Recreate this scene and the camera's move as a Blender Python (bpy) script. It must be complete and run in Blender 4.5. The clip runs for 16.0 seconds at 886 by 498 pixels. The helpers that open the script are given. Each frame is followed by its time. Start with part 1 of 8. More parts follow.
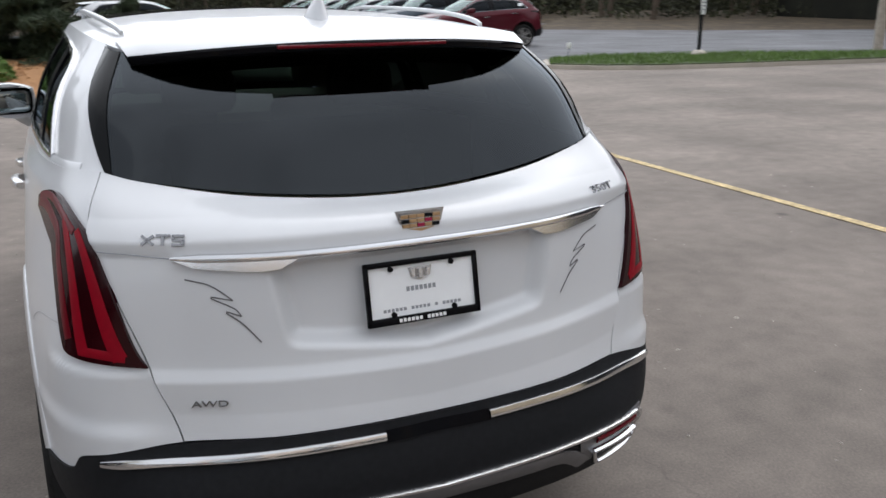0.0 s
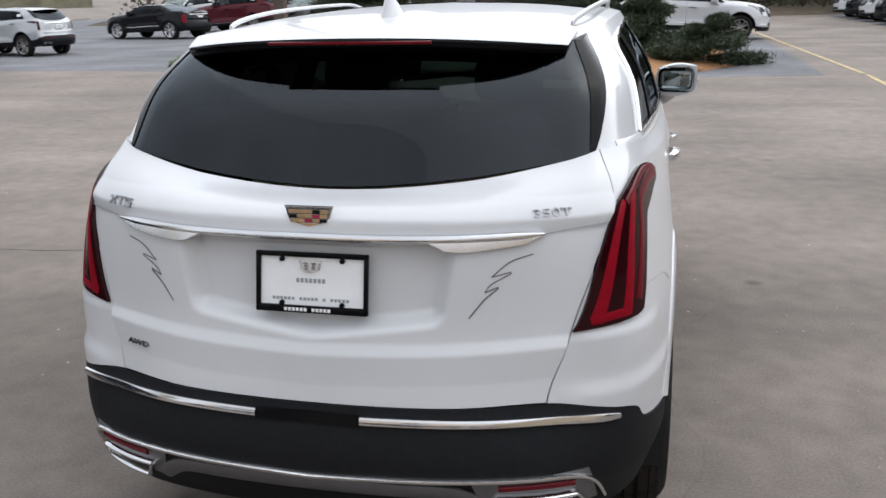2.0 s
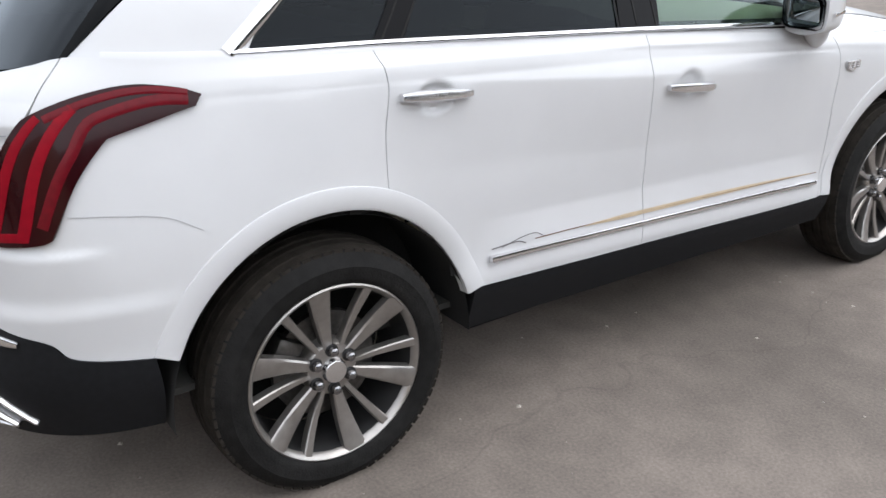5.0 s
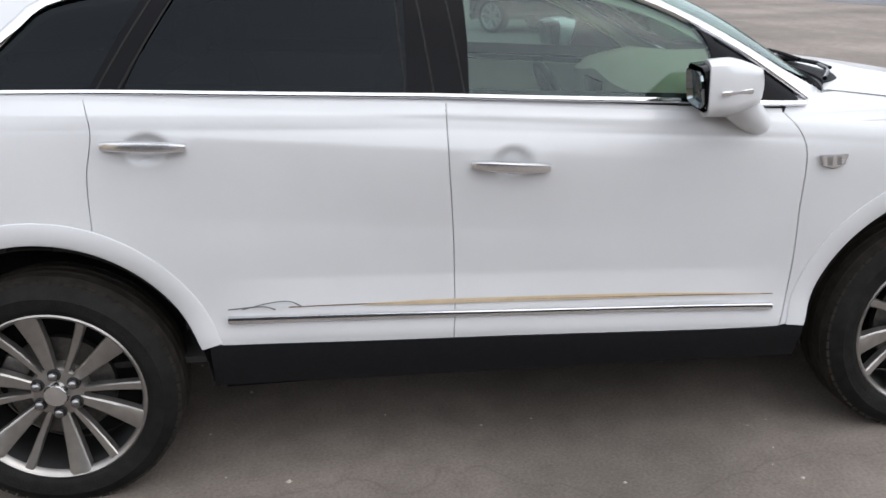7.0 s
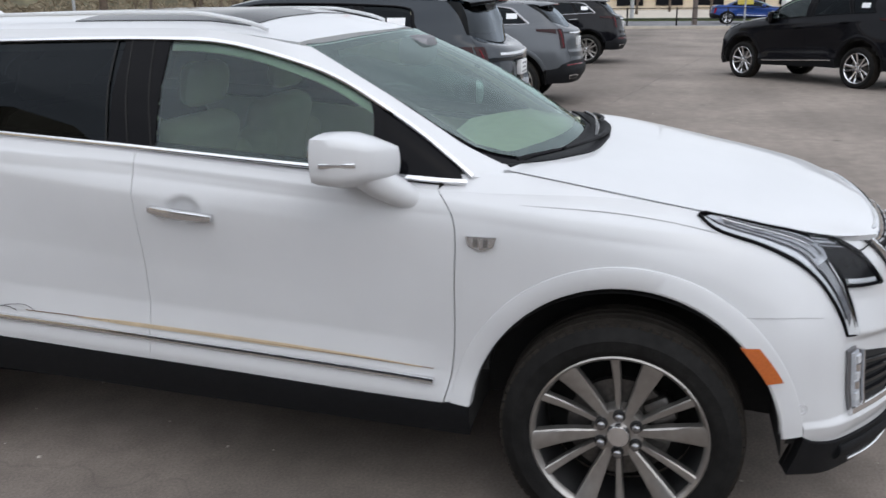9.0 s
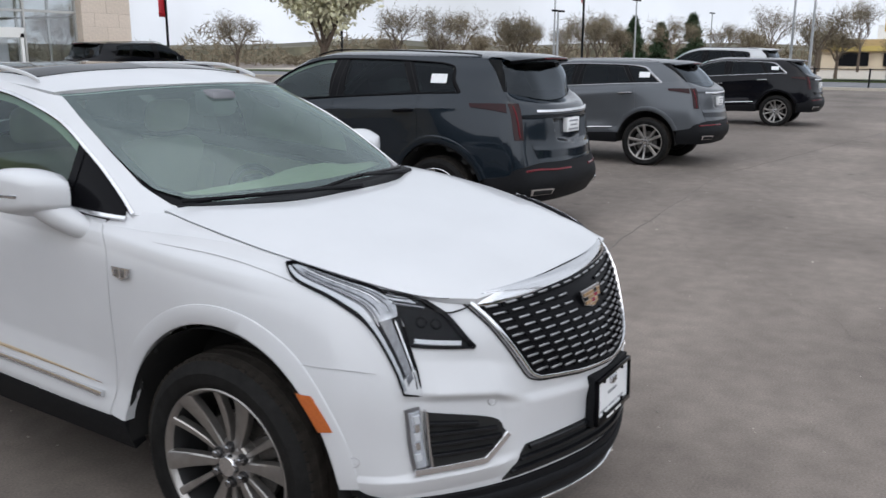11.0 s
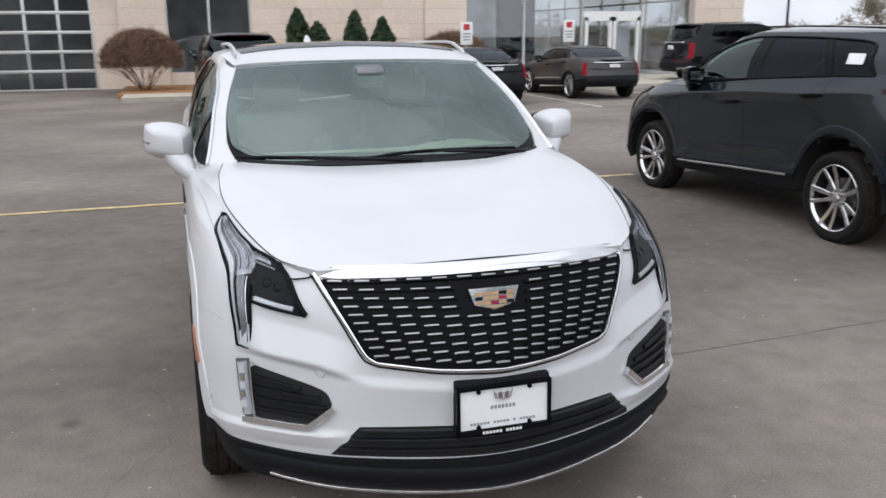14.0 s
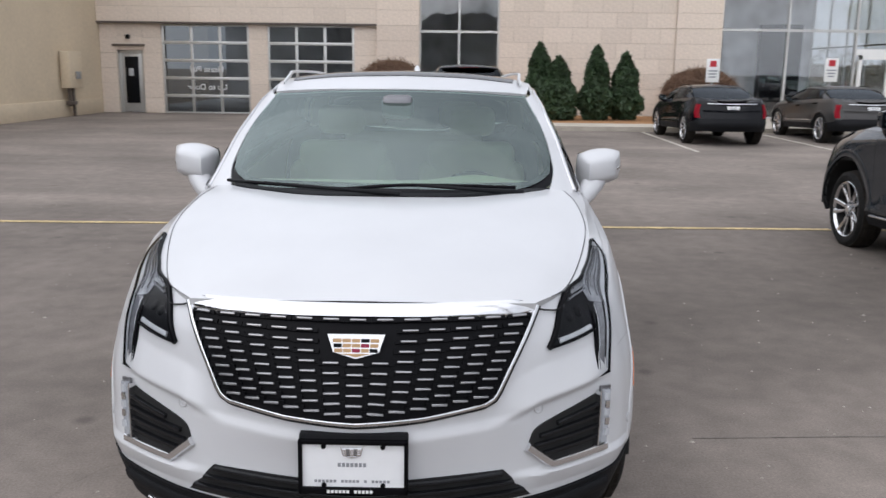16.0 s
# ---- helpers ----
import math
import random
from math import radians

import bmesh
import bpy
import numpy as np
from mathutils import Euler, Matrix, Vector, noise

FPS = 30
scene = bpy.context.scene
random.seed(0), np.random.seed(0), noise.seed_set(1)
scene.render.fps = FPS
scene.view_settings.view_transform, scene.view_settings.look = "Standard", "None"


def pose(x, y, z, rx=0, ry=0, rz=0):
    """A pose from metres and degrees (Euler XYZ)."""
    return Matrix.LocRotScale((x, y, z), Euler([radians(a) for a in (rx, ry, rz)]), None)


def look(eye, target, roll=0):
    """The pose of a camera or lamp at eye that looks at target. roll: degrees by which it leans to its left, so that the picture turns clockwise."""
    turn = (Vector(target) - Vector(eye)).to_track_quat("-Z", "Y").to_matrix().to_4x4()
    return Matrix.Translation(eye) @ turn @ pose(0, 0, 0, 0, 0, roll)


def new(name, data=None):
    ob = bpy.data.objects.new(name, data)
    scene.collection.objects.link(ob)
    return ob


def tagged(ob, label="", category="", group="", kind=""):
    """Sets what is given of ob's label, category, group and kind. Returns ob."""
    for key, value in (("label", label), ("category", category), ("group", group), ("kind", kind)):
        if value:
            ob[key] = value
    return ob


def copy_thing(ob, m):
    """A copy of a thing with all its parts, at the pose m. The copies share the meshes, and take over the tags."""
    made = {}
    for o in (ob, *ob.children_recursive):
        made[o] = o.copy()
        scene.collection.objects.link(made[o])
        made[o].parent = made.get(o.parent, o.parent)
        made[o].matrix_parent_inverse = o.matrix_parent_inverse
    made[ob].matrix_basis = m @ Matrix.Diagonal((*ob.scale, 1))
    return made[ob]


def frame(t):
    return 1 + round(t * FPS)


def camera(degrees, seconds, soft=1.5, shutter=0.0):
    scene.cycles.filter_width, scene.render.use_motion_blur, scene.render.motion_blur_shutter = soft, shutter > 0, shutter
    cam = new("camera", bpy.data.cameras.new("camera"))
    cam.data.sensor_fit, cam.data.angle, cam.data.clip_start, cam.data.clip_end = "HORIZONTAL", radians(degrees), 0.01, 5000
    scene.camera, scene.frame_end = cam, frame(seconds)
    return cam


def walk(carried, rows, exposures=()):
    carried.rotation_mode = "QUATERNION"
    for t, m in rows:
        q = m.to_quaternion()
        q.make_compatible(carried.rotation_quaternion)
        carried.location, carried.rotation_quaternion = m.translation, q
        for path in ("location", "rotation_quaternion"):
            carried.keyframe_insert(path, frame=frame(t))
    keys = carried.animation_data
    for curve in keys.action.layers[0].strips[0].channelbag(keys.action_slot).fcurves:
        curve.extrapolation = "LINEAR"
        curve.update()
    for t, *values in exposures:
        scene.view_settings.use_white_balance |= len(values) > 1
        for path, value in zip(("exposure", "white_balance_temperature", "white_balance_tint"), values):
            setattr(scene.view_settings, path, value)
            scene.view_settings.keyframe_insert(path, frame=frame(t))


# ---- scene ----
cam = camera(54.6, 16.0, shutter=0.25)
PATH = [
    (0, (-0.771, -4.158, 1.693), (0.012, -2.406, 1.128), -0.5),
    (0.5, (-0.395, -4.269, 1.715), (0.068, -2.396, 1.184), -0.3),
    (1, (-0.023, -4.25, 1.719), (0.204, -2.334, 1.192), -0.0),
    (1.5, (0.401, -4.258, 1.696), (0.25, -2.339, 1.152), -0.8),
    (2, (0.801, -4.237, 1.706), (0.359, -2.374, 1.128), -1.3),
    (2.5, (1.167, -4.014, 1.707), (0.577, -2.199, 1.108), -0.4),
    (3, (1.537, -3.796, 1.669), (0.769, -2.066, 1.022), 0.0),
    (3.5, (1.911, -3.546, 1.681), (0.964, -1.93, 0.98), 0.1),
    (4, (2.216, -3.149, 1.672), (1.136, -1.633, 0.94), 1.1),
    (4.2, (2.354, -3.017, 1.657), (1.18, -1.575, 0.919), 0.8),
    (6.3, (3.258, -1.163, 1.601), (1.446, -0.702, 0.891), -2.0),
    (6.5, (3.255, -0.972, 1.607), (1.426, -0.563, 0.908), -1.6),
    (7, (3.359, -0.48, 1.595), (1.474, -0.284, 0.956), -1.8),
    (7.5, (3.444, -0.047, 1.623), (1.543, 0.024, 1.005), -2.1),
    (8, (3.421, 0.474, 1.638), (1.508, 0.444, 1.053), -1.2),
    (8.5, (3.423, 1.064, 1.689), (1.541, 0.737, 1.095), -0.8),
    (9, (3.351, 1.544, 1.682), (1.499, 1.037, 1.122), -0.7),
    (9.5, (3.208, 2.025, 1.695), (1.382, 1.388, 1.183), 0.2),
    (10, (3.159, 2.567, 1.697), (1.408, 1.705, 1.257), -0.1),
    (10.2, (3.104, 2.749, 1.692), (1.374, 1.843, 1.26), 0.2),
    (12.3, (1.972, 4.254, 1.713), (0.63, 2.843, 1.256), -1.9),
    (12.5, (1.858, 4.359, 1.708), (0.625, 2.85, 1.257), -2.1),
    (13, (1.561, 4.567, 1.725), (0.583, 2.884, 1.262), -2.6),
    (13.5, (1.223, 4.661, 1.705), (0.404, 2.898, 1.232), -1.0),
    (14, (0.904, 4.759, 1.675), (0.341, 2.9, 1.195), -0.5),
    (14.5, (0.57, 4.808, 1.683), (0.216, 2.902, 1.19), -1.3),
    (15, (0.276, 4.767, 1.683), (-0.063, 2.85, 1.224), -0.4),
    (15.5, (-0.01, 4.711, 1.663), (-0.217, 2.765, 1.251), 1.4),
    (16, (-0.28, 4.703, 1.659), (-0.254, 2.745, 1.253), 0.7),
]
walk(cam, [(t, look(eye, target, roll)) for t, eye, target, roll in PATH], exposures=[(0, 0.24, 6450, 10), (1.5, 0.3, 6450, 10), (2.5, 0.48, 6430, 10), (3.5, 0.64, 6420, 10), (4, 0.68, 6420, 10), (6.5, 0.54, 6450, 10), (8, 0.28, 6400, 10), (9, 0.12, 6340, 10), (10, -0.12, 6280, 10), (12.5, 0.26, 6330, 10), (13.2, 0.1, 6350, 10), (14, 0.15, 6400, 11), (14.6, 0.08, 6420, 11), (15.5, 0.12, 6420, 12), (16, 0.09, 6420, 12)])

# ---- light ----
world = bpy.data.worlds.new("sky")
scene.world = world
world.use_nodes = True
wn, wl = world.node_tree.nodes, world.node_tree.links
wn.clear()
sky = wn.new("ShaderNodeTexSky")
sky.sky_type, sky.sun_disc = "NISHITA", False
sky.sun_elevation, sky.sun_rotation = radians(54), radians(51)
sky.air_density, sky.dust_density = 1.6, 4.0
grey = wn.new("ShaderNodeHueSaturation")
grey.inputs["Saturation"].default_value = 0.45
cloud_at = wn.new("ShaderNodeTexCoord")
cloud = wn.new("ShaderNodeTexNoise")
cloud.inputs["Scale"].default_value, cloud.inputs["Detail"].default_value = 3.4, 7
cloud_ramp = wn.new("ShaderNodeMapRange")
cloud_ramp.inputs["From Min"].default_value, cloud_ramp.inputs["From Max"].default_value = 0.30, 0.66
cloud_ramp.inputs["To Min"].default_value, cloud_ramp.inputs["To Max"].default_value = 0.55, 0.98
cover = wn.new("ShaderNodeMix")
cover.data_type = "RGBA"
cover.inputs["B"].default_value = (9.4, 9.8, 10.6, 1)
lift = wn.new("ShaderNodeSeparateXYZ")
dome = wn.new("ShaderNodeMapRange")
dome.inputs["From Min"].default_value, dome.inputs["From Max"].default_value = 0.0, 0.8
dome.inputs["To Min"].default_value, dome.inputs["To Max"].default_value = 1.0, 0.70
shade = wn.new("ShaderNodeVectorMath")
shade.operation = "SCALE"
air = wn.new("ShaderNodeBackground")
air.inputs["Strength"].default_value = 0.145
out = wn.new("ShaderNodeOutputWorld")
wl.new(sky.outputs[0], grey.inputs["Color"])
wl.new(cloud_at.outputs["Generated"], cloud.inputs["Vector"])
wl.new(cloud.outputs["Fac"], cloud_ramp.inputs["Value"])
wl.new(cloud_ramp.outputs["Result"], cover.inputs["Factor"])
wl.new(grey.outputs[0], cover.inputs["A"])
wl.new(cloud_at.outputs["Generated"], lift.inputs[0])
wl.new(lift.outputs["Z"], dome.inputs["Value"])
wl.new(cover.outputs["Result"], shade.inputs[0])
wl.new(dome.outputs["Result"], shade.inputs["Scale"])
# bright cloud round the veiled sun
toward = wn.new("ShaderNodeVectorMath")
toward.operation = "DOT_PRODUCT"
toward.inputs[1].default_value = Vector((4.2, 3.4, 7.4)).normalized()
glow = wn.new("ShaderNodeMapRange")
glow.interpolation_type = "SMOOTHERSTEP"
glow.inputs["From Min"].default_value, glow.inputs["From Max"].default_value = -0.3, 1.0
glow.inputs["To Min"].default_value, glow.inputs["To Max"].default_value = 0.74, 1.45
halo = wn.new("ShaderNodeVectorMath")
halo.operation = "SCALE"
wl.new(cloud_at.outputs["Generated"], toward.inputs[0])
wl.new(toward.outputs["Value"], glow.inputs["Value"])
wl.new(shade.outputs[0], halo.inputs[0])
wl.new(glow.outputs["Result"], halo.inputs["Scale"])
wl.new(halo.outputs[0], air.inputs["Color"])
wl.new(air.outputs[0], out.inputs[0])

sun = new("sun", bpy.data.lights.new("sun", "SUN"))
sun.data.energy, sun.data.angle, sun.data.color = 0.6, radians(130), (1.0, 0.98, 0.95)
sun.matrix_basis = look((4.2, 3.4, 7.4), (0, 0, 0))

# ---- materials ----
def mat(name, color, rough=0.5, metal=0.0, coat=0.0, var=0.0, scale=20.0, bump=0.0, bscale=200.0, emit=0.0, spec=0.5, stain=0.0, sscale=1.0, rnd=0.0):
    """Principled material: fine grain (var, bump) and larger stains, in object space at real size."""
    m = bpy.data.materials.new(name)
    m.use_nodes = True
    n, l = m.node_tree.nodes, m.node_tree.links
    b = n["Principled BSDF"]
    b.inputs["Roughness"].default_value, b.inputs["Metallic"].default_value = rough, metal
    b.inputs["Coat Weight"].default_value, b.inputs["Coat Roughness"].default_value = coat, 0.04
    b.inputs["Specular IOR Level"].default_value = spec
    b.inputs["Base Color"].default_value = (*color, 1)
    if emit:
        b.inputs["Emission Color"].default_value, b.inputs["Emission Strength"].default_value = (*color, 1), emit
    at = n.new("ShaderNodeTexCoord")
    last = None

    def mul(src, lo, hi, f0=0.3, f1=0.7):
        nonlocal last
        r = n.new("ShaderNodeMapRange")
        for k, v in (("From Min", f0), ("From Max", f1), ("To Min", lo), ("To Max", hi)):
            r.inputs[k].default_value = v
        l.new(src, r.inputs["Value"])
        x = n.new("ShaderNodeVectorMath")
        x.operation = "SCALE"
        if last is None:
            x.inputs[0].default_value = color
        else:
            l.new(last, x.inputs[0])
        l.new(r.outputs["Result"], x.inputs["Scale"])
        last = x.outputs[0]

    if var:
        t = n.new("ShaderNodeTexNoise")
        t.inputs["Scale"].default_value, t.inputs["Detail"].default_value = scale, 5
        l.new(at.outputs["Object"], t.inputs["Vector"])
        mul(t.outputs["Fac"], 1 - var, 1 + var)
    if stain:
        t = n.new("ShaderNodeTexNoise")
        t.inputs["Scale"].default_value, t.inputs["Detail"].default_value = sscale, 4
        l.new(at.outputs["Object"], t.inputs["Vector"])
        mul(t.outputs["Fac"], 1 - stain, 1 + stain)
    if rnd:
        o = n.new("ShaderNodeObjectInfo")
        mul(o.outputs["Random"], 1 - rnd, 1 + rnd, 0, 1)
    if last is not None:
        l.new(last, b.inputs["Base Color"])
    if bump:
        t = n.new("ShaderNodeTexNoise")
        t.inputs["Scale"].default_value, t.inputs["Detail"].default_value = bscale, 3
        l.new(at.outputs["Object"], t.inputs["Vector"])
        k = n.new("ShaderNodeBump")
        k.inputs["Strength"].default_value, k.inputs["Distance"].default_value = bump, 0.01
        l.new(t.outputs["Fac"], k.inputs["Height"])
        l.new(k.outputs[0], b.inputs["Normal"])
    return m


def glass(name, tint, ior=1.5, rough=0.0, sheen=(0.8, 0.8, 0.8)):
    """A thin pane: tinted see-through body with Fresnel gloss."""
    m = bpy.data.materials.new(name)
    m.use_nodes = True
    n, l = m.node_tree.nodes, m.node_tree.links
    n.clear()
    o, mix, fr = n.new("ShaderNodeOutputMaterial"), n.new("ShaderNodeMixShader"), n.new("ShaderNodeFresnel")
    tr, gl = n.new("ShaderNodeBsdfTransparent"), n.new("ShaderNodeBsdfGlossy")
    tr.inputs[0].default_value, fr.inputs["IOR"].default_value = (*tint, 1), ior
    gl.inputs["Roughness"].default_value, gl.inputs[0].default_value = rough, (*sheen, 1)
    l.new(fr.outputs[0], mix.inputs[0])
    l.new(tr.outputs[0], mix.inputs[1])
    l.new(gl.outputs[0], mix.inputs[2])
    l.new(mix.outputs[0], o.inputs[0])
    return m


def paint(name, color, rough=0.28, metal=0.0, coat=0.28, spec=0.15):
    return mat(name, color, rough, metal, coat=coat, spec=spec, stain=0.03, sscale=3, bump=0.004, bscale=900)


WHITE = paint("pearl white paint", (0.555, 0.562, 0.575), 0.32, 0.0, 0.5, 0.35)
P_TEAL = paint("dark blue-grey paint", (0.008, 0.0135, 0.020), 0.2, 0.3, 0.55, 0.2)
P_GREY = paint("silver-grey paint", (0.095, 0.102, 0.112), 0.3, 0.4)
P_BLACK = paint("black paint", (0.004, 0.0042, 0.006), 0.16, 0.0, 0.18, 0.12)
P_RED = paint("dark red paint", (0.075, 0.008, 0.014), 0.3, 0.2)
P_SILVER = paint("silver paint", (0.45, 0.46, 0.47), 0.3, 0.4)
P_GRAPH = paint("graphite paint", (0.050, 0.048, 0.047), 0.3, 0.3)
P_BLUE = paint("blue paint", (0.012, 0.04, 0.17), 0.3, 0.2)
P_SLATE = paint("slate paint", (0.045, 0.06, 0.075), 0.3, 0.3)
CLAD = mat("black textured plastic", (0.010, 0.0105, 0.012), 0.6, spec=0.12, var=0.15, scale=60, bump=0.15, bscale=600)
BLACK = mat("gloss black trim", (0.004, 0.004, 0.005), 0.06, var=0.05, spec=0.08)
GRILLE = mat("grille black", (0.003, 0.003, 0.004), 0.45, var=0.1, spec=0.08)
MATT = mat("matt black lining", (0.008, 0.008, 0.008), 0.9, var=0.2)
CHROME = mat("chrome", (0.68, 0.68, 0.69), 0.12, 1.0, var=0.02)
SATIN = mat("satin silver trim", (0.74, 0.74, 0.75), 0.24, 1.0, var=0.05)
DASHM = mat("grille dash silver", (0.38, 0.38, 0.39), 0.36, 1.0, var=0.08)
RIB = mat("gloss black rib", (0.008, 0.0085, 0.010), 0.22, spec=0.3, var=0.1)
SATDK = mat("dark satin trim", (0.20, 0.20, 0.21), 0.4, 0.8, var=0.06)
DKCHROME = mat("dark bright trim", (0.28, 0.28, 0.29), 0.25, 1.0, var=0.05)
ALLOY = mat("machined alloy", (0.33, 0.315, 0.30), 0.32, 0.85, var=0.1, scale=30)
ALLOYD = mat("dark wheel alloy", (0.035, 0.035, 0.036), 0.45, 0.4, var=0.1)
DISC = mat("brake steel", (0.12, 0.115, 0.11), 0.45, 0.9, var=0.2, scale=80)
RUBBER = mat("tyre rubber", (0.010, 0.0098, 0.0096), 0.75, spec=0.15, var=0.3, scale=30, bump=0.25, bscale=150, stain=0.3, sscale=6)
TREAD = mat("dusty tyre tread", (0.022, 0.019, 0.016), 0.85, spec=0.15, var=0.35, scale=25, bump=0.3, bscale=120)
REDLAMP = mat("red lamp plastic", (0.21, 0.002, 0.010), 0.4, coat=0.06, spec=0.08, var=0.1, scale=50)
DARKRED = mat("dark red lens", (0.018, 0.0008, 0.002), 0.15, spec=0.15, coat=0.15, var=0.1)
DIMRED = mat("dim red lens", (0.11, 0.003, 0.008), 0.3, coat=0.1, spec=0.12, var=0.15, scale=60)
REFLECT = mat("red reflector", (0.10, 0.005, 0.010), 0.25, spec=0.2, coat=0.2, var=0.2, scale=300)
AMBER = mat("amber lens", (0.42, 0.10, 0.015), 0.2, coat=1.0, var=0.15, scale=200)
LED = mat("clear light guide", (0.48, 0.50, 0.53), 0.2, coat=1.0, var=0.05)
LAMPIN = mat("lamp reflector", (0.30, 0.31, 0.33), 0.35, 0.7, var=0.4, scale=25)
LAMPDK = mat("dark lamp housing", (0.006, 0.0065, 0.008), 0.3, spec=0.10, var=0.3, scale=30)
PLATE = mat("white plate card", (0.78, 0.79, 0.80), 0.35, var=0.02, stain=0.03, sscale=8)
INK = mat("grey ink", (0.25, 0.26, 0.28), 0.5, var=0.05)
INKW = mat("white ink", (0.75, 0.75, 0.75), 0.5, var=0.05)
GOLD = mat("gold enamel", (0.46, 0.30, 0.16), 0.3, 0.6, var=0.1)
ENRED = mat("red enamel", (0.25, 0.01, 0.04), 0.25, var=0.1)
STRIPE = mat("tan pinstripe", (0.52, 0.42, 0.29), 0.4, var=0.1)
STRIPED = mat("brown pinstripe", (0.16, 0.09, 0.05), 0.4, var=0.1)
STRIPEG = mat("grey pinstripe", (0.12, 0.115, 0.12), 0.4, var=0.1)
SEAMD = mat("dark panel gap", (0.06, 0.06, 0.065), 0.7, var=0.1)
GREYLINE = mat("grey panel line", (0.40, 0.40, 0.41), 0.6, var=0.05)
CREAM = mat("cream leather", (0.50, 0.46, 0.33), 0.5, var=0.06, scale=12, bump=0.02, bscale=120)
DASH = mat("light beige dashboard", (0.68, 0.66, 0.50), 0.55, var=0.05, bump=0.02, bscale=120)
CABIN = mat("dark cabin lining", (0.03, 0.03, 0.028), 0.8, var=0.15)
GWIND = glass("windscreen glass", (0.62, 0.84, 0.74), 2.5, 0.02, (0.70, 0.82, 0.80))
GFRONT = glass("front door glass", (0.44, 0.58, 0.54), 1.6, 0.015, (0.74, 0.84, 0.85))
GDARK = glass("privacy glass", (0.040, 0.048, 0.053), 1.32, 0.015, (0.55, 0.61, 0.67))
GREAR = glass("rear window glass", (0.040, 0.048, 0.053), 1.45, 0.02, (0.72, 0.79, 0.86))
GUIDE = mat("smoked light guide", (0.36, 0.38, 0.41), 0.18, coat=1.0, var=0.1, scale=60)
GUIDED = mat("dark smoked light guide", (0.13, 0.135, 0.15), 0.2, coat=0.7, var=0.25, scale=60)
FIN = mat("dark corner glass", (0.004, 0.0045, 0.005), 0.10, spec=0.08, var=0.05)
LINER = mat("cream cabin lining", (0.64, 0.62, 0.50), 0.9, var=0.04, scale=6)
CLADDING = mat("dark metal cladding", (0.028, 0.030, 0.034), 0.7, var=0.2, scale=1.5)
GLENS = glass("clear lamp lens", (0.96, 0.965, 0.97), 1.14)
RAIL = mat("satin rail silver", (0.60, 0.61, 0.62), 0.35, 0.35, var=0.04)
MIRROR = mat("mirror glass", (0.26, 0.29, 0.30), 0.03, 1.0)

# ---- building tools ----
def part(name, bm, material, parent=None, label="", smooth=40):
    """Links a bmesh as one mesh object under a thing or a part."""
    me = bpy.data.meshes.new(name)
    bmesh.ops.recalc_face_normals(bm, faces=bm.faces) if smooth < 0 else None
    for f in bm.faces:
        f.smooth = True
    bm.to_mesh(me)
    bm.free()
    if smooth:
        me.set_sharp_from_angle(angle=radians(abs(smooth)))
    me.materials.append(material)
    ob = new(name, me)
    ob.parent = parent
    if label:
        ob["label"] = label
    return ob


def empty(name, m, label, category, group="", kind=""):
    ob = new(name)
    ob.empty_display_size = 0.2
    ob.matrix_basis = m
    return tagged(ob, label, category, group, kind)


def box(bm, x0, x1, y0, y1, z0, z1, bevel=0.0, m=None, seg=2):
    """A box, bevelled if asked."""
    b = bmesh.new()
    bmesh.ops.create_cube(b, size=1)
    bmesh.ops.scale(b, vec=(abs(x1 - x0), abs(y1 - y0), abs(z1 - z0)), verts=b.verts)
    if bevel:
        bmesh.ops.bevel(b, geom=b.edges[:], offset=bevel, segments=seg, affect="EDGES", profile=0.5)
    bmesh.ops.translate(b, vec=((x0 + x1) / 2, (y0 + y1) / 2, (z0 + z1) / 2), verts=b.verts)
    if m is not None:
        bmesh.ops.transform(b, matrix=m, verts=b.verts)
    add(bm, b)


def add(bm, b):
    me = bpy.data.meshes.new("tmp")
    b.to_mesh(me)
    b.free()
    bm.from_mesh(me)
    bpy.data.meshes.remove(me)


def grid_faces(bm, P, close=False):
    """Quads over a grid of points, rows x columns."""
    V = [[bm.verts.new(tuple(p)) for p in row] for row in P]
    for i in range(len(V) - 1):
        n = len(V[i])
        for j in range(n if close else n - 1):
            a, b, c, d = V[i][j], V[i][(j + 1) % n], V[i + 1][(j + 1) % n], V[i + 1][j]
            try:
                bm.faces.new((a, b, c, d))
            except ValueError:
                pass
    return V


def lathe(bm, prof, n=48, axis="x", at=(0, 0, 0)):
    """Turns a profile of (along, radius) round an axis."""
    P = []
    for k in range(n):
        a = 2 * math.pi * k / n
        row = []
        for s, r in prof:
            c, d = r * math.cos(a), r * math.sin(a)
            p = {"x": (s, c, d), "y": (d, s, c), "z": (c, d, s)}[axis]
            row.append((p[0] + at[0], p[1] + at[1], p[2] + at[2]))
        P.append(row)
    P = [list(r) for r in zip(*P)]
    grid_faces(bm, P, close=True)


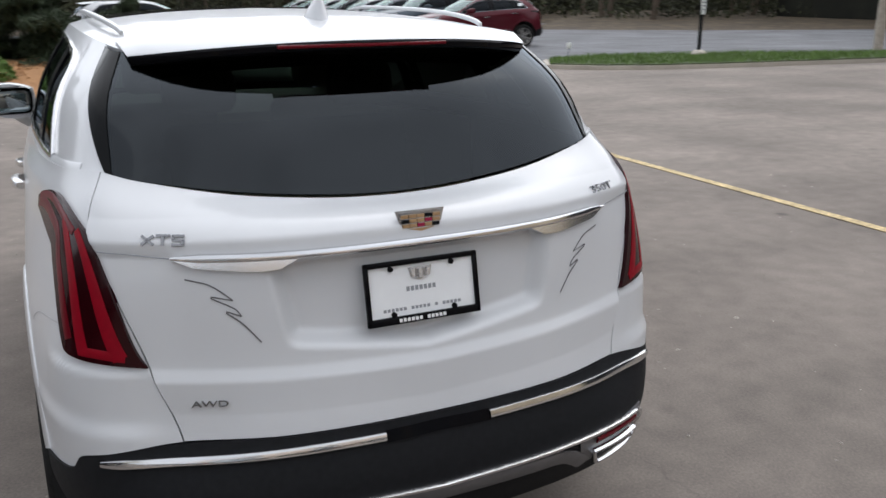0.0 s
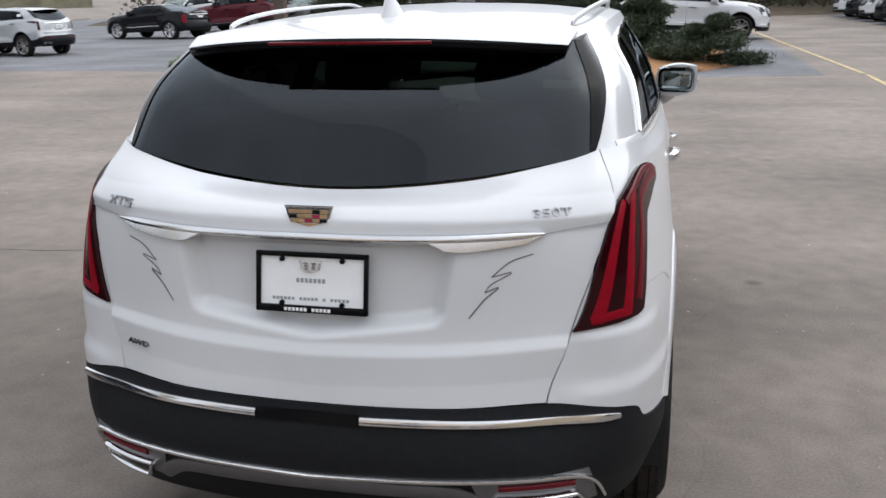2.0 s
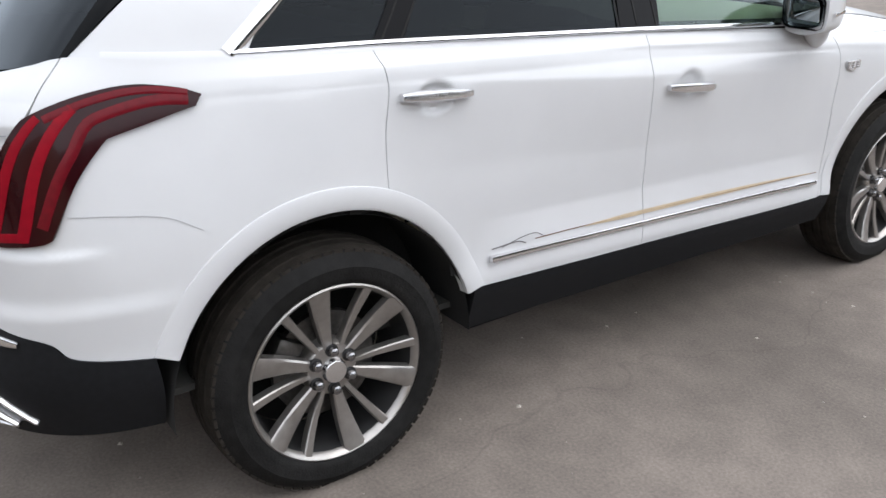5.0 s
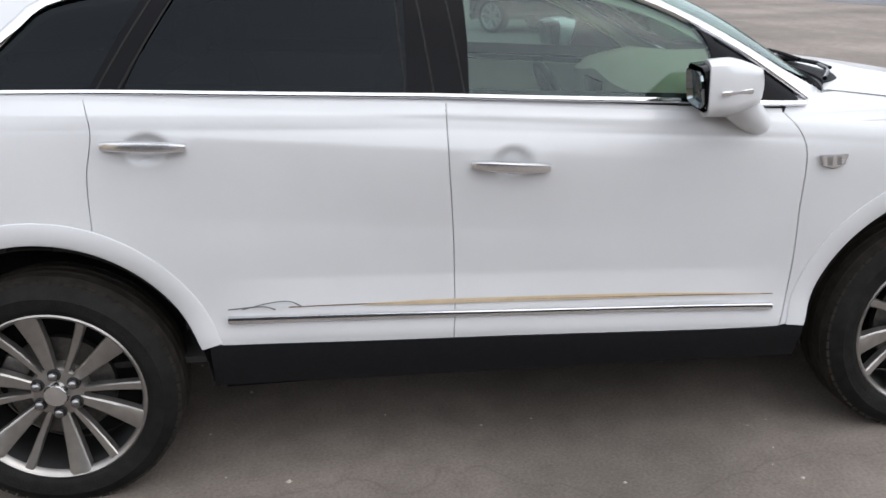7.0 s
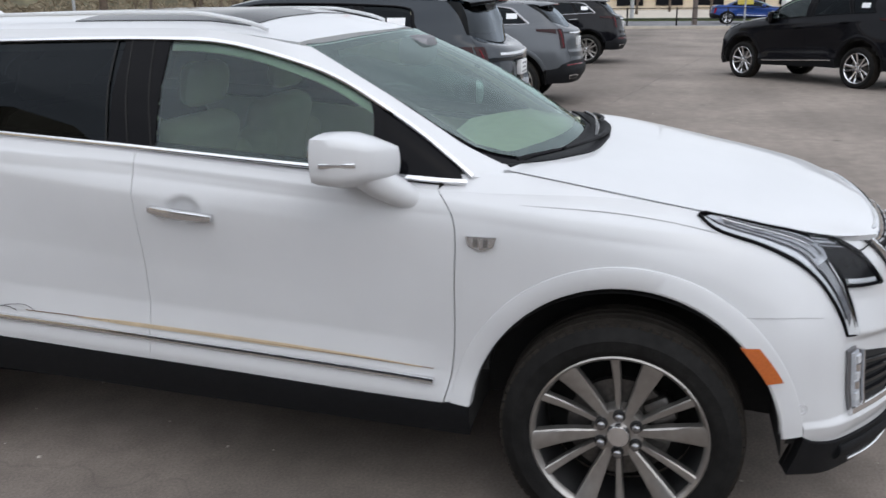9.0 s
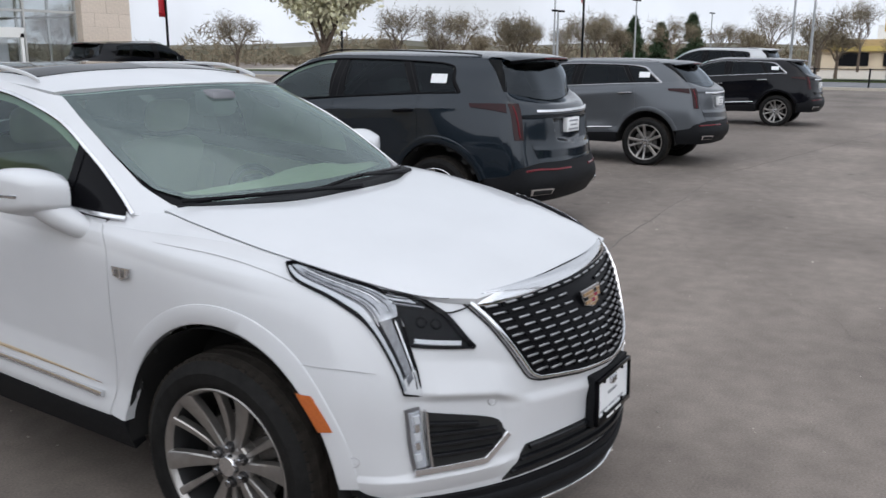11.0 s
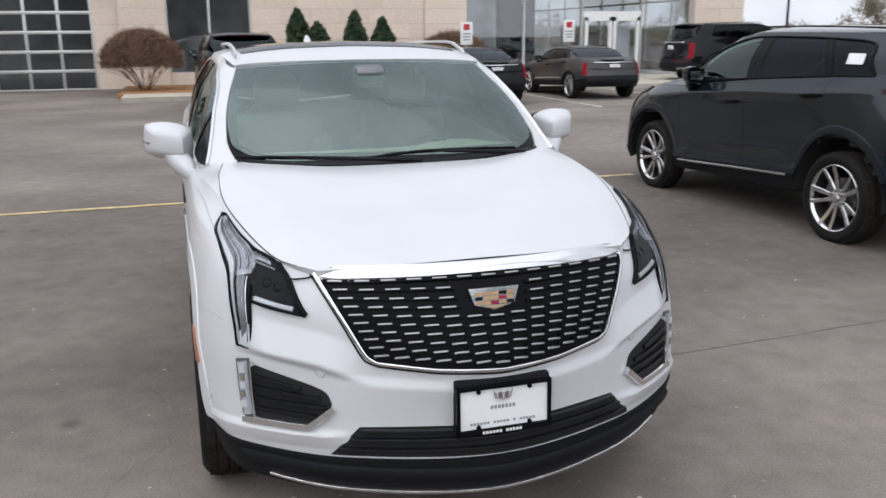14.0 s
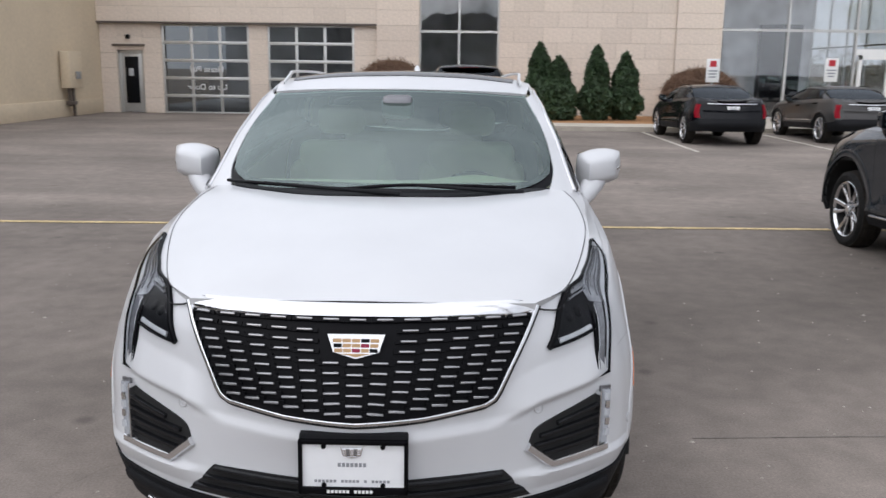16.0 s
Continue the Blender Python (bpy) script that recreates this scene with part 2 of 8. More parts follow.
def crv(p, t, lo=None, hi=None):
    """Catmull-Rom through the rows of p at the parameters t."""
    p = np.asarray(p, float)
    a = 2 * p[0] - p[1] if lo is None else lo
    b = 2 * p[-1] - p[-2] if hi is None else hi
    q = np.concatenate([a[None], p, b[None]])
    t = np.clip(np.asarray(t, float), 0, len(p) - 1)
    i = np.minimum(t.astype(int), len(p) - 2)
    f = (t - i).reshape(t.shape + (1,) * (p.ndim - 1))
    p0, p1, p2, p3 = q[i], q[i + 1], q[i + 2], q[i + 3]
    return 0.5 * (2 * p1 + (p2 - p0) * f + (2 * p0 - 5 * p1 + 4 * p2 - p3) * f * f + (3 * p1 - p0 - 3 * p2 + p3) * f ** 3)


def curve(pts, n, smooth=True):
    """n points at even arc length along a smooth (or straight-sided) line through pts."""
    p = np.asarray(pts, float)
    if len(p) > 2 and smooth:
        p = crv(p, np.linspace(0, len(p) - 1, 16 * len(p)))
    s = np.concatenate([[0], np.cumsum(np.linalg.norm(np.diff(p, axis=0), axis=1))])
    t = np.linspace(0, s[-1], n)
    return np.stack([np.interp(t, s, p[:, k]) for k in range(p.shape[1])], 1)


FLIP = np.array([-1.0, 1, 1])


class Shell:
    """A smooth surface lofted through feature lines of a car's right half, from rear centre (u = 0) to front centre."""

    def __init__(self, lines, warp=None, ends=True, shift=None):
        self.c = np.array(lines, float)
        if warp:
            self.c = warp(self.c)
        self.warp, self.shift = warp, shift
        self.ends = ends
        self.nv, self.nu = self.c.shape[:2]
        U, V = np.meshgrid(np.linspace(0, self.nu - 1, 16 * self.nu), np.linspace(0, self.nv - 1, 16 * self.nv))
        self.U, self.V = U.ravel(), V.ravel()
        self.P = self.at(self.U, self.V)
        self.mid = self.c[:, :, 1].mean()

    def at(self, u, v):
        u, v = np.asarray(u, float), np.asarray(v, float)
        c = np.swapaxes(self.c, 0, 1)
        k = (c[1] * FLIP, c[-2] * FLIP) if self.ends else (None, None)
        rows = crv(c, u.ravel(), *k)
        i = np.arange(len(rows))
        vv = v.ravel()
        vi = np.clip(vv, 0, self.nv - 1)
        j = np.minimum(vi.astype(int), self.nv - 2)
        f = (vi - j)[:, None]
        q = np.concatenate([2 * rows[:, :1] - rows[:, 1:2], rows, 2 * rows[:, -1:] - rows[:, -2:-1]], 1)
        p0, p1, p2, p3 = q[i, j], q[i, j + 1], q[i, j + 2], q[i, j + 3]
        r = 0.5 * (2 * p1 + (p2 - p0) * f + (2 * p0 - 5 * p1 + 4 * p2 - p3) * f * f + (3 * p1 - p0 - 3 * p2 + p3) * f ** 3)
        return r.reshape(u.shape + (3,))

    def normal(self, u, v):
        e = 0.02
        u, v = np.asarray(u, float), np.asarray(v, float)
        du = self.at(np.minimum(u + e, self.nu - 1), v) - self.at(np.maximum(u - e, 0), v)
        dv = self.at(u, np.minimum(v + e, self.nv - 1)) - self.at(u, np.maximum(v - e, 0))
        n = np.cross(du, dv)
        return n / np.maximum(np.linalg.norm(n, axis=-1, keepdims=True), 1e-9)

    def find(self, q):
        """(u, v) of a point given as ('s', y, z) side view, ('r', x, z) rear view, ('f', x, z) front view or ('v', u, v)."""
        k, a, b = q
        if k == "v":
            return a, b
        if self.shift and k == "s":
            a, b = self.shift(a, b)
        if self.warp:
            w = self.warp(np.array({"s": (0.85, a, b), "r": (a, -2.2, b), "f": (a, 2.2, b)}[k], float))
            a, b = (w[1] if k == "s" else w[0]), w[2]
        ax = {"s": (1, 2), "r": (0, 2), "f": (0, 2)}[k]
        d = (self.P[:, ax[0]] - a) ** 2 + (self.P[:, ax[1]] - b) ** 2
        if k == "r":
            d = d + 100 * (self.P[:, 1] > self.mid)
        if k == "f":
            d = d + 100 * (self.P[:, 1] < self.mid)
        if k == "s":
            d = d + 0.02 * (self.P[:, 0] < 0.45)
        i = int(np.argmin(d))
        u, v = self.U[i], self.V[i]
        for _ in range(4):
            p = self.at(u, v)[list(ax)]
            e = 0.01
            J = np.stack([self.at(u + e, v)[list(ax)] - self.at(u - e, v)[list(ax)], self.at(u, v + e)[list(ax)] - self.at(u, v - e)[list(ax)]], 1) / (2 * e)
            if abs(np.linalg.det(J)) < 1e-4:
                break
            s = np.clip(np.linalg.solve(J, np.array([a, b]) - p), -0.1, 0.1)
            u, v = float(np.clip(u + s[0], 0, self.nu - 1)), float(np.clip(v + s[1], 0, self.nv - 1))
        return u, v

    def uv(self, pts, n, smooth=True):
        return curve([self.find(p) for p in pts], n, smooth)

    def line(self, pts, n, off=0.0, smooth=True):
        """Points and normals along a line on the surface."""
        kinds = {p[0] for p in pts} - {"v"}
        if self.warp is None and self.shift is None and len(kinds) == 1 and kinds <= {"r", "f", "s"} and ("s" not in kinds or all(p[0] == "s" for p in pts)):
            k = kinds.pop()
            flat = [tuple(self.at(*p[1:])[[0, 2]]) if p[0] == "v" else p[1:] for p in pts]
            q = np.array([self.find((k, *a)) for a in curve(flat, n, smooth)])
        else:
            q = self.uv(pts, n, smooth)
        N = self.normal(q[:, 0], q[:, 1])
        return self.at(q[:, 0], q[:, 1]) + N * off, N


def coons(b, r, t, l):
    n, m = len(b), len(l)
    s, k = np.linspace(0, 1, n)[None, :, None], np.linspace(0, 1, m)[:, None, None]
    e = (1 - k) * b[None] + k * t[None] + (1 - s) * l[:, None] + s * r[:, None]
    return e - ((1 - s) * (1 - k) * b[0] + s * (1 - k) * b[-1] + (1 - s) * k * t[0] + s * k * t[-1])


def skin(bm, P, N, thick, gap=0.0, flip=False):
    """A panel of some thickness from a grid of points, its edge drawn in by the gap and turned inwards; no edge on the car's centre line."""
    P = P.copy()
    mid = np.abs(P[..., 0]) < 2e-3
    keep = P.copy()
    if gap:
        for rows, inner in ((P[0], P[1]), (P[-1], P[-2]), (P[:, 0], P[:, 1]), (P[:, -1], P[:, -2])):
            d = inner - rows
            rows += d / np.maximum(np.linalg.norm(d, axis=1, keepdims=True), 1e-6) * gap
        P[mid] = np.where(np.abs(P[mid] - keep[mid]) > 0, P[mid], keep[mid])
        P[mid, 0] = 0
    if flip:
        P, N = P * FLIP, N * FLIP
    B = P - N * thick
    if flip:
        P, B, mid = P[:, ::-1], B[:, ::-1], mid[:, ::-1]
    V = grid_faces(bm, P)
    m, n = len(V), len(V[0])
    rim = [(0, j) for j in range(n)] + [(i, n - 1) for i in range(1, m)] + [(m - 1, j) for j in range(n - 2, -1, -1)] + [(i, 0) for i in range(m - 2, 0, -1)]
    W = [bm.verts.new(tuple(B[i][j])) for i, j in rim]
    for k in range(len(rim)):
        (i, j), (a, b) = rim[k], rim[(k + 1) % len(rim)]
        if mid[i][j] and mid[a][b]:
            continue
        try:
            bm.faces.new((V[a][b], V[i][j], W[k], W[(k + 1) % len(rim)]))
        except ValueError:
            pass


def patch(bm, sh, bottom, right, top, left, n=24, m=14, off=0.0, thick=0.012, gap=0.0025, flip=False, both=False, smooth=True, form=None):
    """A panel cut out of a shell by four outlines (bottom and top run left to right, left and right run upwards); form adds relief."""
    q = coons(sh.uv(bottom, n, smooth), sh.uv(right, m, smooth), sh.uv(top, n, smooth), sh.uv(left, m, smooth))
    N = sh.normal(q[..., 0], q[..., 1])
    P = sh.at(q[..., 0], q[..., 1])
    P = P + N * (off + (form(P)[..., None] if form else 0.0))
    for f in ((False, True) if both else (flip,)):
        skin(bm, P, N, thick, gap, f)
    if both:
        bmesh.ops.remove_doubles(bm, verts=[v for v in bm.verts if abs(v.co.x) < 0.004], dist=0.004)


def sweep(bm, P, N, w, h, flip=False, lift=0.0, taper=None):
    """A strip of width w and height h with rounded shoulders along the points P on a surface of normals N."""
    P, N = np.asarray(P, float), np.asarray(N, float)
    T = np.gradient(P, axis=0)
    T /= np.maximum(np.linalg.norm(T, axis=1, keepdims=True), 1e-9)
    S = np.cross(T, N)
    S /= np.maximum(np.linalg.norm(S, axis=1, keepdims=True), 1e-9)
    k = np.ones(len(P)) if taper is None else np.asarray(taper)
    k = k[:, None]
    rows = [P + S * w / 2 * k * a + N * (h * b + lift) for a, b in ((-1, -0.3), (-1, 0.45), (-0.7, 0.9), (0, 1), (0.7, 0.9), (1, 0.45), (1, -0.3))]
    G = np.stack(rows, 1)
    if flip:
        G = (G * FLIP)[:, ::-1]
    V = grid_faces(bm, G)
    for e in (V[0], V[-1]):
        try:
            bm.faces.new(e)
        except ValueError:
            pass


def tube(bm, pts, r, n=10, flip=False, smooth=True, count=0):
    """A round bar along a line; r is one radius or one for each point."""
    P = curve(pts, count or max(8, 6 * len(pts)), smooth)
    if flip:
        P = P * FLIP
    R = np.interp(np.linspace(0, 1, len(P)), np.linspace(0, 1, len(np.atleast_1d(r))), np.atleast_1d(r))
    T = np.gradient(P, axis=0)
    rows = []
    ref = Vector((0, 0, 1))
    for p, t, q in zip(P, T, R):
        t = Vector(t).normalized()
        a = t.cross(ref)
        if a.length < 0.1:
            a = t.cross(Vector((1, 0, 0)))
        a.normalize()
        b = t.cross(a)
        rows.append([tuple(Vector(p) + (a * math.cos(2 * math.pi * k / n) + b * math.sin(2 * math.pi * k / n)) * q) for k in range(n)])
    V = grid_faces(bm, rows, close=True)
    bm.faces.new(V[0])
    bm.faces.new(V[-1][::-1])


def prism(bm, poly, m, d, bevel=0.0):
    """A flat polygon (x, y) raised by d along its own z, placed by m."""
    b = bmesh.new()
    lo = [b.verts.new((x, y, 0)) for x, y in poly]
    hi = [b.verts.new((x, y, d)) for x, y in poly]
    b.faces.new(lo[::-1])
    b.faces.new(hi)
    for i in range(len(poly)):
        b.faces.new((lo[i], lo[(i + 1) % len(poly)], hi[(i + 1) % len(poly)], hi[i]))
    if bevel:
        top = [e for e in b.edges if all(v.co.z > d / 2 for v in e.verts)]
        bmesh.ops.bevel(b, geom=top, offset=bevel, segments=2, affect="EDGES")
    bmesh.ops.transform(b, matrix=m, verts=b.verts)
    bmesh.ops.recalc_face_normals(b, faces=b.faces)
    add(bm, b)


def frame_at(p, n, up=(0, 0, 1)):
    """A pose at p whose z looks along n and whose y is as near to up as can be."""
    z = Vector(n).normalized()
    x = Vector(up).cross(z).normalized()
    y = z.cross(x)
    m = Matrix((x, y, z)).transposed().to_4x4()
    m.translation = Vector(p)
    return m


def lettering(name, text, size, m, material, parent, depth=0.002, shear=0.0):
    c = bpy.data.curves.new(name, "FONT")
    c.body, c.size, c.extrude, c.align_x, c.align_y, c.shear = text, size, depth, "CENTER", "CENTER", shear
    tmp = bpy.data.objects.new(name, c)
    scene.collection.objects.link(tmp)
    me = bpy.data.meshes.new_from_object(tmp.evaluated_get(bpy.context.evaluated_depsgraph_get()))
    bpy.data.objects.remove(tmp)
    bpy.data.curves.remove(c)
    me.materials.clear()
    me.materials.append(material)
    ob = new(name, me)
    ob.parent, ob.matrix_basis = parent, m
    return ob

# ---- cars ----
HUB, AXLE, RADIUS = 0.365, 1.4285, 0.383


def body_lines():
    """Feature lines of the lower body, from the bumpers' lower edge up to the belt."""
    return [
        [(0, -2.33, 0.36), (0.35, -2.31, 0.36), (0.6, -2.25, 0.36), (0.76, -2.12, 0.36), (0.84, -1.9, 0.35), (0.88, -1.43, 0.34), (0.87, -1.0, 0.35), (0.87, -0.2, 0.33), (0.87, 0.88, 0.30), (0.88, 1.43, 0.29), (0.865, 1.78, 0.28), (0.82, 1.95, 0.27), (0.73, 2.08, 0.26), (0.45, 2.26, 0.245), (0, 2.375, 0.24)],
        [(0, -2.42, 0.53), (0.35, -2.40, 0.53), (0.62, -2.32, 0.525), (0.79, -2.17, 0.51), (0.89, -1.90, 0.50), (0.925, -1.43, 0.50), (0.915, -1.0, 0.50), (0.912, -0.2, 0.47), (0.912, 0.88, 0.42), (0.925, 1.43, 0.45), (0.91, 1.80, 0.44), (0.865, 1.97, 0.42), (0.765, 2.10, 0.405), (0.46, 2.29, 0.39), (0, 2.405, 0.385)],
        [(0, -2.385, 0.705), (0.35, -2.36, 0.705), (0.60, -2.275, 0.70), (0.80, -2.16, 0.66), (0.895, -1.88, 0.65), (0.93, -1.43, 0.66), (0.900, -1.0, 0.62), (0.890, -0.2, 0.58), (0.891, 0.88, 0.54), (0.928, 1.43, 0.62), (0.913, 1.80, 0.60), (0.87, 1.96, 0.57), (0.772, 2.085, 0.55), (0.47, 2.28, 0.54), (0, 2.395, 0.535)],
        [(0, -2.345, 0.875), (0.35, -2.318, 0.878), (0.65, -2.218, 0.88), (0.81, -2.10, 0.885), (0.882, -1.85, 0.88), (0.918, -1.43, 0.88), (0.902, -1.0, 0.85), (0.897, -0.2, 0.81), (0.899, 0.88, 0.78), (0.918, 1.43, 0.82), (0.90, 1.78, 0.76), (0.86, 1.94, 0.735), (0.765, 2.075, 0.71), (0.44, 2.275, 0.70), (0, 2.40, 0.68)],
        [(0, -2.295, 1.155), (0.35, -2.268, 1.157), (0.62, -2.175, 1.165), (0.752, -2.06, 1.175), (0.822, -1.80, 1.165), (0.872, -1.43, 1.15), (0.882, -1.0, 1.125), (0.903, -0.2, 1.06), (0.902, 0.88, 1.01), (0.885, 1.43, 0.995), (0.845, 1.75, 0.955), (0.80, 1.90, 0.92), (0.735, 2.035, 0.87), (0.46, 2.225, 0.86), (0, 2.315, 0.87)],
        [(0, -2.13, 1.205), (0.35, -2.105, 1.23), (0.60, -2.035, 1.275), (0.70, -1.965, 1.30), (0.775, -1.80, 1.288), (0.825, -1.43, 1.265), (0.848, -1.0, 1.245), (0.868, -0.2, 1.20), (0.858, 0.80, 1.12), (0.795, 1.38, 1.105), (0.765, 1.66, 1.06), (0.72, 1.86, 1.015), (0.655, 1.99, 0.985), (0.44, 2.17, 0.968), (0, 2.215, 0.972)],
    ]


def cabin_lines():
    """Feature lines of the glasshouse: belt, middle and roof edge."""
    base = [(0, -2.13, 1.205), (0.35, -2.105, 1.23), (0.655, -2.0, 1.275), (0.768, -1.80, 1.272), (0.835, -1.15, 1.245), (0.868, -0.2, 1.20), (0.865, 0.45, 1.155), (0.80, 0.98, 1.135), (0.42, 1.17, 1.15), (0, 1.23, 1.155)]
    top = [(0, -1.76, 1.585), (0.32, -1.75, 1.58), (0.585, -1.68, 1.56), (0.625, -1.50, 1.575), (0.665, -1.0, 1.592), (0.675, -0.2, 1.598), (0.665, 0.05, 1.585), (0.63, 0.31, 1.548), (0.32, 0.42, 1.565), (0, 0.45, 1.572)]
    bulge = [(0, -0.02, 0.025), (0, -0.02, 0.025), (0.02, -0.01, 0.02), (0.03, 0, 0.01), (0.03, 0, 0.005), (0.03, 0, 0), (0.03, 0.0, 0.01), (0.015, 0.005, 0.02), (0, 0.02, 0.025), (0, 0.02, 0.025)]
    b, t = np.array(base), np.array(top)
    return [b, (b + t) / 2 + np.array(bulge), t]


def bonnet_lines():
    return [
        [(0.745, 1.03, 1.165), (0.775, 1.25, 1.135), (0.765, 1.58, 1.077), (0.655, 1.99, 0.987), (0.53, 2.165, 0.967)],
        [(0.60, 1.10, 1.175), (0.60, 1.32, 1.16), (0.59, 1.64, 1.10), (0.53, 2.01, 1.025), (0.44, 2.185, 0.970)],
        [(0.32, 1.19, 1.165), (0.32, 1.43, 1.155), (0.32, 1.70, 1.115), (0.29, 2.03, 1.045), (0.25, 2.205, 0.972)],
        [(0, 1.225, 1.165), (0, 1.45, 1.155), (0, 1.72, 1.118), (0, 2.05, 1.05), (0, 2.22, 0.974)],
    ]


def roof_lines(t):
    """Roof skin rows from its edge to the middle, along the cabin's top line t."""
    e = [t[2] + np.array((0.0, -0.02, 0)), t[3], t[4], t[5], t[6], t[7]]
    e = [np.array(p) for p in e]
    rows = []
    for f, c in ((1, 0.0), (0.86, 0.022), (0.5, 0.047), (0, 0.058)):
        row = []
        for k, p in enumerate(e):
            y = p[1]
            if k == len(e) - 1:
                y = p[1] + (t[9][1] - p[1]) * (1 - f) ** 0.8
            if k == 0:
                y = p[1] + (t[0][1] - p[1]) * (1 - f)
            crown = c * (0.4 if k == len(e) - 1 else 0.5 if k == 0 else 1.0)
            row.append((p[0] * f, y, p[2] + crown))
        rows.append(row)
    return rows


def ease(t):
    t = np.clip(t, 0, 1)
    return t * t * (3 - 2 * t)


def tent(d, lo, hi):
    """A ridge of height one at d = 0, falling off over lo below and hi above."""
    return np.clip(1 - np.where(d > 0, d / hi, -d / lo), 0, 1)


def tail_form(P):
    """Plate recess, ledge under the window and the lower crease of the tailgate."""
    x, z = np.abs(P[..., 0]), P[..., 2]
    low = 0.862 + 0.05 * np.minimum(x, 0.4) / 0.4
    wide = 0.345 + 0.035 * (z - 0.9) / 0.2
    pit = ease((wide - x) / 0.042) * ease((z - low) / 0.045) * ease((1.118 - z) / 0.014)
    edge = np.clip((z - 0.70) / 0.03, 0, 1)
    return -0.042 * pit + 0.012 * tent(z - 1.16, 0.03, 0.05) + 0.010 * edge * tent(z - 0.825 - 0.03 * x, 0.075, 0.03)


def side_form(P):
    """Shoulder and sill creases of the flank."""
    y, z = P[..., 1], P[..., 2]
    c = np.interp(y, [-1.9, -1.23, -0.2, 0.5, 2], [1.20, 1.165, 1.068, 1.005, 0.9])
    a = 0.015 * np.interp(y, [-1.6, -1.0, 0.0, 0.62], [0, 1, 1, 0])
    b = np.interp(y, [-2, -0.2, 0.88, 1.2, 1.76], [1.24, 1.165, 1.085, 1.05, 1.0])
    e = 0.009 * np.interp(y, [-1.9, -1.2, 1.5, 1.75], [0, 1, 1, 0])
    s = np.interp(y, [-0.9, 0.84], [0.60, 0.515])
    k = 0.020 * np.interp(y, [-0.95, -0.7, 0.7, 0.9], [0, 1, 1, 0])
    return a * tent(z - c, 0.24, 0.085) + e * tent(z - b, 0.04, 0.04) + k * tent(z - s, 0.09, 0.11)


def cup_form(P):
    """Flank of the near-by car: also the cups behind the handles and the folds of the rear corner."""
    x, y, z = np.abs(P[..., 0]), P[..., 1], P[..., 2]
    d = side_form(P)
    for cy, cz in ((-0.012, 1.024), (-1.058, 1.112)):
        d = d - 0.017 * ease((1 - np.hypot((y - cy) / 0.068, (z - cz) / 0.048)) / 0.45)
    k = np.interp(x, [0.62, 0.70], [0.15, 1])
    d = d + 0.009 * k * np.interp(y, [-2.3, -1.95, -1.76], [1, 1, 0]) * tent(z - 0.712, 0.10, 0.035)
    return d + 0.010 * k * np.interp(y, [-2.3, -2.06, -1.96], [1, 1, 0]) * tent(z - 0.862, 0.10, 0.014)


def nose_form(P):
    """Creases between the grille, lamps and lower corners of the front bumper."""
    x, z = np.abs(P[..., 0]), P[..., 2]
    a = 0.024 * np.interp(x, [0.40, 0.52, 0.70, 0.80], [0, 1, 1, 0])
    c = np.interp(x, [0.40, 0.54, 0.76], [0.628, 0.680, 0.716])
    d = 0.018 * np.interp(x, [0.44, 0.55, 0.74, 0.90], [0, 1, 1, 0.3])
    e = 0.012 * np.interp(x, [0.0, 0.30, 0.45, 0.52], [1, 1, 0.8, 0])
    return a * tent(z - c, 0.022, 0.10) + d * tent(z - 0.452, 0.05, 0.02) + e * tent(z - 0.60 - 0.05 * x, 0.12, 0.03)


def tall_warp(p):
    """A longer, taller and squarer body on the same wheelbase."""
    q = np.array(p, float)
    x, y, z = q[..., 0].copy(), q[..., 1].copy(), q[..., 2].copy()
    q[..., 0] = x * 1.03
    y2 = np.where(np.abs(y) > 1.43, np.sign(y) * (1.43 + (np.abs(y) - 1.43) * 1.12), y)
    q[..., 1] = y2 - 0.26 * ease((z - 1.28) / 0.3) * ease((-y - 0.9) / 0.6)
    q[..., 2] = np.where(z > 0.5, 0.5 + (z - 0.5) * 1.085, z)
    return q


def big_warp(p):
    """A full-size body: long, tall and upright."""
    q = tall_warp(p)
    q[..., 0] *= 1.04
    z = q[..., 2]
    q[..., 2] = np.where(z > 0.5, 0.5 + (z - 0.5) * 1.07, z)
    q[..., 1] = np.where(np.abs(q[..., 1]) > 1.43, q[..., 1] + np.sign(q[..., 1]) * (np.abs(q[..., 1]) - 1.43) * 0.12, q[..., 1])
    return q


def low_warp(p):
    """A saloon's height."""
    q = np.array(p, float)
    z = q[..., 2].copy()
    q[..., 2] = np.where(z > 0.4, 0.4 + (z - 0.4) * 0.79, 0.4 - (0.4 - z) * 1.35)
    q[..., 0] *= 1.02
    return q


def notch(cl):
    """Moves the rear window forward to leave room for a boot."""
    c = np.array(cl, float)
    for i, (b, t) in enumerate(((-1.52, -0.95), (-1.51, -0.94), (-1.46, -0.92), (-1.35, -0.80), (-1.0, -0.62))):
        c[0][i][1], c[2][i][1] = b, t
        c[1][i][1] = (b + t) / 2
    for i in (0, 1, 2):
        c[0][i][2] = 1.285
        c[1][i][2] = (c[0][i][2] + c[2][i][2]) / 2 + 0.02
    return c


def deck_shift(y, z):
    return (y if y > -0.3 else -0.3 + (y + 0.3) * 0.70 - 0.10 * ease((1.3 - z) / 0.1)), z


def arch(cy, r, a0, a1, n=9, top=0.018):
    """Side-view points on a wheel arch, from angle a0 to a1 (degrees, 0 ahead, 90 up)."""
    return [("s", cy + r * math.cos(radians(a)), HUB + (r + top * max(0, math.sin(radians(a)))) * math.sin(radians(a))) for a in np.linspace(a0, a1, n)]


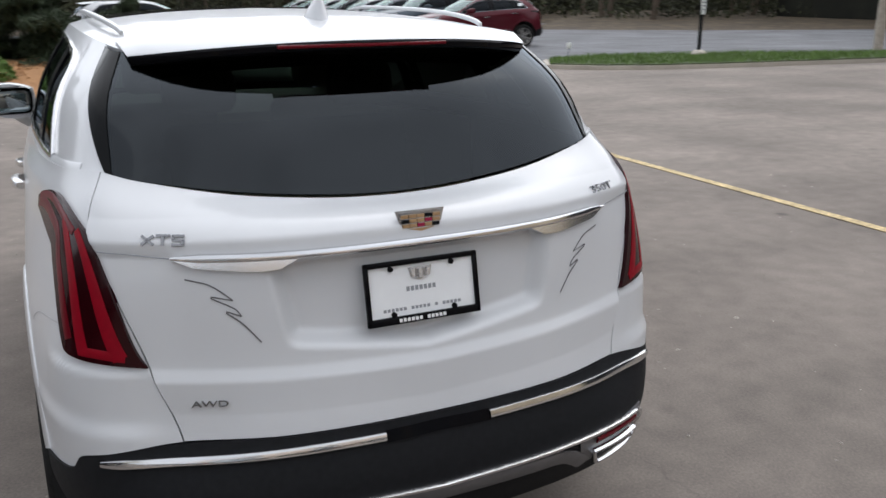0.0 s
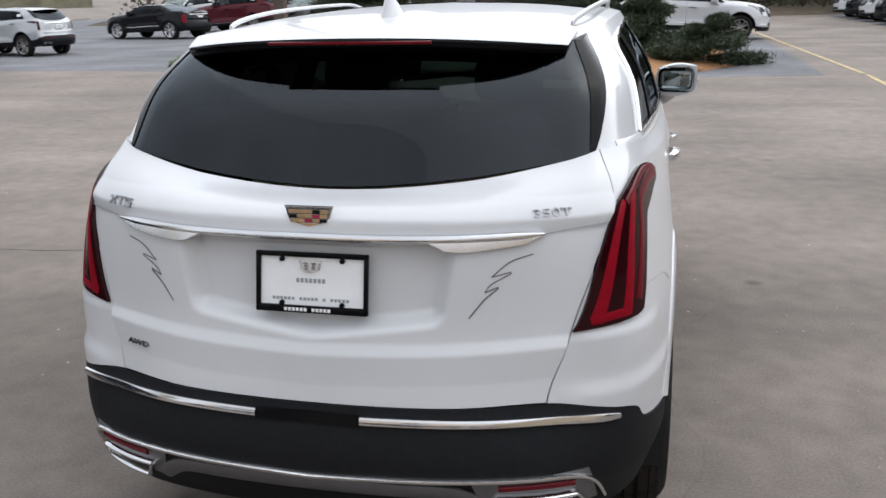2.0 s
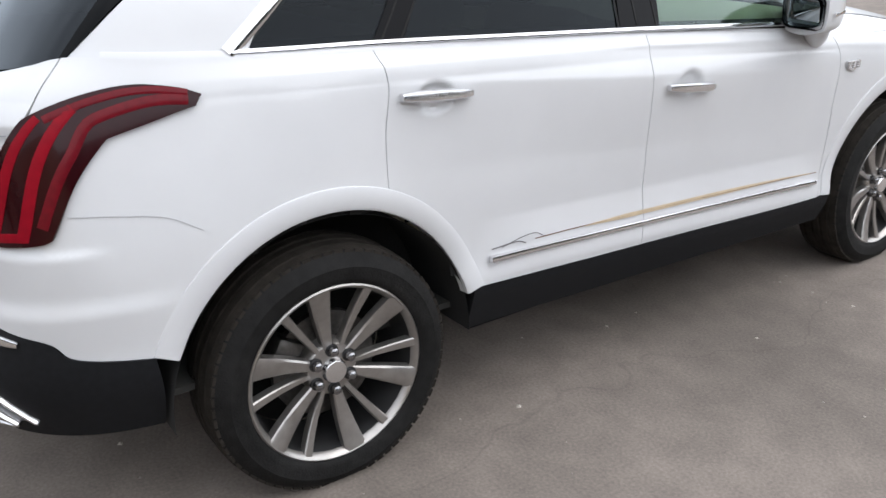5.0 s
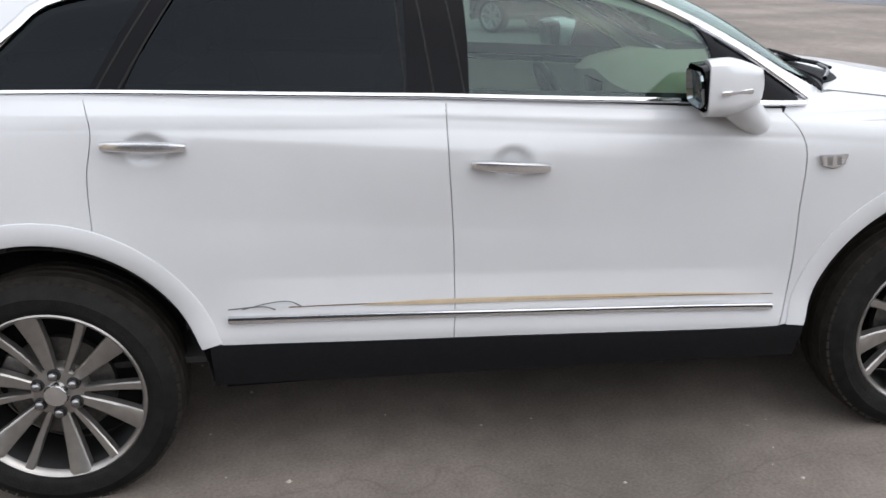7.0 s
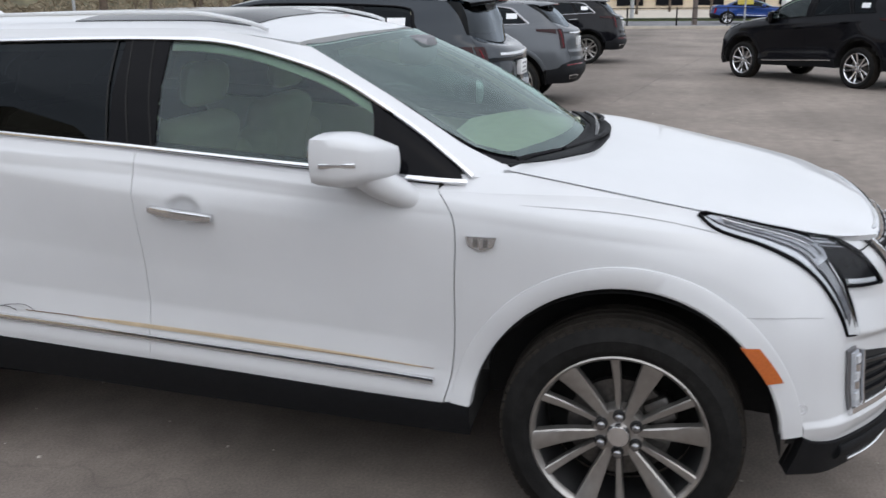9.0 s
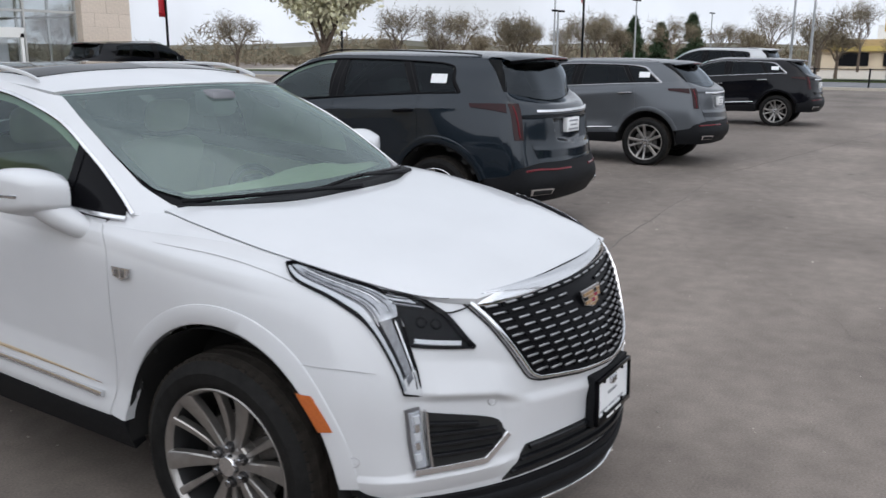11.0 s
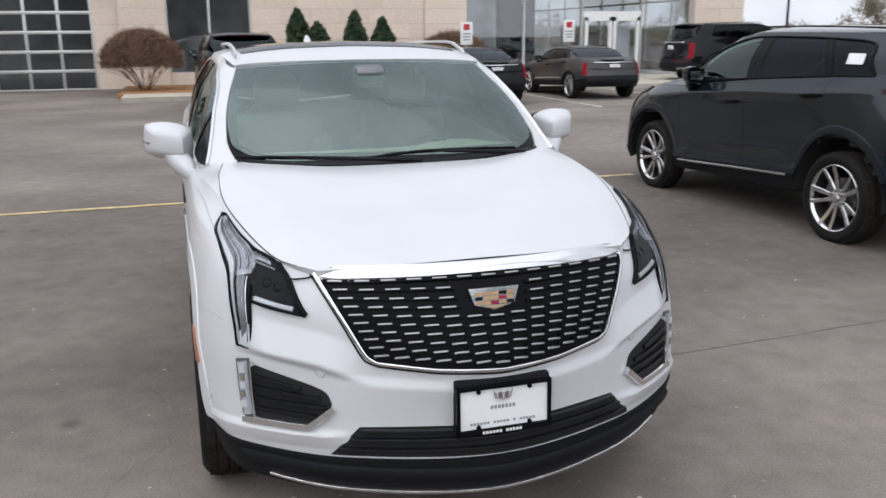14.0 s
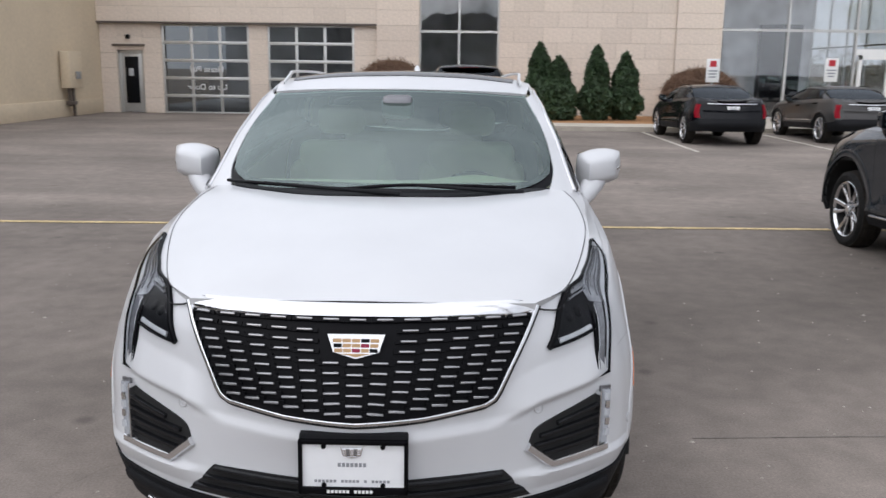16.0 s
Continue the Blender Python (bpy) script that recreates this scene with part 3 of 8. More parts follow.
def wheel(parent, cy, side, spokes=6, style="split", rim=(ALLOY, ALLOYD)):
    """A road wheel whose outer face looks along +x (side 1) or -x (side -1)."""
    root = new("wheel")
    root.parent = parent
    root.matrix_basis = pose(side * 0.80, cy, HUB, 0, 0, 0 if side > 0 else 180)
    bm = bmesh.new()
    lathe(bm, [(-0.11, 0.26), (-0.118, 0.31), (-0.11, 0.352), (-0.09, 0.374)], 56)
    lathe(bm, [(0.09, 0.374), (0.112, 0.352), (0.121, 0.335), (0.1235, 0.33), (0.122, 0.325), (0.122, 0.30), (0.116, 0.283), (0.10, 0.272)], 56)
    part("sidewall", bm, RUBBER, root)
    bm = bmesh.new()
    lathe(bm, [(-0.09, 0.374), (-0.062, 0.381), (-0.058, 0.373), (-0.052, 0.373), (-0.048, 0.383), (-0.02, 0.383), (-0.016, 0.374), (-0.010, 0.374), (-0.006, 0.383), (0.02, 0.383), (0.024, 0.374), (0.03, 0.374), (0.034, 0.383), (0.062, 0.381), (0.066, 0.375), (0.07, 0.379), (0.09, 0.374)], 56)
    for k in range(72):
        m = pose(0, 0, 0, 360 * k / 72, 0, 0)
        box(bm, 0.066, 0.098, -0.0125, 0.0125, 0.350, 0.3745, 0, m)
    part("tread", bm, TREAD, root)
    bm = bmesh.new()
    lathe(bm, [(0.098, 0.272), (0.110, 0.277), (0.113, 0.272), (0.108, 0.264), (0.090, 0.257)], 56)
    lip = part("rim", bm, rim[0], root)
    bm = bmesh.new()
    lathe(bm, [(0.090, 0.257), (0.03, 0.246), (-0.08, 0.245), (-0.10, 0.262)], 56)
    part("barrel", bm, rim[1], lip)
    bm = bmesh.new()
    for k in range(spokes):
        for a0, w0, w1, h in ((0, 0.013, 0.036, 0.0), (25.5, 0.008, 0.0155, -0.004)) if style == "split" else ((0, 0.020, 0.022, 0.0), (26, 0.016, 0.018, 0.0)):
            a = radians(97 + 360 / spokes * k + a0 - (30 if cy > 0 and style == "split" else 0))
            rows = []
            for s in np.linspace(0, 1, 7):
                r = 0.055 + s * 0.213
                x = 0.070 + 0.042 * s ** 0.7 + h - 0.012 * math.sin(math.pi * s)
                w = w0 + (w1 - w0) * s
                sk = a + (0.03 * s if style == "split" else 0.0)
                rad, tan = Vector((0, math.cos(sk), math.sin(sk))), Vector((0, -math.sin(sk), math.cos(sk)))
                c = rad * r
                rows.append([tuple(c + tan * (w * p) + Vector((x + q, 0, 0))) for p, q in ((-1, -0.03), (-0.95, -0.004), (-0.7, 0.0), (0.7, 0.0), (0.95, -0.004), (1, -0.03))])
            V = grid_faces(bm, rows)
    part("spokes", bm, rim[0], root, smooth=30)
    bm = bmesh.new()
    lathe(bm, [(0.02, 0.088), (0.058, 0.086), (0.068, 0.078), (0.071, 0.060), (0.074, 0.036)], 32)
    part("hub", bm, rim[0], root)
    bm = bmesh.new()
    lathe(bm, [(0.07, 0.038), (0.088, 0.038), (0.095, 0.033), (0.097, 0.0)], 24)
    cap = part("centre_cap", bm, SATIN, root)
    for k in range(6):
        a = radians(30 + 60 * k)
        bm = bmesh.new()
        lathe(bm, [(0.07, 0.0145), (0.094, 0.0135), (0.098, 0.009), (0.099, 0.0)], 10, at=(0, 0.062 * math.cos(a), 0.062 * math.sin(a)))
        part("lug_nut", bm, DKCHROME, root)
        # dark disc proud of the hub; its colour is the nut recess's shade
        if style == "split":
            bm = bmesh.new()
            lathe(bm, [(0.060, 0.0205), (0.0745, 0.0205), (0.0745, 0.0)], 12, at=(0, 0.062 * math.cos(a), 0.062 * math.sin(a)))
            part("lug_pocket", bm, rim[1], root)
    bm = bmesh.new()
    lathe(bm, [(0.0, 0.06), (0.022, 0.07), (0.022, 0.165), (-0.004, 0.165), (-0.004, 0.06)], 40)
    part("brake_disc", bm, DISC, root)
    bm = bmesh.new()
    box(bm, -0.03, 0.045, -0.045, 0.045, 0.10, 0.185, 0.015, pose(0, 0, 0, -60 if cy > 0 else 60, 0, 0))
    part("brake_caliper", bm, DISC, root)
    bm = bmesh.new()
    lathe(bm, [(-0.105, 0.0), (-0.105, 0.25)], 32)
    part("back_plate", bm, MATT, root)
    return root


def slim_lamp(lo, root, flip, style):
    """A slim upright lamp at the rear corner, hooked forward at its top (style hook) or plain (style upright)."""
    lamp = new("rear_lamp")
    lamp.parent = root
    z0, z1 = (0.90, 1.20) if style == "hook" else (0.72, 1.12)
    bm = bmesh.new()
    patch(bm, lo, [("r", 0.715, z0), ("s", -2.13, z0)], [("s", -2.13, z0), ("s", -2.04, z1)], [("r", 0.695, z1), ("s", -2.04, z1)], [("r", 0.715, z0), ("r", 0.695, z1)], 8, 12, 0.012, 0.03, 0.001, flip)
    part("lens", bm, DARKRED if style == "hook" else REDLAMP, lamp)
    bm = bmesh.new()
    p, n = lo.line([("r", 0.745, z0 + 0.02), ("r", 0.742, (z0 + z1) / 2), ("r", 0.735, z1 - 0.02)], 10, 0.012)
    sweep(bm, p, n, 0.014 if style == "hook" else 0.03, 0.005, flip)
    part("light_bar", bm, DIMRED if style == "hook" else REDLAMP, lamp, "red light bar")
    if style == "hook":
        bm = bmesh.new()
        patch(bm, lo, [("s", -2.05, 1.125), ("s", -1.74, 1.165)], [("s", -1.74, 1.165), ("s", -1.72, 1.20)], [("s", -2.03, 1.20), ("s", -1.72, 1.20)], [("s", -2.05, 1.125), ("s", -2.03, 1.20)], 10, 5, 0.012, 0.03, 0.001, flip)
        part("lens", bm, DARKRED, lamp)
    return lamp


def rear_lamp(lo, root, flip, style):
    """Tall corner lamp with an arm running forward along the flank (style tall), or a slim hooked one (style hook)."""
    name_red = "bright red light bar"
    lamp = new("rear_lamp")
    lamp.parent = root
    bm = bmesh.new()
    inner = [("r", 0.648, 0.878), ("r", 0.70, 1.04), ("r", 0.735, 1.175)]
    outer = [("s", -2.085, 0.905), ("s", -2.02, 1.02), ("s", -1.93, 1.12)]
    patch(bm, lo, [inner[0], ("s", -2.12, 0.893), outer[0]], outer, [inner[2], ("s", -1.99, 1.20), outer[2]], inner, 14, 18, 0.012, 0.03, 0.001, flip)
    patch(bm, lo, [outer[2], ("s", -1.83, 1.145), ("s", -1.72, 1.172)], [("s", -1.72, 1.172), ("s", -1.70, 1.198)], [inner[2], ("s", -1.88, 1.232), ("s", -1.77, 1.222), ("s", -1.70, 1.198)], [outer[2], inner[2]], 18, 8, 0.012, 0.03, 0.001, flip)
    part("lens", bm, DARKRED, lamp)
    L = coons(lo.uv([inner[0], ("s", -2.12, 0.893), outer[0]], 15), lo.uv(outer, 19), lo.uv([inner[2], ("s", -1.99, 1.20), outer[2]], 15), lo.uv(inner, 19))
    A = coons(lo.uv([outer[2], ("s", -1.83, 1.145), ("s", -1.72, 1.172)], 19), lo.uv([("s", -1.72, 1.172), ("s", -1.70, 1.198)], 9), lo.uv([inner[2], ("s", -1.88, 1.232), ("s", -1.77, 1.222), ("s", -1.70, 1.198)], 19), lo.uv([outer[2], inner[2]], 9))

    def pick(G, pts):
        m, n = G.shape[0] - 1, G.shape[1] - 1
        res = []
        for k, f in pts:
            i, j = min(int(k * m), m - 1), min(int(f * n), n - 1)
            x, y = k * m - i, f * n - j
            res.append((1 - x) * ((1 - y) * G[i, j] + y * G[i, j + 1]) + x * ((1 - y) * G[i + 1, j] + y * G[i + 1, j + 1]))
        return np.array(res)

    def bar(q, w, material, label, taper=None):
        for _ in range(3):
            q[1:-1] = (q[:-2] + 2 * q[1:-1] + q[2:]) / 4
        nn = lo.normal(q[:, 0], q[:, 1])
        b2 = bmesh.new()
        sweep(b2, lo.at(q[:, 0], q[:, 1]) + nn * 0.012, nn, w, 0.0018, flip, taper=taper)
        part("light_bar", b2, material, lamp, label)

    t = np.linspace(0, 1, 16)
    bar(pick(L, [(0.06 + 0.84 * f, 0.20 + 0.10 * f) for f in t]), 0.034, REDLAMP, name_red, np.linspace(1.1, 0.55, 16))
    bar(pick(L, [(0.06 + 0.92 * f, 0.645 - 0.09 * f) for f in t]), 0.030, REDLAMP, name_red, np.linspace(1.05, 0.8, 16))
    bar(pick(L, [(0.075, 0.14 + 0.56 * f) for f in t]), 0.022, REDLAMP, name_red)
    bar(np.concatenate([pick(L, [(0.15 + 0.65 * f, 0.83) for f in t]), pick(A, [(0.42, 0.12 + 0.80 * f) for f in t])]), 0.026, DIMRED, "dim red light bar")
    bar(pick(A, [(0.78, 0.05 + 0.87 * f) for f in t]), 0.018, DIMRED, "dim red light bar")
    return lamp


def head_lamp(lo, root, flip, fine):
    """Swept-back lamp: a blade of bright reflector that bends into a vertical leg, and a dark corner with the projectors."""
    lamp = new("head_lamp")
    lamp.parent = root
    uv = lambda *q: [("v", *k) for k in q]
    outer = uv((9.80, 4.90), (9.90, 4.53), (10.4, 4.35), (11.02, 4.14), (11.45, 3.96), (11.68, 3.74), (11.84, 3.42), (11.92, 3.04))
    inner = uv((9.92, 4.99), (10.7, 4.99), (11.45, 4.99), (11.86, 4.84), (11.94, 4.45), (12.04, 3.96), (12.10, 3.45), (12.11, 3.01))
    A = coons(lo.uv(outer, 44), lo.uv([outer[-1], inner[-1]], 13), lo.uv(inner, 44), lo.uv([outer[0], inner[0]], 13))
    base, side = uv((12.04, 3.89), (12.35, 3.83), (12.67, 3.77)), uv((12.67, 3.77), (12.46, 4.50), (12.22, 4.86))
    B = coons(lo.uv(base, 16), lo.uv(side, 13), lo.uv(uv((11.5, 4.99), (11.95, 4.97), (12.22, 4.86)), 16), lo.uv(uv((12.04, 3.89), (11.94, 4.45), (11.5, 4.99)), 13))

    def piece(name, G, material, off, label="", thick=0.02):
        nn = lo.normal(G[..., 0], G[..., 1])
        b2 = bmesh.new()
        skin(b2, lo.at(G[..., 0], G[..., 1]) + nn * off, nn, thick, 0, flip)
        return part(name, b2, material, lamp, label)

    def ribbon(name, q, w, h, off, material, label="", taper=None):
        nn = lo.normal(q[:, 0], q[:, 1])
        b2 = bmesh.new()
        sweep(b2, lo.at(q[:, 0], q[:, 1]) + nn * off, nn, w, h, flip, taper=taper)
        return part(name, b2, material, lamp, label)

    piece("housing", A, LAMPDK, 0.004, thick=0.03)
    piece("projector_housing", B, LAMPDK, 0.004, thick=0.03)
    piece("reflector", A[5:12, 1:27], LAMPIN, 0.0065, "bright lamp reflector")
    piece("light_guide", A[1:4, 1:26], LED, 0.0065, "clear running light guide")
    piece("light_guide", A[1:4, 25:43], GUIDE, 0.0065, "smoked running light guide")
    piece("light_guide", A[5:10, 26:43], GUIDED, 0.0065, "smoked running light guide")
    if fine:
        piece("reflector", A[3:6, 4:27], GUIDED, 0.006)
        ribbon("trim", A[10, 27:43].copy(), 0.005, 0.005, 0.006, CHROME)
        ribbon("trim", A[8, 3:22].copy(), 0.004, 0.005, 0.007, CHROME)
        ribbon("trim", A[10, 3:22].copy(), 0.003, 0.005, 0.007, DKCHROME)
        ribbon("trim", A[4, 3:28].copy(), 0.004, 0.005, 0.007, DKCHROME)
        ribbon("trim", B[1, 2:14].copy(), 0.016, 0.006, 0.005, LED)
        for k in (6, 9):
            ribbon("reflector_rib", A[k, 4:25].copy(), 0.005, 0.004, 0.0066, GUIDED, taper=np.interp(np.arange(21), [0, 4, 16, 20], [0.3, 1, 1, 0.3]))
        for k in range(3):
            ribbon("reflector_rib", B[9 + k, 1:12 - k].copy(), 0.007, 0.004, 0.0062, (GUIDED, LAMPIN, GUIDED)[k])
        piece("reflector", B[10:12, 1:11], LAMPIN, 0.0055)
        for i, j in ((5, 6), (5, 10)):
            c, nn = lo.at(*B[i, j]), lo.normal(*B[i, j])
            if flip:
                c, nn = c * FLIP, nn * FLIP
            bm = bmesh.new()
            bmesh.ops.create_uvsphere(bm, u_segments=16, v_segments=8, radius=0.018)
            bmesh.ops.scale(bm, vec=(1, 1, 0.35), verts=bm.verts)
            bmesh.ops.transform(bm, matrix=frame_at(c + nn * 0.003, nn), verts=bm.verts)
            part("projector", bm, LAMPDK, lamp)
    for q in (A[0], A[:, 0], A[:, -1], A[-1, :20], A[-1, 29:], B[0]):
        ribbon("bezel", q.copy(), 0.007, 0.008, 0.004, BLACK)
    ribbon("bezel", B[:, -1].copy(), 0.018, 0.008, 0.004, BLACK)
    ribbon("bezel", B[-1].copy(), 0.010, 0.008, 0.004, BLACK)
    if fine:
        for G in (A, B):
            piece("lens", G, GLENS, 0.018, thick=0.006).visible_shadow = False
    return lamp


def side_glass(cab, flip, glass_front, glass_rear, doors, root, bright):
    zb = 0.06
    belt = lambda y: ("s", y, np.interp(y, [-1.62, -1.15, -0.2, 0.45, 0.95], [1.282, 1.268, 1.218, 1.175, 1.135]))
    edge = curve(list(zip([-1.45, -1.3, -1.0, -0.75, -0.2, 0.1, 0.43, 0.69, 0.87, 0.95], [1.495, 1.525, 1.548, 1.556, 1.562, 1.543, 1.457, 1.325, 1.205, 1.145])), 80)
    roof = lambda y: ("s", y, np.interp(y, edge[:, 0], edge[:, 1]))
    for nm, y0, y1, t0, t1, g, own in (("quarter_window", -1.575, -1.205, -1.32, -1.02, glass_rear, root), ("rear_door_window", -1.13, -0.31, -0.96, -0.30, glass_rear, doors[1]), ("front_door_window", -0.13, 0.60, -0.13, 0.60, glass_front, doors[0])):
        bm = bmesh.new()
        top = [roof(y) for y in np.linspace(t0, t1, 7)]
        bot = [belt(y) for y in np.linspace(y0, y1, 5)]
        patch(bm, cab, bot, [bot[-1], top[-1]], top, [bot[0], top[0]], 20, 8, -0.004, 0.004, 0, flip)
        ob = part(nm, bm, g, own)
        ob.visible_shadow = False
    bm = bmesh.new()
    top = [roof(y) for y in np.linspace(0.63, 0.90, 5)]
    bot = [belt(y) for y in np.linspace(0.63, 0.92, 5)]
    patch(bm, cab, bot, [bot[-1], top[-1]], top, [bot[0], top[0]], 12, 6, -0.004, 0.004, 0, flip)
    part("sail_window", bm, BLACK, doors[0])
    for nm, a, b in (("pillar_trim", (-0.31, -0.13), (-0.30, -0.13)), ("pillar_trim", (-1.215, -1.12), (-1.03, -0.95)), ("pillar_trim", (0.595, 0.635), (0.595, 0.635))):
        bm = bmesh.new()
        patch(bm, cab, [belt(a[0]), belt(a[1])], [belt(a[1]), roof(b[1])], [roof(b[0]), roof(b[1])], [belt(a[0]), roof(b[0])], 6, 10, 0.0, 0.02, 0, flip)
        part(nm, bm, BLACK, root)
    for a, b in ((-0.232, -0.275), (-0.316, -0.334), (-0.142, -0.190), (-1.19, -1.00), (-1.13, -0.94)):
        bm = bmesh.new()
        p, n = cab.line([belt(a), ("s", (a + b) / 2, (belt(a)[2] + roof(b)[2]) / 2), roof(b)], 10, 0.001)
        sweep(bm, p, n, 0.006, 0.001, flip)
        part("pillar_seal", bm, MATT, root)
    # bright line round the side windows
    low = [belt(y) for y in np.linspace(-1.60, 0.93, 14)]
    up = [("s", -1.61, 1.28), ("s", -1.475, 1.39), ("s", -1.40, 1.455), ("s", -1.345, 1.502), ("s", -1.26, 1.527)] + [roof(y) for y in np.linspace(-1.12, 0.945, 34)]
    for ln, w in ((low, 0.017), (up, 0.017)):
        bm = bmesh.new()
        p, n = cab.line(ln, 60, 0.0)
        sweep(bm, p, n, w, 0.010, flip, taper=np.interp(np.linspace(0, 1, 60), [0, 0.15, 0.21, 1], [2.3, 2.1, 1, 1]) if ln is up else None)
        part("window_trim", bm, bright, root)
        bm = bmesh.new()
        sweep(bm, p - n * 0.026, n, 0.055, 0.006, flip)
        part("inner_seal", bm, CABIN if ln is low else DASH, root)
    # painted pillars and rail over the windows
    bm = bmesh.new()
    rail = [("v", 3.42, 0.0), ("s", -1.475, 1.395)] + up[2:]
    q_top = [("v", 2.13, 0.0), ("v", 2.30, 0.5), ("v", 2.5, 1.2), ("v", 2.85, 2)] + [("v", u, 2) for u in (3.4, 4, 5, 5.6, 6.2, 6.7)] + [("v", 7.08, 1.92), ("v", 7.10, 1.4), ("v", 7.14, 0.9), ("v", 7.20, 0.42), ("v", 7.32, 0.16), ("v", 7.5, 0.05)]
    patch(bm, cab, rail, [rail[-1], q_top[-1]], q_top, [rail[0], ("v", 3.0, 0), ("v", 2.5, 0), q_top[0]], 80, 14, 0.0, 0.012, 0, flip, smooth=False)
    part("side_frame", bm, doors[2], root)
    bm = bmesh.new()
    patch(bm, cab, rail, [rail[-1], q_top[-1]], q_top, [rail[0], ("v", 3.0, 0), ("v", 2.5, 0), q_top[0]], 60, 6, -0.03, 0.004, 0, flip, smooth=False)
    part("pillar_lining", bm, LINER, root)


def make_car(name, label, coat, m, fine=False, warp=None, group="", rimstyle="split", rims=(ALLOY, ALLOYD), trim=CHROME, clad=CLAD, deck=False, category="car", mould=0.0, frontglass=None, flare=None, lamps=True):
    """A whole car, its nose along its own +y, standing on z = 0."""
    root = empty(name, m, label, category, group)
    lo = Shell(body_lines(), warp)
    cl = np.array(cabin_lines())
    if deck:
        cl = deck(cl)
    cab = Shell(cl, warp, True, deck_shift if deck else None)
    cl = cab.c
    doors = {}
    k = 1.0 if fine else 0.6
    N = lambda n: max(5, int(n * k))
    flare = flare or coat
    flank = cup_form if fine else side_form
    more = 2 if fine else 1
    cutA = [("s", 0.87, 0.425), ("s", 0.905, 0.63), ("s", 0.912, 0.95), ("v", 8.06, 5)]
    cutB = [("s", -0.20, 0.47), ("s", -0.19, 0.74), ("s", -0.20, 1.06), ("v", 7, 5)]
    cutC = [("s", -1.235, 0.872), ("s", -1.23, 1.03), ("s", -1.205, 1.16), ("v", 5.55, 5)]
    tail = [("r", 0.595, 0.703), ("r", 0.648, 0.878), ("r", 0.70, 1.04), ("r", 0.738, 1.18), ("v", 2.9, 5)]
    seam = [("s", 1.81, 0.745), ("s", 2.0, 0.765), ("f", 0.765, 0.80), ("f", 0.735, 0.87), ("f", 0.66, 0.885), ("f", 0.60, 0.92), ("v", 12.6, 5)]
    skirt = [("v", 0, 2), ("r", 0.595, 0.701), ("s", -2.16, 0.66), ("s", -2.10, 0.606), ("s", -1.92, 0.574)]
    RA = 0.535
    for flip in (False, True):
        bm = bmesh.new()
        patch(bm, lo, [cutB[0], ("s", 0.3, 0.447), cutA[0]], cutA, [cutB[-1], ("v", 7.5, 5), cutA[-1]], cutB, N(44) * more, N(46) * more, gap=0.0025 / more, flip=flip, form=flank)
        fd = part("front_door", bm, coat, root)
        bm = bmesh.new()
        patch(bm, lo, [("s", -0.945, 0.505), ("s", -0.6, 0.49), cutB[0]], cutB, [cutC[-1], ("v", 6.2, 5), cutB[-1]], arch(-AXLE, RA, 14, 68, 7) + cutC, N(40) * more, N(50) * more, gap=0.0025 / more, flip=flip, form=flank)
        rd = part("rear_door", bm, coat, root)
        doors[flip] = (fd, rd, coat)
        bm = bmesh.new()
        patch(bm, lo, [tail[0]] + skirt[2:] + arch(-AXLE, RA, 156, 72, 10), cutC, [tail[-1], ("v", 3.6, 5), ("v", 4.5, 5), cutC[-1]], tail, N(54) * more, N(36) * more, gap=0.0015, flip=flip, form=flank)
        part("quarter_panel", bm, coat, root)
        bm = bmesh.new()
        patch(bm, lo, [cutA[0]] + arch(AXLE, RA, 172, 44, 11), seam, [cutA[-1]] + [("v", u, 5) for u in (9, 10, 11, 12, 12.6)], cutA, N(50) * more, N(36) * more, flip=flip, form=flank)
        if not warp:
            # keep the panel's edge under the arch flare
            for v in bm.verts:
                d = Vector((0, v.co.y - AXLE, v.co.z - HUB))
                if d.length < 0.528:
                    v.co += d * (0.528 / max(d.length, 0.1) - 1)
        sc = np.stack([np.array([lo.at(u, 5) for u in np.linspace(8.06, 11.9, 18)]), np.array(Shell(bonnet_lines(), warp, False).at(np.linspace(0, 3.0, 18), np.zeros(18)))])
        sc[1][0] = sc[1][1] * 0.3 + lo.at(8.06, 5) * 0.7 + np.array((-0.02, -0.02, 0.03))
        P = np.stack([sc[0] * (1 - f) + sc[1] * f for f in (0, 0.34, 0.67, 1)])
        P[:, :, 2] -= 0.002
        Nn = np.zeros_like(P)
        Nn[..., 2] = 1
        skin(bm, P, Nn, 0.012, 0, flip)
        part("fender", bm, coat, root)
        for cy, a0, a1 in ((-AXLE, 15.5, 157), (AXLE, 6.5, 173)):
            bm = bmesh.new()
            rows = []
            for r, off in ((0.541, -0.004), (0.539, 0.004), (0.533, 0.0055), (0.482, 0.006), (0.475, 0.001), (0.472, -0.035)):
                p, n = lo.line(arch(cy, r, a0, a1, 19), N(48), 0)
                p = p + np.array((1, 0, 0)) * off
                rows.append(p * FLIP if flip else p)
            grid_faces(bm, rows[::-1] if flip else rows)
            part("arch_flare", bm, flare, root)
            bm = bmesh.new()
            rows = [[((0.90 - d) * (-1 if flip else 1), cy + rr * math.cos(a), HUB + rr * math.sin(a)) for a in np.linspace(-0.02, math.pi + 0.06, 34)] for d, rr in ((0.0, 0.474), (0.30, 0.47), (0.32, 0.3), (0.32, 0.05))]
            grid_faces(bm, np.array(warp(np.array(rows))) if warp else rows)
            part("wheel_well", bm, MATT, root)
            wheel(root, cy, -1 if flip else 1, 6 if rimstyle == "split" else 5, rimstyle, rims)
        bm = bmesh.new()
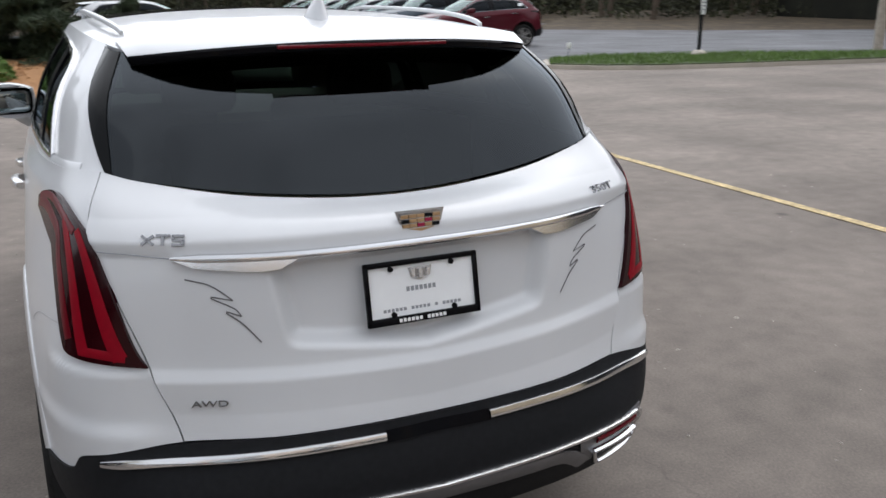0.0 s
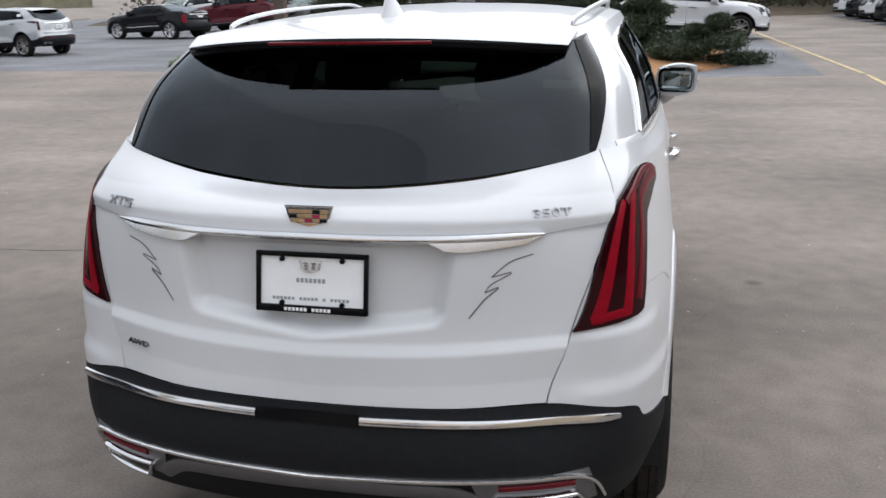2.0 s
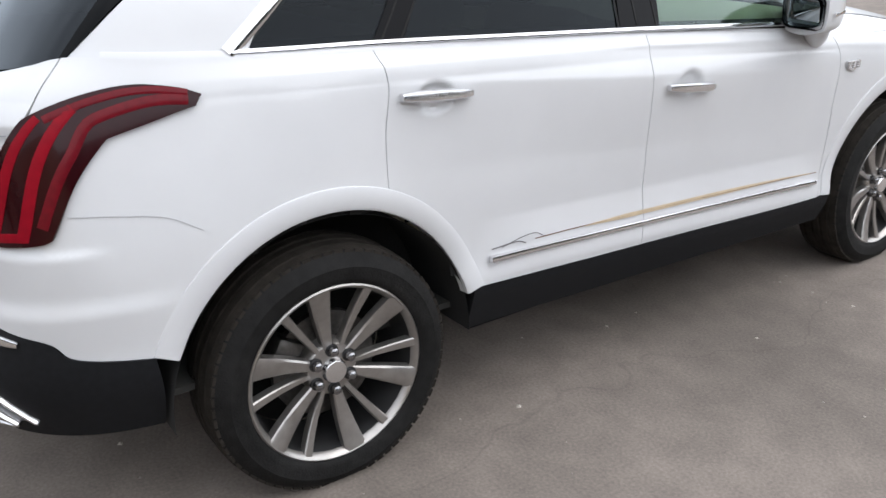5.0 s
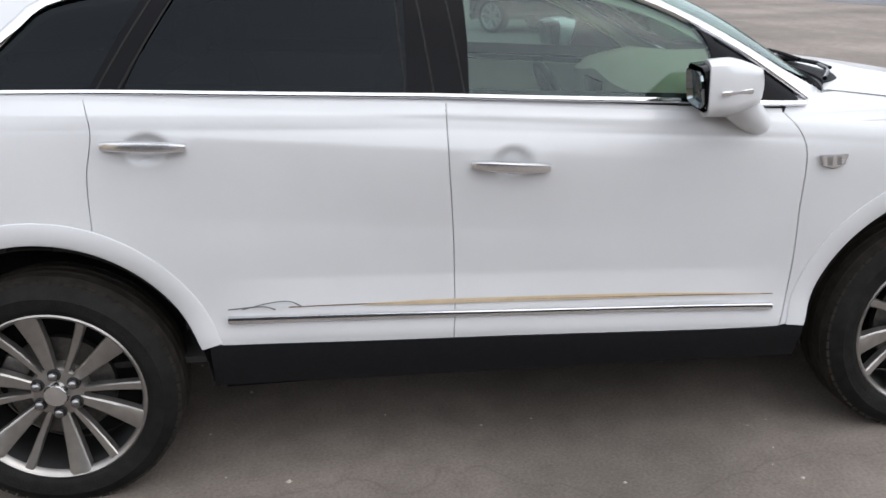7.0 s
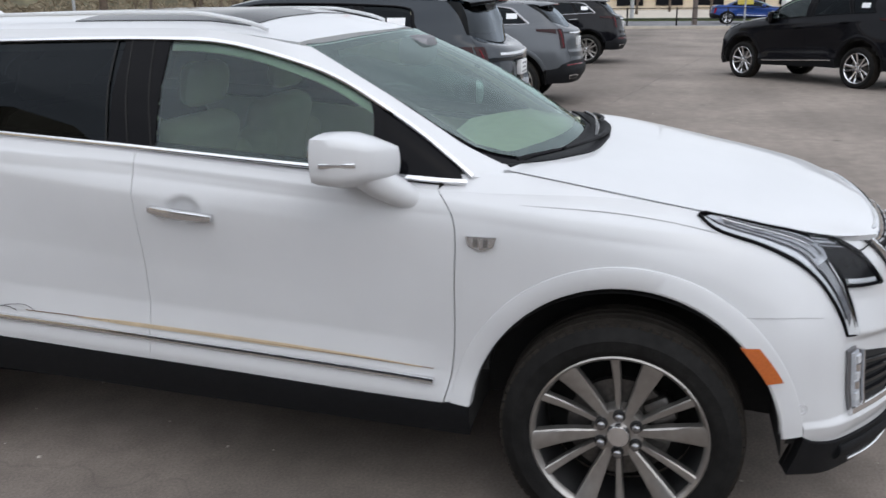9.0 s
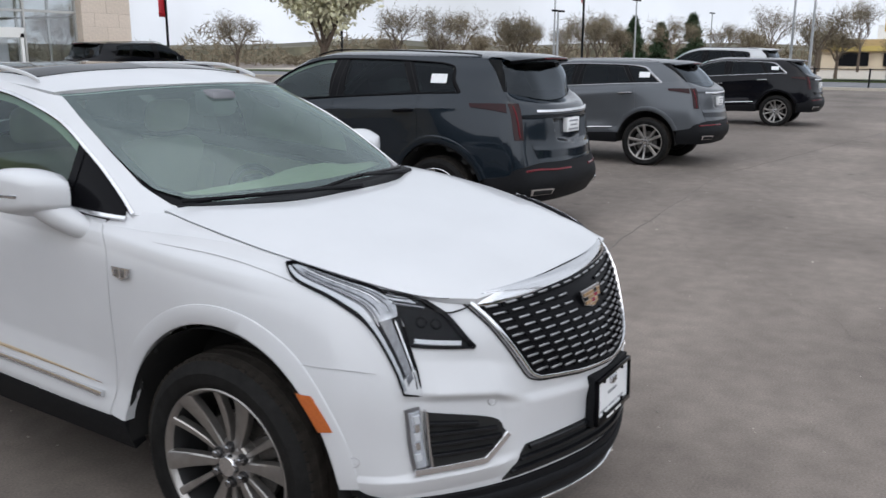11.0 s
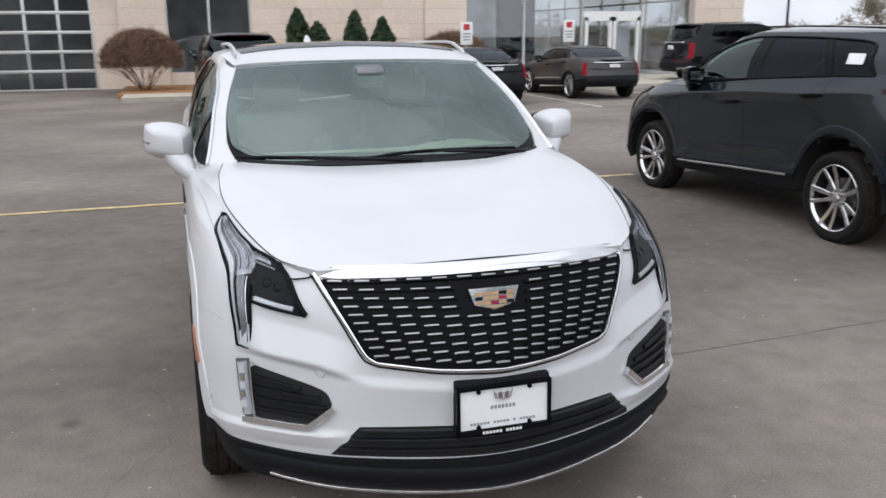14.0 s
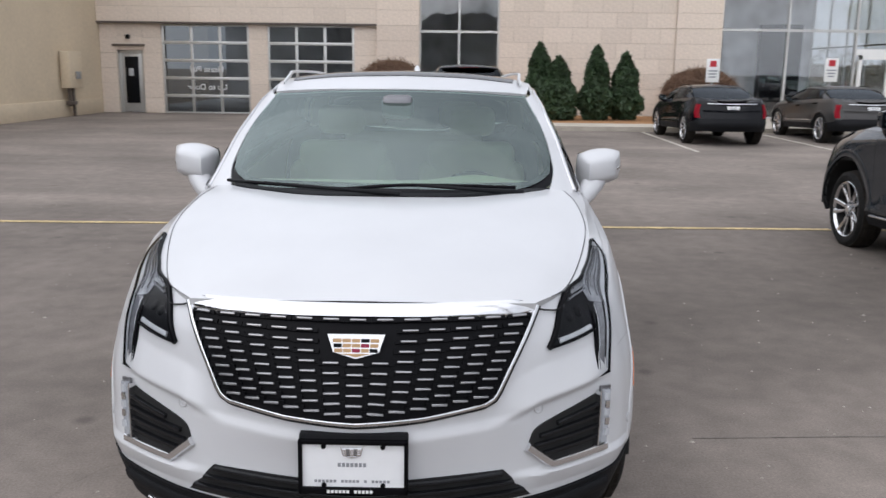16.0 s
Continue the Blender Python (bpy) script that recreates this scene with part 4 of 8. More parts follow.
        patch(bm, lo, [("s", -0.95, 0.35), ("s", 0, 0.325), ("s", 0.95, 0.30)], [("s", 0.95, 0.30), ("s", 0.955, 0.42)], [("s", -0.945, 0.505), ("s", -0.2, 0.47), ("s", 0.87, 0.425), ("s", 0.955, 0.42)], [("s", -0.95, 0.35), ("s", -0.945, 0.505)], N(30), 8, 0.003, 0.05, 0, flip)
        part("sill", bm, clad, root)
        bm = bmesh.new()
        q = np.linspace(3.5, 8.06, 40)
        n = lo.normal(q, np.full(40, 4.9))
        sweep(bm, lo.at(q, np.full(40, 5.0)) - n * 0.009, n, 0.034, 0.004, flip)
        part("belt_panel", bm, coat, root)
        side_glass(cab, flip, frontglass or (GFRONT if fine else GDARK), GDARK, doors[flip], root, trim)
        if lamps:
            slim_lamp(lo, root, flip, lamps) if lamps in ("hook", "upright") else rear_lamp(lo, root, flip, "tall")
            head_lamp(lo, root, flip, fine)
        # door handles
        for d, y0, y1, z0, z1 in ((doors[flip][0], -0.134, 0.10, 1.023, 1.002), (doors[flip][1], -1.178, -0.944, 1.126, 1.111)):
            bm = bmesh.new()
            p, n = lo.line([("s", y0, z0), ("s", (y0 + y1) / 2, (z0 + z1) / 2), ("s", y1, z1)], 16, 0.0)
            p = p + n * (0.036 * np.sin(np.linspace(0.12, math.pi - 0.12, 16)) ** 0.35)[:, None]
            sweep(bm, p, n, 0.034, 0.017, flip, taper=0.62 + 0.38 * np.sin(np.linspace(0, math.pi, 16)) ** 0.5)
            part("door_handle", bm, SATIN if fine else trim, d, "polished pull handle")
        # lower door moulding
        bm = bmesh.new()
        p, n = lo.line([("s", -0.883, 0.581 + mould), ("s", -0.2, 0.548 + mould), ("s", 0.84, 0.495 + mould)], 40, 0.012)
        sweep(bm, p, n, 0.022, 0.014, flip)
        part("door_moulding", bm, CHROME, root, "bright lower door moulding")
        # outside mirror
        mir = new("door_mirror")
        mir.parent = doors[flip][0]
        f = -1 if flip else 1
        W = (lambda q: warp(np.array(q, float))) if warp else (lambda q: np.array(q, float))
        o = Vector(W((0.962, 0.61, 1.226)))
        o.x *= f
        bm = bmesh.new()
        bmesh.ops.create_cube(bm, size=1)
        bmesh.ops.subdivide_edges(bm, edges=bm.edges[:], cuts=5, use_grid_fill=True)
        for v in bm.verts:
            c = v.co * 2
            s = Vector((c.x * math.sqrt(max(0, 1 - c.y ** 2 / 2 - c.z ** 2 / 2 + c.y ** 2 * c.z ** 2 / 3)), c.y * math.sqrt(max(0, 1 - c.x ** 2 / 2 - c.z ** 2 / 2 + c.x ** 2 * c.z ** 2 / 3)), c.z * math.sqrt(max(0, 1 - c.x ** 2 / 2 - c.y ** 2 / 2 + c.x ** 2 * c.y ** 2 / 3))))
            q = c * 0.72 + s * 0.28
            y = q.y * 0.114
            if q.y < -0.5:
                y = -0.066
            tap = 1 - 0.42 * max(0, q.y) ** 1.3
            v.co = Vector((q.x * 0.108 * tap * f, y + 0.03 * -q.x, (q.z * (0.086 - 0.018 * abs(q.x) ** 2) + (0.010 * q.x if q.z > 0 else 0.012 * q.x)) * tap - 0.006))
            v.co += o
        part("housing", bm, coat, mir, smooth=60)
        bm = bmesh.new()
        box(bm, -0.092, 0.092, -0.014, 0.002, -0.064, 0.064, 0.03)
        bmesh.ops.transform(bm, matrix=Matrix.Translation(o + Vector((0, -0.061, 0.0))) @ Euler((0.10, 0, f * -0.12)).to_matrix().to_4x4(), verts=bm.verts)
        part("bezel", bm, BLACK, mir)
        bm = bmesh.new()
        box(bm, -0.082, 0.082, -0.006, 0.0, -0.053, 0.050, 0.024)
        bmesh.ops.transform(bm, matrix=Matrix.Translation(o + Vector((0, -0.075, 0.0))) @ Euler((0.10, 0, f * -0.12)).to_matrix().to_4x4(), verts=bm.verts)
        part("mirror_glass", bm, MIRROR, mir)
        bm = bmesh.new()
        a, b, c, d = (W(q) for q in ((0.855, 0.775, 1.080), (0.888, 0.735, 1.108), (0.925, 0.68, 1.150), (0.955, 0.63, 1.195)))
        tube(bm, [a, b, c, d], [0.034, 0.046, 0.052, 0.054], 14, flip)
        part("arm", bm, coat, mir)
        if fine:
            bm = bmesh.new()
            box(bm, -0.055, 0.055, 0.0, 0.008, -0.009, 0.007, 0.004)
            bmesh.ops.transform(bm, matrix=Matrix.Translation(o + Vector((0.094 * f, -0.012, -0.006))) @ Euler((0, 0, -1.28 * f)).to_matrix().to_4x4(), verts=bm.verts)
            part("turn_signal", bm, SATIN, mir)
        # roof rail
        bm = bmesh.new()
        e = cab.at(np.linspace(3.05, 6.5, 30), np.full(30, 2.0))
        e[:, 0] -= 0.055
        e[:, 2] += 0.012 + 0.034 * np.sin(np.linspace(0.02, math.pi - 0.02, 30)) ** 0.35
        nn = np.tile((0.0, 0, 1), (30, 1))
        sweep(bm, e, nn, 0.018, 0.011, flip, taper=0.5 + 0.5 * np.sin(np.linspace(0, math.pi, 30)) ** 0.3)
        part("roof_rail", bm, RAIL if fine else trim, root)
    # middle panels
    bm = bmesh.new()
    patch(bm, lo, [("v", 0, 2), ("r", 0.3, 0.705), tail[0]], tail, [("v", 0, 5), ("v", 1, 5), ("v", 2, 5), tail[-1]], [("v", 0, 2), ("v", 0, 3), ("v", 0, 4), ("v", 0, 5)], N(96), N(120), both=True, form=tail_form)
    tg = part("tailgate", bm, coat, root)
    bm = bmesh.new()
    patch(bm, lo, [("v", 0, 0), ("v", 1, 0), ("v", 2, 0), ("v", 3, 0), ("s", -1.91, 0.36)], [("s", -1.91, 0.36), ("s", -1.91, 0.48), skirt[-1]], skirt, [("v", 0, 0), ("v", 0, 1), ("v", 0, 2)], N(50), N(18), 0.006, 0.02, 0, both=True)
    part("rear_bumper", bm, clad, root)
    bm = bmesh.new()
    patch(bm, lo, arch(AXLE, RA, 6, 20, 3)[:1] + [("s", 2.0, 0.40), ("f", 0.75, 0.385), ("f", 0.45, 0.375), ("v", 14, 0.93)], [("v", 14, 0.93), ("v", 14, 2), ("v", 14, 3), ("v", 14, 5)], seam + [("v", 13.3, 5), ("v", 14, 5)], arch(AXLE, RA, 6, 45, 6), N(70) * more, N(48) * more, both=True, form=nose_form)
    part("front_bumper", bm, coat, root)
    bm = bmesh.new()
    patch(bm, lo, [("s", 1.93, 0.275), ("f", 0.73, 0.262), ("f", 0.45, 0.25), ("v", 14, 0)], [("v", 14, 0), ("v", 14, 0.93)], arch(AXLE, RA, 6, 20, 3)[:1] + [("s", 2.0, 0.40), ("f", 0.75, 0.385), ("f", 0.45, 0.375), ("v", 14, 0.93)], [("s", 1.93, 0.275), arch(AXLE, RA, 6, 20, 3)[0]], N(40), 10, 0.008, 0.05, 0, both=True)
    part("valance", bm, clad, root)
    bon = Shell(bonnet_lines(), warp, False)
    for nm, sh, cols in (("bonnet", bon, np.linspace(0, 4, N(34))),):
        bm = bmesh.new()
        U, V = np.meshgrid(cols, np.linspace(0, 3, N(22)))
        P, Nn = sh.at(U, V), sh.normal(U, V)
        Nn = np.where(Nn[..., 2:] < 0, -Nn, Nn)
        for flip in (False, True):
            skin(bm, P[:, ::-1], Nn[:, ::-1], 0.02, 0.002, flip)
        bmesh.ops.remove_doubles(bm, verts=bm.verts, dist=0.0055)
        part(nm, bm, coat, root)
    rf = Shell(roof_lines(cl[2]), None, False)
    bm = bmesh.new()
    U, V = np.meshgrid(np.linspace(0, 5, N(40)), np.linspace(0, 3, N(22)))
    P, Nn = rf.at(U, V), rf.normal(U, V)
    Nn = np.where(Nn[..., 2:] < 0, -Nn, Nn)
    for flip in (False, True):
        skin(bm, P[:, ::-1], Nn[:, ::-1], 0.03, 0, flip)
    bmesh.ops.remove_doubles(bm, verts=bm.verts, dist=0.003)
    part("roof", bm, coat, root)
    # screens
    for nm, u0, u1, g, v1 in (("windscreen", 9, 7.06, (frontglass or GWIND) if not fine else GWIND, 1.97), ("rear_window", 0, 2.09, GREAR, 2.0)):
        bm = bmesh.new()
        us = np.linspace(u0, u1, N(24))
        V, U = np.meshgrid(np.linspace(0.03, v1, N(14)), us, indexing="ij")
        if u0 == 9:
            kk = (U - u0) / (u1 - u0)
            side = np.interp(V, [0, 0.3, 1, 2], [7.28, 7.20, 7.12, 7.06])
            U = u0 + (side - u0) * kk
            V = V + (0.30 * kk ** 6 + 0.06 * kk ** 2) * (1 - V / v1)
        P, Nn = cab.at(U, V), cab.normal(U, V)
        for flip in (False, True):
            skin(bm, P if u0 == 0 else P[:, ::-1], Nn if u0 == 0 else Nn[:, ::-1], 0.005, 0, flip)
        bmesh.ops.remove_doubles(bm, verts=bm.verts, dist=0.003)
        ob = part(nm, bm, g, tg if u0 == 0 else root)
        ob.visible_shadow = False
    if not deck:
        for flip in (False, True):
            bm = bmesh.new()
            patch(bm, cab, [("v", 2.07, 0.03), ("v", 2.13, 0.03)], [("v", 2.13, 0.03), ("v", 2.23, 0.3), ("v", 2.36, 0.8), ("v", 2.50, 1.25), ("v", 2.66, 1.6), ("v", 2.80, 1.98)], [("v", 2.07, 1.98), ("v", 2.80, 1.98)], [("v", 2.07, 0.03), ("v", 2.07, 1.98)], 6, N(16), 0.003, 0.02, 0, flip)
            part("corner_glass", bm, FIN, root)
        # roof spoiler
        bm = bmesh.new()
        xs = np.linspace(-1, 1, N(31))
        W = (lambda q: warp(np.array(q, float))) if warp else (lambda q: np.array(q, float))
        rows = []
        for dy, dz, w in ((0.14, 0.012, 0.60), (0, 0.004, 0.60), (-0.165, -0.022, 0.588), (-0.176, -0.027, 0.586)):
            rows.append([(W((w, 0, 0))[0] * x, cl[2][0][1] + dy * (1 - 0.5 * abs(x) ** 5 * (dy < 0)) + 0.10 * abs(x) ** 2.2, cl[2][0][2] + 0.018 * (1 - x * x) + 0.008 + dz - 0.016 * abs(x) ** 3) for x in xs])
        grid_faces(bm, [r[::-1] for r in rows])
        sp = part("roof_spoiler", bm, coat, tg)
        bm = bmesh.new()
        rows = []
        for dy, dz, w in ((-0.176, -0.027, 0.586), (-0.182, -0.033, 0.584), (-0.180, -0.046, 0.58), (-0.172, -0.052, 0.575), (-0.05, -0.072, 0.555), (0.05, -0.105, 0.55)):
            rows.append([(W((w, 0, 0))[0] * x, cl[2][0][1] + dy * (1 - 0.5 * abs(x) ** 5 * (dy < 0)) + 0.10 * abs(x) ** 2.2, cl[2][0][2] + 0.018 * (1 - x * x) + 0.008 + dz - 0.016 * abs(x) ** 3) for x in xs])
        grid_faces(bm, [r[::-1] for r in rows])
        part("spoiler_underside", bm, BLACK, tg)
        bm = bmesh.new()
        box(bm, -0.235, 0.235, cl[2][0][1] - 0.1845, cl[2][0][1] - 0.16, cl[2][0][2] - 0.018, cl[2][0][2] - 0.009, 0.003)
        part("high_brake_light", bm, DIMRED, tg, "red high-level brake light")
    if deck:
        bm = bmesh.new()
        us = np.linspace(0, 1, 14)
        A, B = lo.at(us * 3.0, np.full(14, 5.0)), cab.at(us * 2.6, np.zeros(14))
        P = np.stack([A * (1 - f) + B * f + np.array((0, 0, 0.012)) * math.sin(math.pi * f) for f in np.linspace(0, 1, 7)])
        Nn = np.zeros_like(P)
        Nn[..., 2] = 1
        for flip in (False, True):
            skin(bm, P, Nn, 0.01, 0, flip)
            A2, B2 = lo.at(3.0 + us * 2.6, np.full(14, 5.0)), cab.at(2.6 + us * 1.2, np.zeros(14))
            P2 = np.stack([A2 * (1 - f) + B2 * f for f in np.linspace(0, 1, 4)])
            N2 = np.zeros_like(P2)
            N2[..., 2] = 1
            skin(bm, P2, N2, 0.01, 0, flip)
        part("boot_lid", bm, coat, root)
    # dark structure behind the panel gaps
    bm = bmesh.new()
    U, V = np.meshgrid(np.linspace(0, 14, 90), np.linspace(0.05, 4.95, 24))
    P = lo.at(U, V)
    P = P - lo.normal(U, V) * np.where(P[..., 1:2] < -1.98, 0.085, 0.022)
    ring = lambda p: min(math.hypot(p[1] - AXLE, p[2] - HUB), math.hypot(p[1] + AXLE, p[2] - HUB)) > 0.50 or abs(p[0]) < 0.6
    for f in (1, -1):
        vv = {}
        for i in range(P.shape[0] - 1):
            for j in range(P.shape[1] - 1):
                c = (P[i, j] + P[i + 1, j + 1]) / 2
                if ring(c):
                    q = [(i, j), (i, j + 1), (i + 1, j + 1), (i + 1, j)]
                    for a in q:
                        if a not in vv:
                            vv[a] = bm.verts.new((P[a][0] * f, P[a][1], P[a][2]))
                    bm.faces.new([vv[a] for a in q])
    floor = [[(s * 0.55, y, 0.34) for s in (-1, 1)] for y in (-2.2, -0.9, 0.9, 2.2)]
    grid_faces(bm, floor)
    grid_faces(bm, [[(s * 0.86, y, 0.335) for s in (-1, 1)] for y in (-0.92, 0.0, 0.92)])
    part("underbody", bm, MATT, root)
    return root, lo, cab, bon, rf, doors, tg

# ---- the white crossover ----
hero, LO, CAB, BON, RF, DOORS, TG = make_car("white_suv", "pearl white five-door crossover parked on worn asphalt", WHITE, Matrix(), fine=True)


def spot(sh, q, off=0.0, flip=False):
    u = sh.find(q)
    p, n = sh.at(*u), sh.normal(*u)
    p = p + n * off
    return (p * FLIP, n * FLIP) if flip else (p, n)


def strip(name, sh, pts, w, h, material, parent, n=24, off=0.0, flip=False, taper=None, label="", smooth=True):
    bm = bmesh.new()
    p, nn = sh.line(pts, n, off, smooth)
    sweep(bm, p, nn, w, h, flip, taper=taper)
    return part(name, bm, material, parent, label)


def crest(name, m, w, h, parent, colour=True):
    """A plain crest: bright rim over rows of small enamel blocks."""
    out = [(-0.5, 0.5), (0.5, 0.5), (0.40, -0.22), (0.0, -0.5), (-0.40, -0.22)]
    bm = bmesh.new()
    prism(bm, [(x * w, y * h) for x, y in out], m, 0.010, 0.003)
    root = part(name, bm, CHROME, parent, "small crest emblem with a bright rim")
    rows = ((0.24, (GOLD, GOLD, GOLD, LAMPDK, GOLD)), (0.04, (LAMPDK, GOLD, GOLD, ENRED, GOLD)), (-0.16, (GOLD, GOLD, ENRED, GOLD, LAMPDK)))
    for y, cols in rows:
        for k, c in enumerate(cols):
            half = 0.41 - 0.06 * (0.3 - y)
            x0 = -half + 2 * half * k / 5
            bm = bmesh.new()
            box(bm, (x0 + 0.008) * w, (x0 + 2 * half / 5 - 0.008) * w, (y - 0.07) * h, (y + 0.08) * h, 0.009, 0.0125, 0.0, m)
            part("enamel_block", bm, c if colour else (DKCHROME if k % 2 else SATIN), root)
    bm = bmesh.new()
    prism(bm, [(-0.27 * w, -0.28 * h), (0.27 * w, -0.28 * h), (0, -0.42 * h)], m @ Matrix.Translation((0, 0, 0.009)), 0.003)
    part("enamel_block", bm, GOLD if colour else SATIN, root)
    return root


def number_plate(name, m, parent):
    """Dealer card in a black frame, its print as plain bars."""
    bm = bmesh.new()
    for x0, x1, y0, y1 in ((-0.158, 0.158, 0.067, 0.081), (-0.158, 0.158, -0.083, -0.063), (-0.158, -0.146, -0.083, 0.081), (0.146, 0.158, -0.083, 0.081)):
        box(bm, x0, x1, y0, y1, 0.0, 0.016, 0.003, m)
    root = part(name, bm, BLACK, parent, "white dealer card in a black plate frame")
    bm = bmesh.new()
    box(bm, -0.15, 0.15, -0.076, 0.076, -0.002, 0.006, 0.0, m)
    part("card", bm, PLATE, root)
    crest("printed_crest", m @ Matrix.Translation((-0.004, 0.042, 0.002)), 0.066, 0.034, root, False)
    for y, w, h, c, z in ((0.004, 0.085, 0.012, INK, 0.006), (-0.046, 0.22, 0.008, INK, 0.006), (-0.0735, 0.145, 0.009, INKW, 0.016)):
        n = max(2, int(w / (0.012 if h > 0.01 else 0.011)))
        for k in range(n):
            if n > 12 and k in (6, 12, 14):
                continue
            bm = bmesh.new()
            x = -w / 2 + w * (k + 0.5) / n - 0.004
            box(bm, x - w / n * 0.36, x + w / n * 0.36, y - h / 2, y + h / 2, z, z + 0.0008, 0, m)
            part("print_bar", bm, c, root)
    for x in (-0.085, 0.085):
        for y in (0.060, -0.058):
            bm = bmesh.new()
            lathe(bm, [(0.004, 0.008), (0.012, 0.007), (0.013, 0.0)], 12, "z")
            bmesh.ops.transform(bm, matrix=m @ Matrix.Translation((x, y, 0)), verts=bm.verts)
            part("screw", bm, BLACK, root)
    return root


# rear: bar, emblem, plate, letters
for flip in (False, True):
    strip("rear_bar", LO, [("r", 0.0, 1.124), ("r", 0.3, 1.124), ("r", 0.572, 1.128)], 0.021, 0.018, CHROME, TG, 30, 0.004, flip, np.interp(np.linspace(0, 1, 30), [0, 0.9, 1], [1, 1, 0.4]))
    bm = bmesh.new()
    patch(bm, LO, [("r", 0.345, 1.096), ("r", 0.40, 1.094), ("r", 0.53, 1.107)], [("r", 0.53, 1.107), ("r", 0.572, 1.126)], [("r", 0.30, 1.117), ("r", 0.45, 1.118), ("r", 0.572, 1.126)], [("r", 0.345, 1.096), ("r", 0.30, 1.117)], 12, 5, 0.014, 0.03, 0, flip)
    part("bar_wing", bm, SATIN, TG)
    strip("panel_line", LO, [("r", 0.575, 1.128), ("r", 0.66, 1.137), ("r", 0.722, 1.14)], 0.003, 0.0006, INK, TG, 8, 0.010, flip)
p, n = spot(LO, ("r", 0.0, 1.166), 0.008)
crest("rear_emblem", frame_at(p, (0, -1, 0.12)), 0.128, 0.056, TG)
number_plate("rear_plate", frame_at((0, -2.302, 1.002), (0, -1, 0.20)) @ Matrix.Scale(0.95, 4), TG)
bm = bmesh.new()
for x0, x1, y0, y1, r in ((-0.046, -0.014, -0.0035, 0.0035, 38), (-0.046, -0.014, -0.0035, 0.0035, -38)):
    box(bm, -0.017, 0.017, -0.003, 0.003, 0, 0.005, 0, Matrix.Translation((-0.033, 0, 0)) @ Euler((0, 0, radians(r))).to_matrix().to_4x4())
box(bm, -0.014, 0.018, 0.008, 0.013, 0, 0.005)
box(bm, -0.002, 0.005, -0.012, 0.009, 0, 0.005)
for y in (-0.0115, -0.001, 0.0095):
    box(bm, 0.022, 0.05, y - 0.0025, y + 0.0025, 0, 0.005)
box(bm, 0.022, 0.028, -0.001, 0.0095, 0, 0.005)
box(bm, 0.044, 0.05, -0.0115, -0.001, 0, 0.005)
p, n = spot(LO, ("r", 0.585, 1.166), 0.009, True)
bmesh.ops.transform(bm, matrix=frame_at(p, n), verts=bm.verts)
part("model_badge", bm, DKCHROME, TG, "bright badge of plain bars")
p, n = spot(LO, ("r", 0.59, 1.172), 0.010)
lettering("engine_badge", "350T", 0.036, frame_at(p, n) @ Matrix.Diagonal((1.35, 0.85, 1, 1)), DKCHROME, TG, 0.003)
p, n = spot(LO, ("r", 0.527, 0.792), 0.006, True)
lettering("drive_badge", "AWD", 0.028, frame_at(p, n) @ Matrix.Diagonal((1.25, 0.75, 1, 1)), DKCHROME, TG, 0.003)
# swash pinstripes on the tailgate
for flip in (False, True):
    for pts, w in (([(0.552, 1.082), (0.50, 1.066), (0.455, 1.03)], 0.0032), ([(0.455, 1.03), (0.505, 1.04), (0.455, 1.012), (0.44, 0.992)], 0.003), ([(0.44, 0.992), (0.475, 1.005), (0.44, 0.975), (0.402, 0.928)], 0.0036)):
        strip("pinstripe", LO, [("r", *q) for q in pts], w, 0.0006, STRIPEG, TG, 18, 0.0015, flip)
